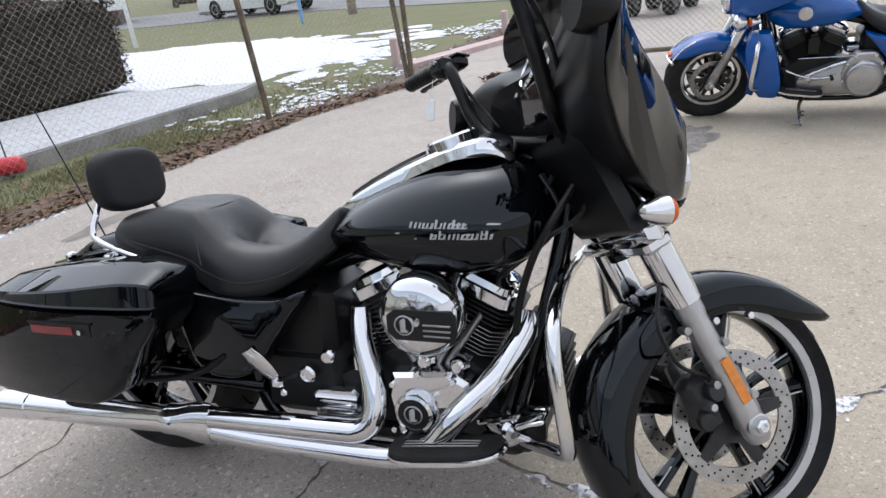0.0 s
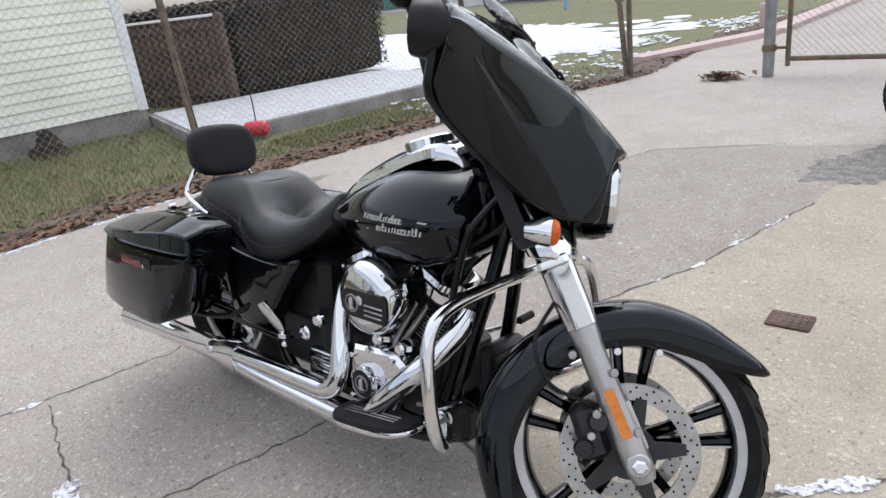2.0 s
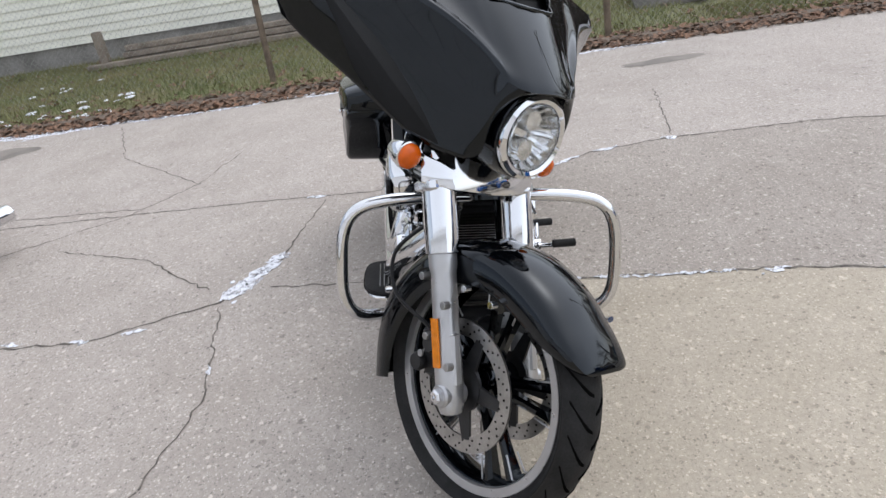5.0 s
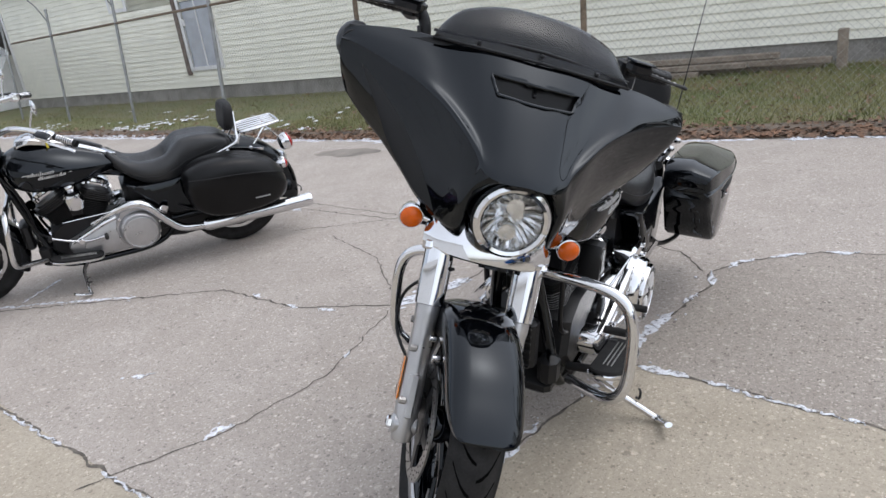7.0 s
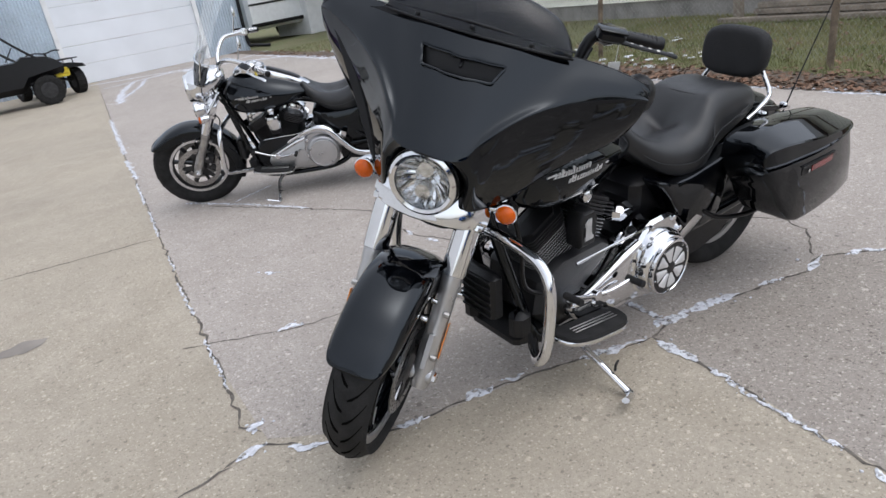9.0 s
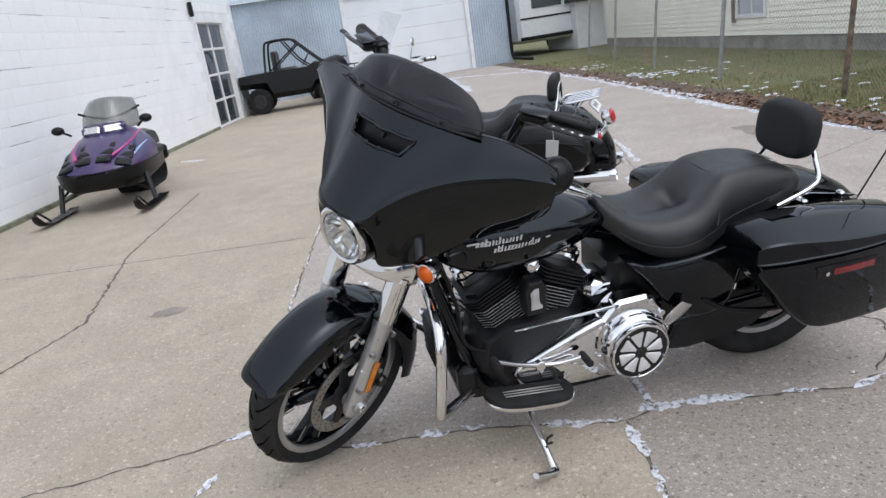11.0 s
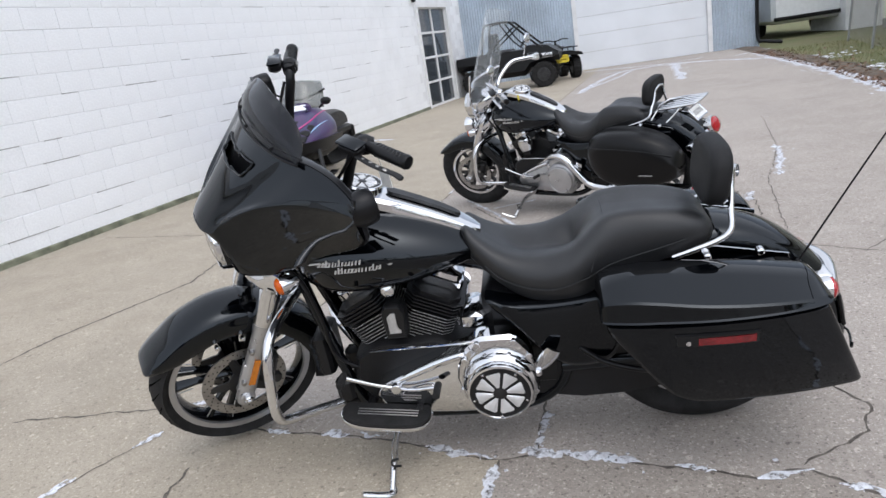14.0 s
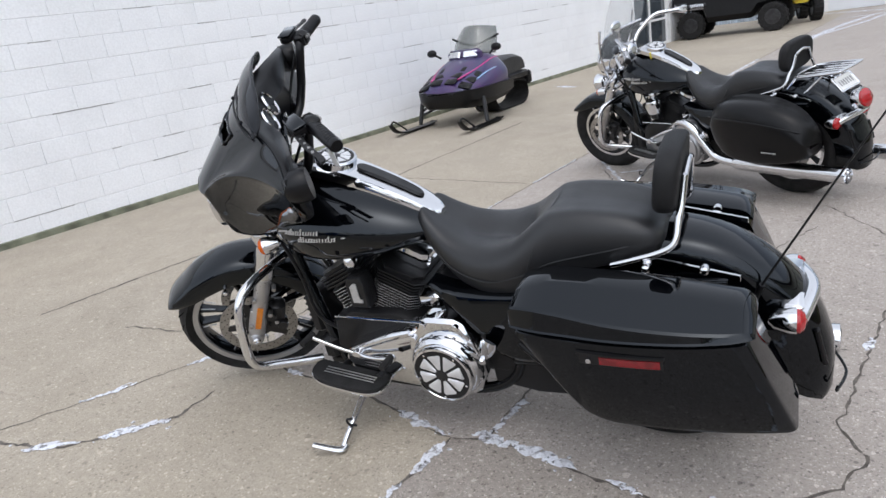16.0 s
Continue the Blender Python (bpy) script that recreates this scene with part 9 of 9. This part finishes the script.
def quad(m, label, body, accent):
    q = thing("quad_bike", m, label, "quad bike", "quad bikes")
    for x in (-0.6, 0.6):
        for y in (-0.4, 0.4):
            small_wheel(q, (x, y, 0.29), 0.29, 0.22, rim=DARKMETAL)
    for x0, s in ((-0.6, -1), (0.6, 1)):
        rings = [[V(x0 + dx, y, 0.68 + dz - 0.05 * abs(y)) for y, dz in ((-0.55, -0.08), (-0.5, 0.0), (-0.2, 0.05), (0.2, 0.05), (0.5, 0.0), (0.55, -0.08), (0.3, -0.06), (-0.3, -0.06))] for dx in (-0.36, -0.15, 0.15, 0.36)]
        part("fender", loft(nb(), rings, along=2), body, q, "wide plastic fender")
    bm = nb()
    rings = [[V(x, y, z) for y, z in ((-0.14, 0.68), (-0.16, h - 0.06), (-0.08, h), (0.08, h), (0.16, h - 0.06), (0.14, 0.68))] for x, h in ((-0.7, 0.8), (-0.3, 0.82), (0.1, 0.82), (0.3, 0.9), (0.5, 0.85))]
    part("seat", loft(bm, rings, along=2), VINYL, q)
    bm = nb()
    for x in (-0.62, 0.68):
        for y in (-0.4, -0.2, 0, 0.2, 0.4):
            rod(bm, (x - 0.26, y, 0.8), (x + 0.26, y, 0.8), 0.012)
        for dx in (-0.26, 0.26):
            rod(bm, (x + dx, -0.42, 0.8), (x + dx, 0.42, 0.8), 0.014)
            for y in (-0.3, 0.3):
                rod(bm, (x + dx, y, 0.66), (x + dx, y, 0.8), 0.012)
    part("rack", bm, PLASTIC, q, "black tube rack")
    bm = nb()
    tube(bm, [(0.22, -0.38, 1.0), (0.32, -0.2, 1.02), (0.34, 0, 0.98), (0.32, 0.2, 1.02), (0.22, 0.38, 1.0)], 0.016, 10, 4)
    rod(bm, (0.36, 0, 0.7), (0.34, 0, 1.0), 0.03)
    part("handlebar", bm, PLASTIC, q)
    bm = nb()
    rbox(bm, (0, 0, 0.46), (0.9, 0.3, 0.34), 0.06)
    rbox(bm, (-0.7, 0, 0.42), (0.1, 0.4, 0.2), 0.04)
    for y in (-0.4, 0.4):
        rod(bm, (-0.6, y * 0.9, 0.29), (-0.3, y * 0.3, 0.4), 0.03)
        rod(bm, (0.6, y * 0.9, 0.29), (0.3, y * 0.3, 0.4), 0.03)
    part("engine", bm, DARKMETAL, q)
    bm = nb()
    rbox(bm, (0.9, 0, 0.55), (0.08, 0.34, 0.22), 0.03)
    for z in (0.46, 0.54, 0.62):
        rbox(bm, (0.95, 0, z), (0.05, 0.26, 0.04), 0.015)
    part("bumper", bm, accent, q)
    return q


quad(pose(0.45, 11.7, 0, 0, 0, 75) @ Matrix.Scale(0.84, 4), "camouflage-green quad bike with racks", CAMO, PLASTIC)
quad(pose(0.45, -17.4, 0, 0, 0, 105), "black quad bike with a yellow front", PLASTIC, YELLOW)

# ---- street and beyond ----
bm = nb()
loft(bm, [[V(*a, -0.02), V(*b, -0.02), V(*b, -0.08), V(*a, -0.08)] for a, b in (((-160, 34), (-160, 46)), ((-12.5, 22.4), (-9, 33)), ((-2, 17.2), (3, 31)), ((14, 17.0), (14, 30)), ((60, 17), (60, 30)))])
structure("road", bm, ASPHALT, "grey asphalt street", "road")
bm = nb()
for pa, pb in (((-2.6, 7.3), (-1.75, 9.6)), ((-1.75, 9.6), (-1.9, 14.5))):
    d = V(pb[0] - pa[0], pb[1] - pa[1])
    nn = V(-d[1], d[0]) / np.linalg.norm(d) * 0.35
    loft(bm, [[V(p[0] - nn[0] * s, p[1] - nn[1] * s, z) for s, z in ((-0.0, -0.05), (0.0, 0.06), (1.0, 0.07), (1.0, -0.05))] for p in (pa, pb)])
structure("pink_path", bm, PINK, "pinkish concrete strip by the drive", "path")
for k, (x, y) in enumerate(((-2.75, 7.6), (-1.95, 10.3))):
    bm = nb()
    rbox(bm, (0, 0, 0.16), (0.1, 0.1, 0.42), 0.015)
    t = part("marker_post", bm, PINK)
    t.matrix_world = Matrix.Translation((x, y, 0))
    tagged(t, "short pinkish concrete marker post", "post", "marker posts")
bm = nb()
rbox(bm, (0, 0, 0.3), (0.1, 0.1, 0.7), 0.03)
ball(bm, (0, 0, 0.68), 0.07, seg=10, rows=6)
t = part("marker", bm, SIGNBLUE)
t.matrix_world = Matrix.Translation((-10.3, 17.3, 0))
tagged(t, "pale blue roadside marker", "marker")

sg = thing("sign", pose(-14.6, 13.6, 0, 0, 0, 48), "white roadside sign on two posts", "sign")
for x in (-0.95, 0.95):
    bm = nb()
    rbox(bm, (x, 0, 1.2), (0.12, 0.12, 2.7), 0.01)
    part("post", bm, WHITEPAINT, sg, "white post")
bm = nb()
rbox(bm, (0, -0.03, 1.72), (2.0, 0.05, 1.45), 0.01)
board = part("board", bm, WHITEPAINT, sg, "white board")
REDINK = mat("red_ink", (0.5, 0.04, 0.05), 0.6, var=0.1)
bm = nb()
for z, x0, x1, h in ((2.28, -0.75, 0.75, 0.11), (2.1, -0.5, 0.5, 0.06), (1.98, -0.6, 0.6, 0.06)):
    x = x0
    rr = random.Random(int(z * 100))
    while x < x1:
        w = rr.uniform(0.05, 0.09)
        rbox(bm, (x + w / 2, -0.058, z), (w, 0.006, h), 0.001)
        x += w + rr.uniform(0.02, 0.05)
part("writing", bm, REDINK, board, "rows of red bars")
bm = nb()
x = -0.75
rr = random.Random(4)
while x < 0.75:
    w = rr.uniform(0.05, 0.08)
    rbox(bm, (x + w / 2, -0.058, 1.2), (w, 0.006, 0.09), 0.001)
    x += w + 0.04
part("writing", bm, mat("black_ink", (0.04, 0.04, 0.05), 0.6), board, "row of dark bars")
bm = nb()
ball(bm, (-0.05, -0.05, 1.6), 0.17, 0.02, 0.17)
ball(bm, (0.07, -0.05, 1.6), 0.17, 0.02, 0.165)
rod(bm, (0, -0.06, 1.74), (0.06, -0.06, 1.84), 0.015)
part("apple", bm, REDPLASTIC, board, "flat red apple shape")


def car(name, m, label, paint, pickup=False):
    c = thing(name, m, label, "pickup" if pickup else "car")
    ln, wd, z0 = (2.75, 0.95, 0.36) if pickup else (2.3, 0.86, 0.28)
    prof = ((-ln, z0 + 0.1, 0.9), (-ln + 0.05, z0, 1.0 if pickup else 0.92), (-1.3, z0 - 0.05, 1.02 if pickup else 0.98), (0.9, z0 - 0.05, 1.05 if pickup else 0.96), (ln - 0.25, z0, 0.98 if pickup else 0.82), (ln, z0 + 0.1, 0.75 if pickup else 0.62))
    rings = [[V(x, y, z) for y, z in ((-wd, lo), (-wd * 1.02, (lo + hi) / 2), (-wd * 0.94, hi), (wd * 0.94, hi), (wd * 1.02, (lo + hi) / 2), (wd, lo))] for x, lo, hi in prof]
    body = part("body", loft(nb(), rings, along=2), paint, c)
    cab = ((-0.95, 1.0, 0.9), (-0.8, 1.72, 0.74), (0.35, 1.74, 0.74), (1.05, 1.0, 0.88)) if pickup else ((-1.75, 0.92, 0.8), (-1.0, 1.4, 0.64), (0.25, 1.42, 0.64), (1.15, 0.92, 0.8))
    rings = [[V(x, y, z) for y, z in ((-w, 0.9), (-w, zt), (w, zt), (w, 0.9))] for x, zt, w in cab]
    part("glasshouse", loft(nb(), rings), GLASS, c, "dark windows")
    bm = nb()
    x0, x1 = cab[1][0] - 0.03, cab[2][0] + 0.03
    rbox(bm, ((x0 + x1) / 2, 0, cab[1][1] + 0.02), (x1 - x0, cab[1][2] * 2.05, 0.06), 0.02)
    for s in (-1, 1):
        for i in range(3):
            rod(bm, (cab[i][0], s * cab[i][2] * 1.01, cab[i][1]), (cab[i + 1][0], s * cab[i + 1][2] * 1.01, cab[i + 1][1]), 0.035, seg=8)
        rod(bm, (-0.25, s * cab[1][2] * 1.02, cab[1][1]), (-0.25, s * wd * 0.95, 0.95), 0.04, seg=8)
    part("roof", bm, paint, c)
    r = 0.38 if pickup else 0.31
    for x in (-ln * 0.62, ln * 0.62):
        for s in (-1, 1):
            bm = nb()
            lathe(bm, [(r * 0.6, -0.11), (r * 0.95, -0.11), (r, -0.05), (r, 0.05), (r * 0.95, 0.11), (r * 0.6, 0.11)], (x, s * (wd - 0.08), r), (0, 1, 0), 24)
            wh = part("wheel", bm, RUBBER, c)
            bm = nb()
            lathe(bm, [(r * 0.6, 0.1), (r * 0.5, 0.115), (r * 0.2, 0.09), (0.001, 0.1)], (x, s * (wd - 0.08), r), (0, s, 0), 16)
            part("rim", bm, SATIN, wh)
    for s in (-1, 1):
        bm = nb()
        rbox(bm, (ln - 0.06, s * wd * 0.68, 0.8 if pickup else 0.66), (0.12, 0.3, 0.14), 0.03)
        part("headlight", bm, REFLECTOR, c)
    bm = nb()
    rbox(bm, (ln - 0.02, 0, 0.72 if pickup else 0.55), (0.1, wd * 1.0, 0.24 if pickup else 0.1), 0.02)
    part("grille", bm, PLASTIC, c)
    return c


car("car", pose(-12.4, 29.5, -0.02, 0, 0, 200), "silver-blue sedan parked by the street", CARSILVER)
car("pickup_truck", pose(-16.4, 24.0, -0.02, 0, 0, -14), "white pickup truck on the street", CARWHITE, True)


def bare_tree(m, h, seed, label):
    t = thing("tree", m, label, "tree", "bare trees")
    rng = random.Random(seed)
    bm = nb()
    tube(bm, [(0, 0, -0.1), (0.05, 0, h * 0.3), (0.0, 0.1, h * 0.6), (0.1, 0.05, h)], [0.24, 0.19, 0.13, 0.03], 10, 3)
    part("trunk", bm, BARK, t)
    bm = nb()
    for k in range(22):
        z = h * rng.uniform(0.28, 0.9)
        a, ln = rng.uniform(0, 6.28), (h - z) * rng.uniform(0.4, 0.7) + 0.6
        d = V(math.cos(a), math.sin(a), rng.uniform(0.4, 1.1))
        p = V(0.04, 0.04, z)
        q = p + d * ln
        tube(bm, [p, p + d * ln * 0.5 + V(0, 0, 0.1), q], [0.06, 0.04, 0.012], 6, 3)
        for j in range(7):
            f = rng.uniform(0.35, 1)
            s = p + (q - p) * f
            e = V(rng.uniform(-1, 1), rng.uniform(-1, 1), rng.uniform(0.1, 1)) * ln * 0.45
            tube(bm, [s, s + e * 0.5, s + e], [0.02, 0.014, 0.005], 5, 2)
            for i in range(3):
                g = V(rng.uniform(-1, 1), rng.uniform(-1, 1), rng.uniform(0, 1)) * 0.5
                tube(bm, [s + e * 0.6, s + e * 0.6 + g], [0.008, 0.003], 4, 1)
    part("crown", bm, BARK, t, "bare leafless branches")
    return t


for k, (x, y, h) in enumerate(((-24, 40, 11), (-12.5, 42, 12), (-7.5, 38, 10), (-40, 46, 13), (-30, 58, 12), (4, 46, 12), (-3, 52, 11), (-18, -44, 13), (-11.5, -40, 12), (-52, 40, 12))):
    bare_tree(pose(x, y, 0, 0, 0, 40 * k), h, 60 + k, "tall bare winter tree")


def conifer(m, h, r, seed):
    t = thing("conifer", m, "dark green bushy conifer", "tree")
    part("trunk", tube(nb(), [(0, 0, -0.1), (0, 0, h * 0.5), (0, 0, h)], [0.16, 0.1, 0.02], 8, 2), BARK, t)
    rng = random.Random(seed)
    verts, faces = [], []
    for _ in range(5200):
        z = h * (1 - rng.random() ** 0.6) * 0.97 + 0.25
        rad = r * (1 - z / (h * 1.05)) ** 0.8 * (0.55 + 0.5 * rng.random()) * (1 + 0.18 * math.sin(7 * z))
        a = rng.uniform(0, 6.28)
        c = V(rad * math.cos(a), rad * math.sin(a), z - 0.15 * rad)
        u = V(math.cos(a), math.sin(a), rng.uniform(-0.6, 0.3)) * rng.uniform(0.1, 0.24)
        v = V(-math.sin(a), math.cos(a), rng.uniform(-0.4, 0.4)) * rng.uniform(0.04, 0.1)
        k = len(verts)
        verts += [c - u, c + v, c + u, c - v]
        faces.append((k, k + 1, k + 2, k + 3))
    me = bpy.data.meshes.new("crown")
    me.from_pydata([tuple(p) for p in verts], [], faces)
    me.materials.append(NEEDLE)
    new("crown", me).parent = t
    return t


conifer(pose(-24, 17, 0), 5.2, 2.3, 3)
conifer(pose(-21.5, 30, 0), 6, 2.2, 5)


def far_house(m, label, wall, w, d, h):
    o = thing("house", m, label, "house")
    bm = nb()
    rbox(bm, (0, 0, h / 2), (w, d, h), 0.03)
    part("wall", bm, wall, o)
    bm = nb()
    slab(bm, [(-d / 2 - 0.4, h - 0.1), (d / 2 + 0.4, h - 0.1), (0, h + d * 0.3)], -w / 2 - 0.3, w / 2 + 0.3, 0, 0.02)
    part("roof", bm, ROOF, o)
    for k, x in enumerate(np.arange(-w / 2 + 1.5, w / 2 - 1, 2.6)):
        bm = nb()
        rbox(bm, (x, -d / 2 - 0.02, h * 0.55), (1.0, 0.08, 1.1), 0.02)
        part("window", bm, GLASS, o)
    bm = nb()
    rbox(bm, (w / 2 - 1.0, -d / 2 - 0.03, 1.05), (1.0, 0.08, 2.1), 0.02)
    part("door", bm, mat("green_door", (0.05, 0.2, 0.17), 0.5, var=0.1), o)


far_house(pose(-5, 62, 0, 0, 0, 10), "distant white two-storey clapboard house", WHITEPAINT, 12, 8, 3.4)
far_house(pose(-24, 66, 0, 0, 0, 25), "distant tan house with brown roof", SIDING, 11, 8, 3.2)
far_house(pose(-45, 62, 0, 0, 0, 40), "distant brown house among bare trees", BROWNWOOD, 13, 8, 3.4)
far_house(pose(-33, 27, 0, 0, 0, 40), "low brown house behind the hedge", BROWNWOOD, 9, 7, 2.6)
pole = thing("utility_pole", pose(-9.6, 19.2, 0), "weathered wooden utility pole", "pole")
part("pole", tube(nb(), [(0, 0, -0.2), (0, 0, 5), (0, 0, 10)], [0.15, 0.13, 0.1], 12, 2), WOOD, pole)
bm = nb()
rbox(bm, (0, 0, 9.3), (2.2, 0.1, 0.12), 0.01)
part("crossarm", bm, WOOD, pole)
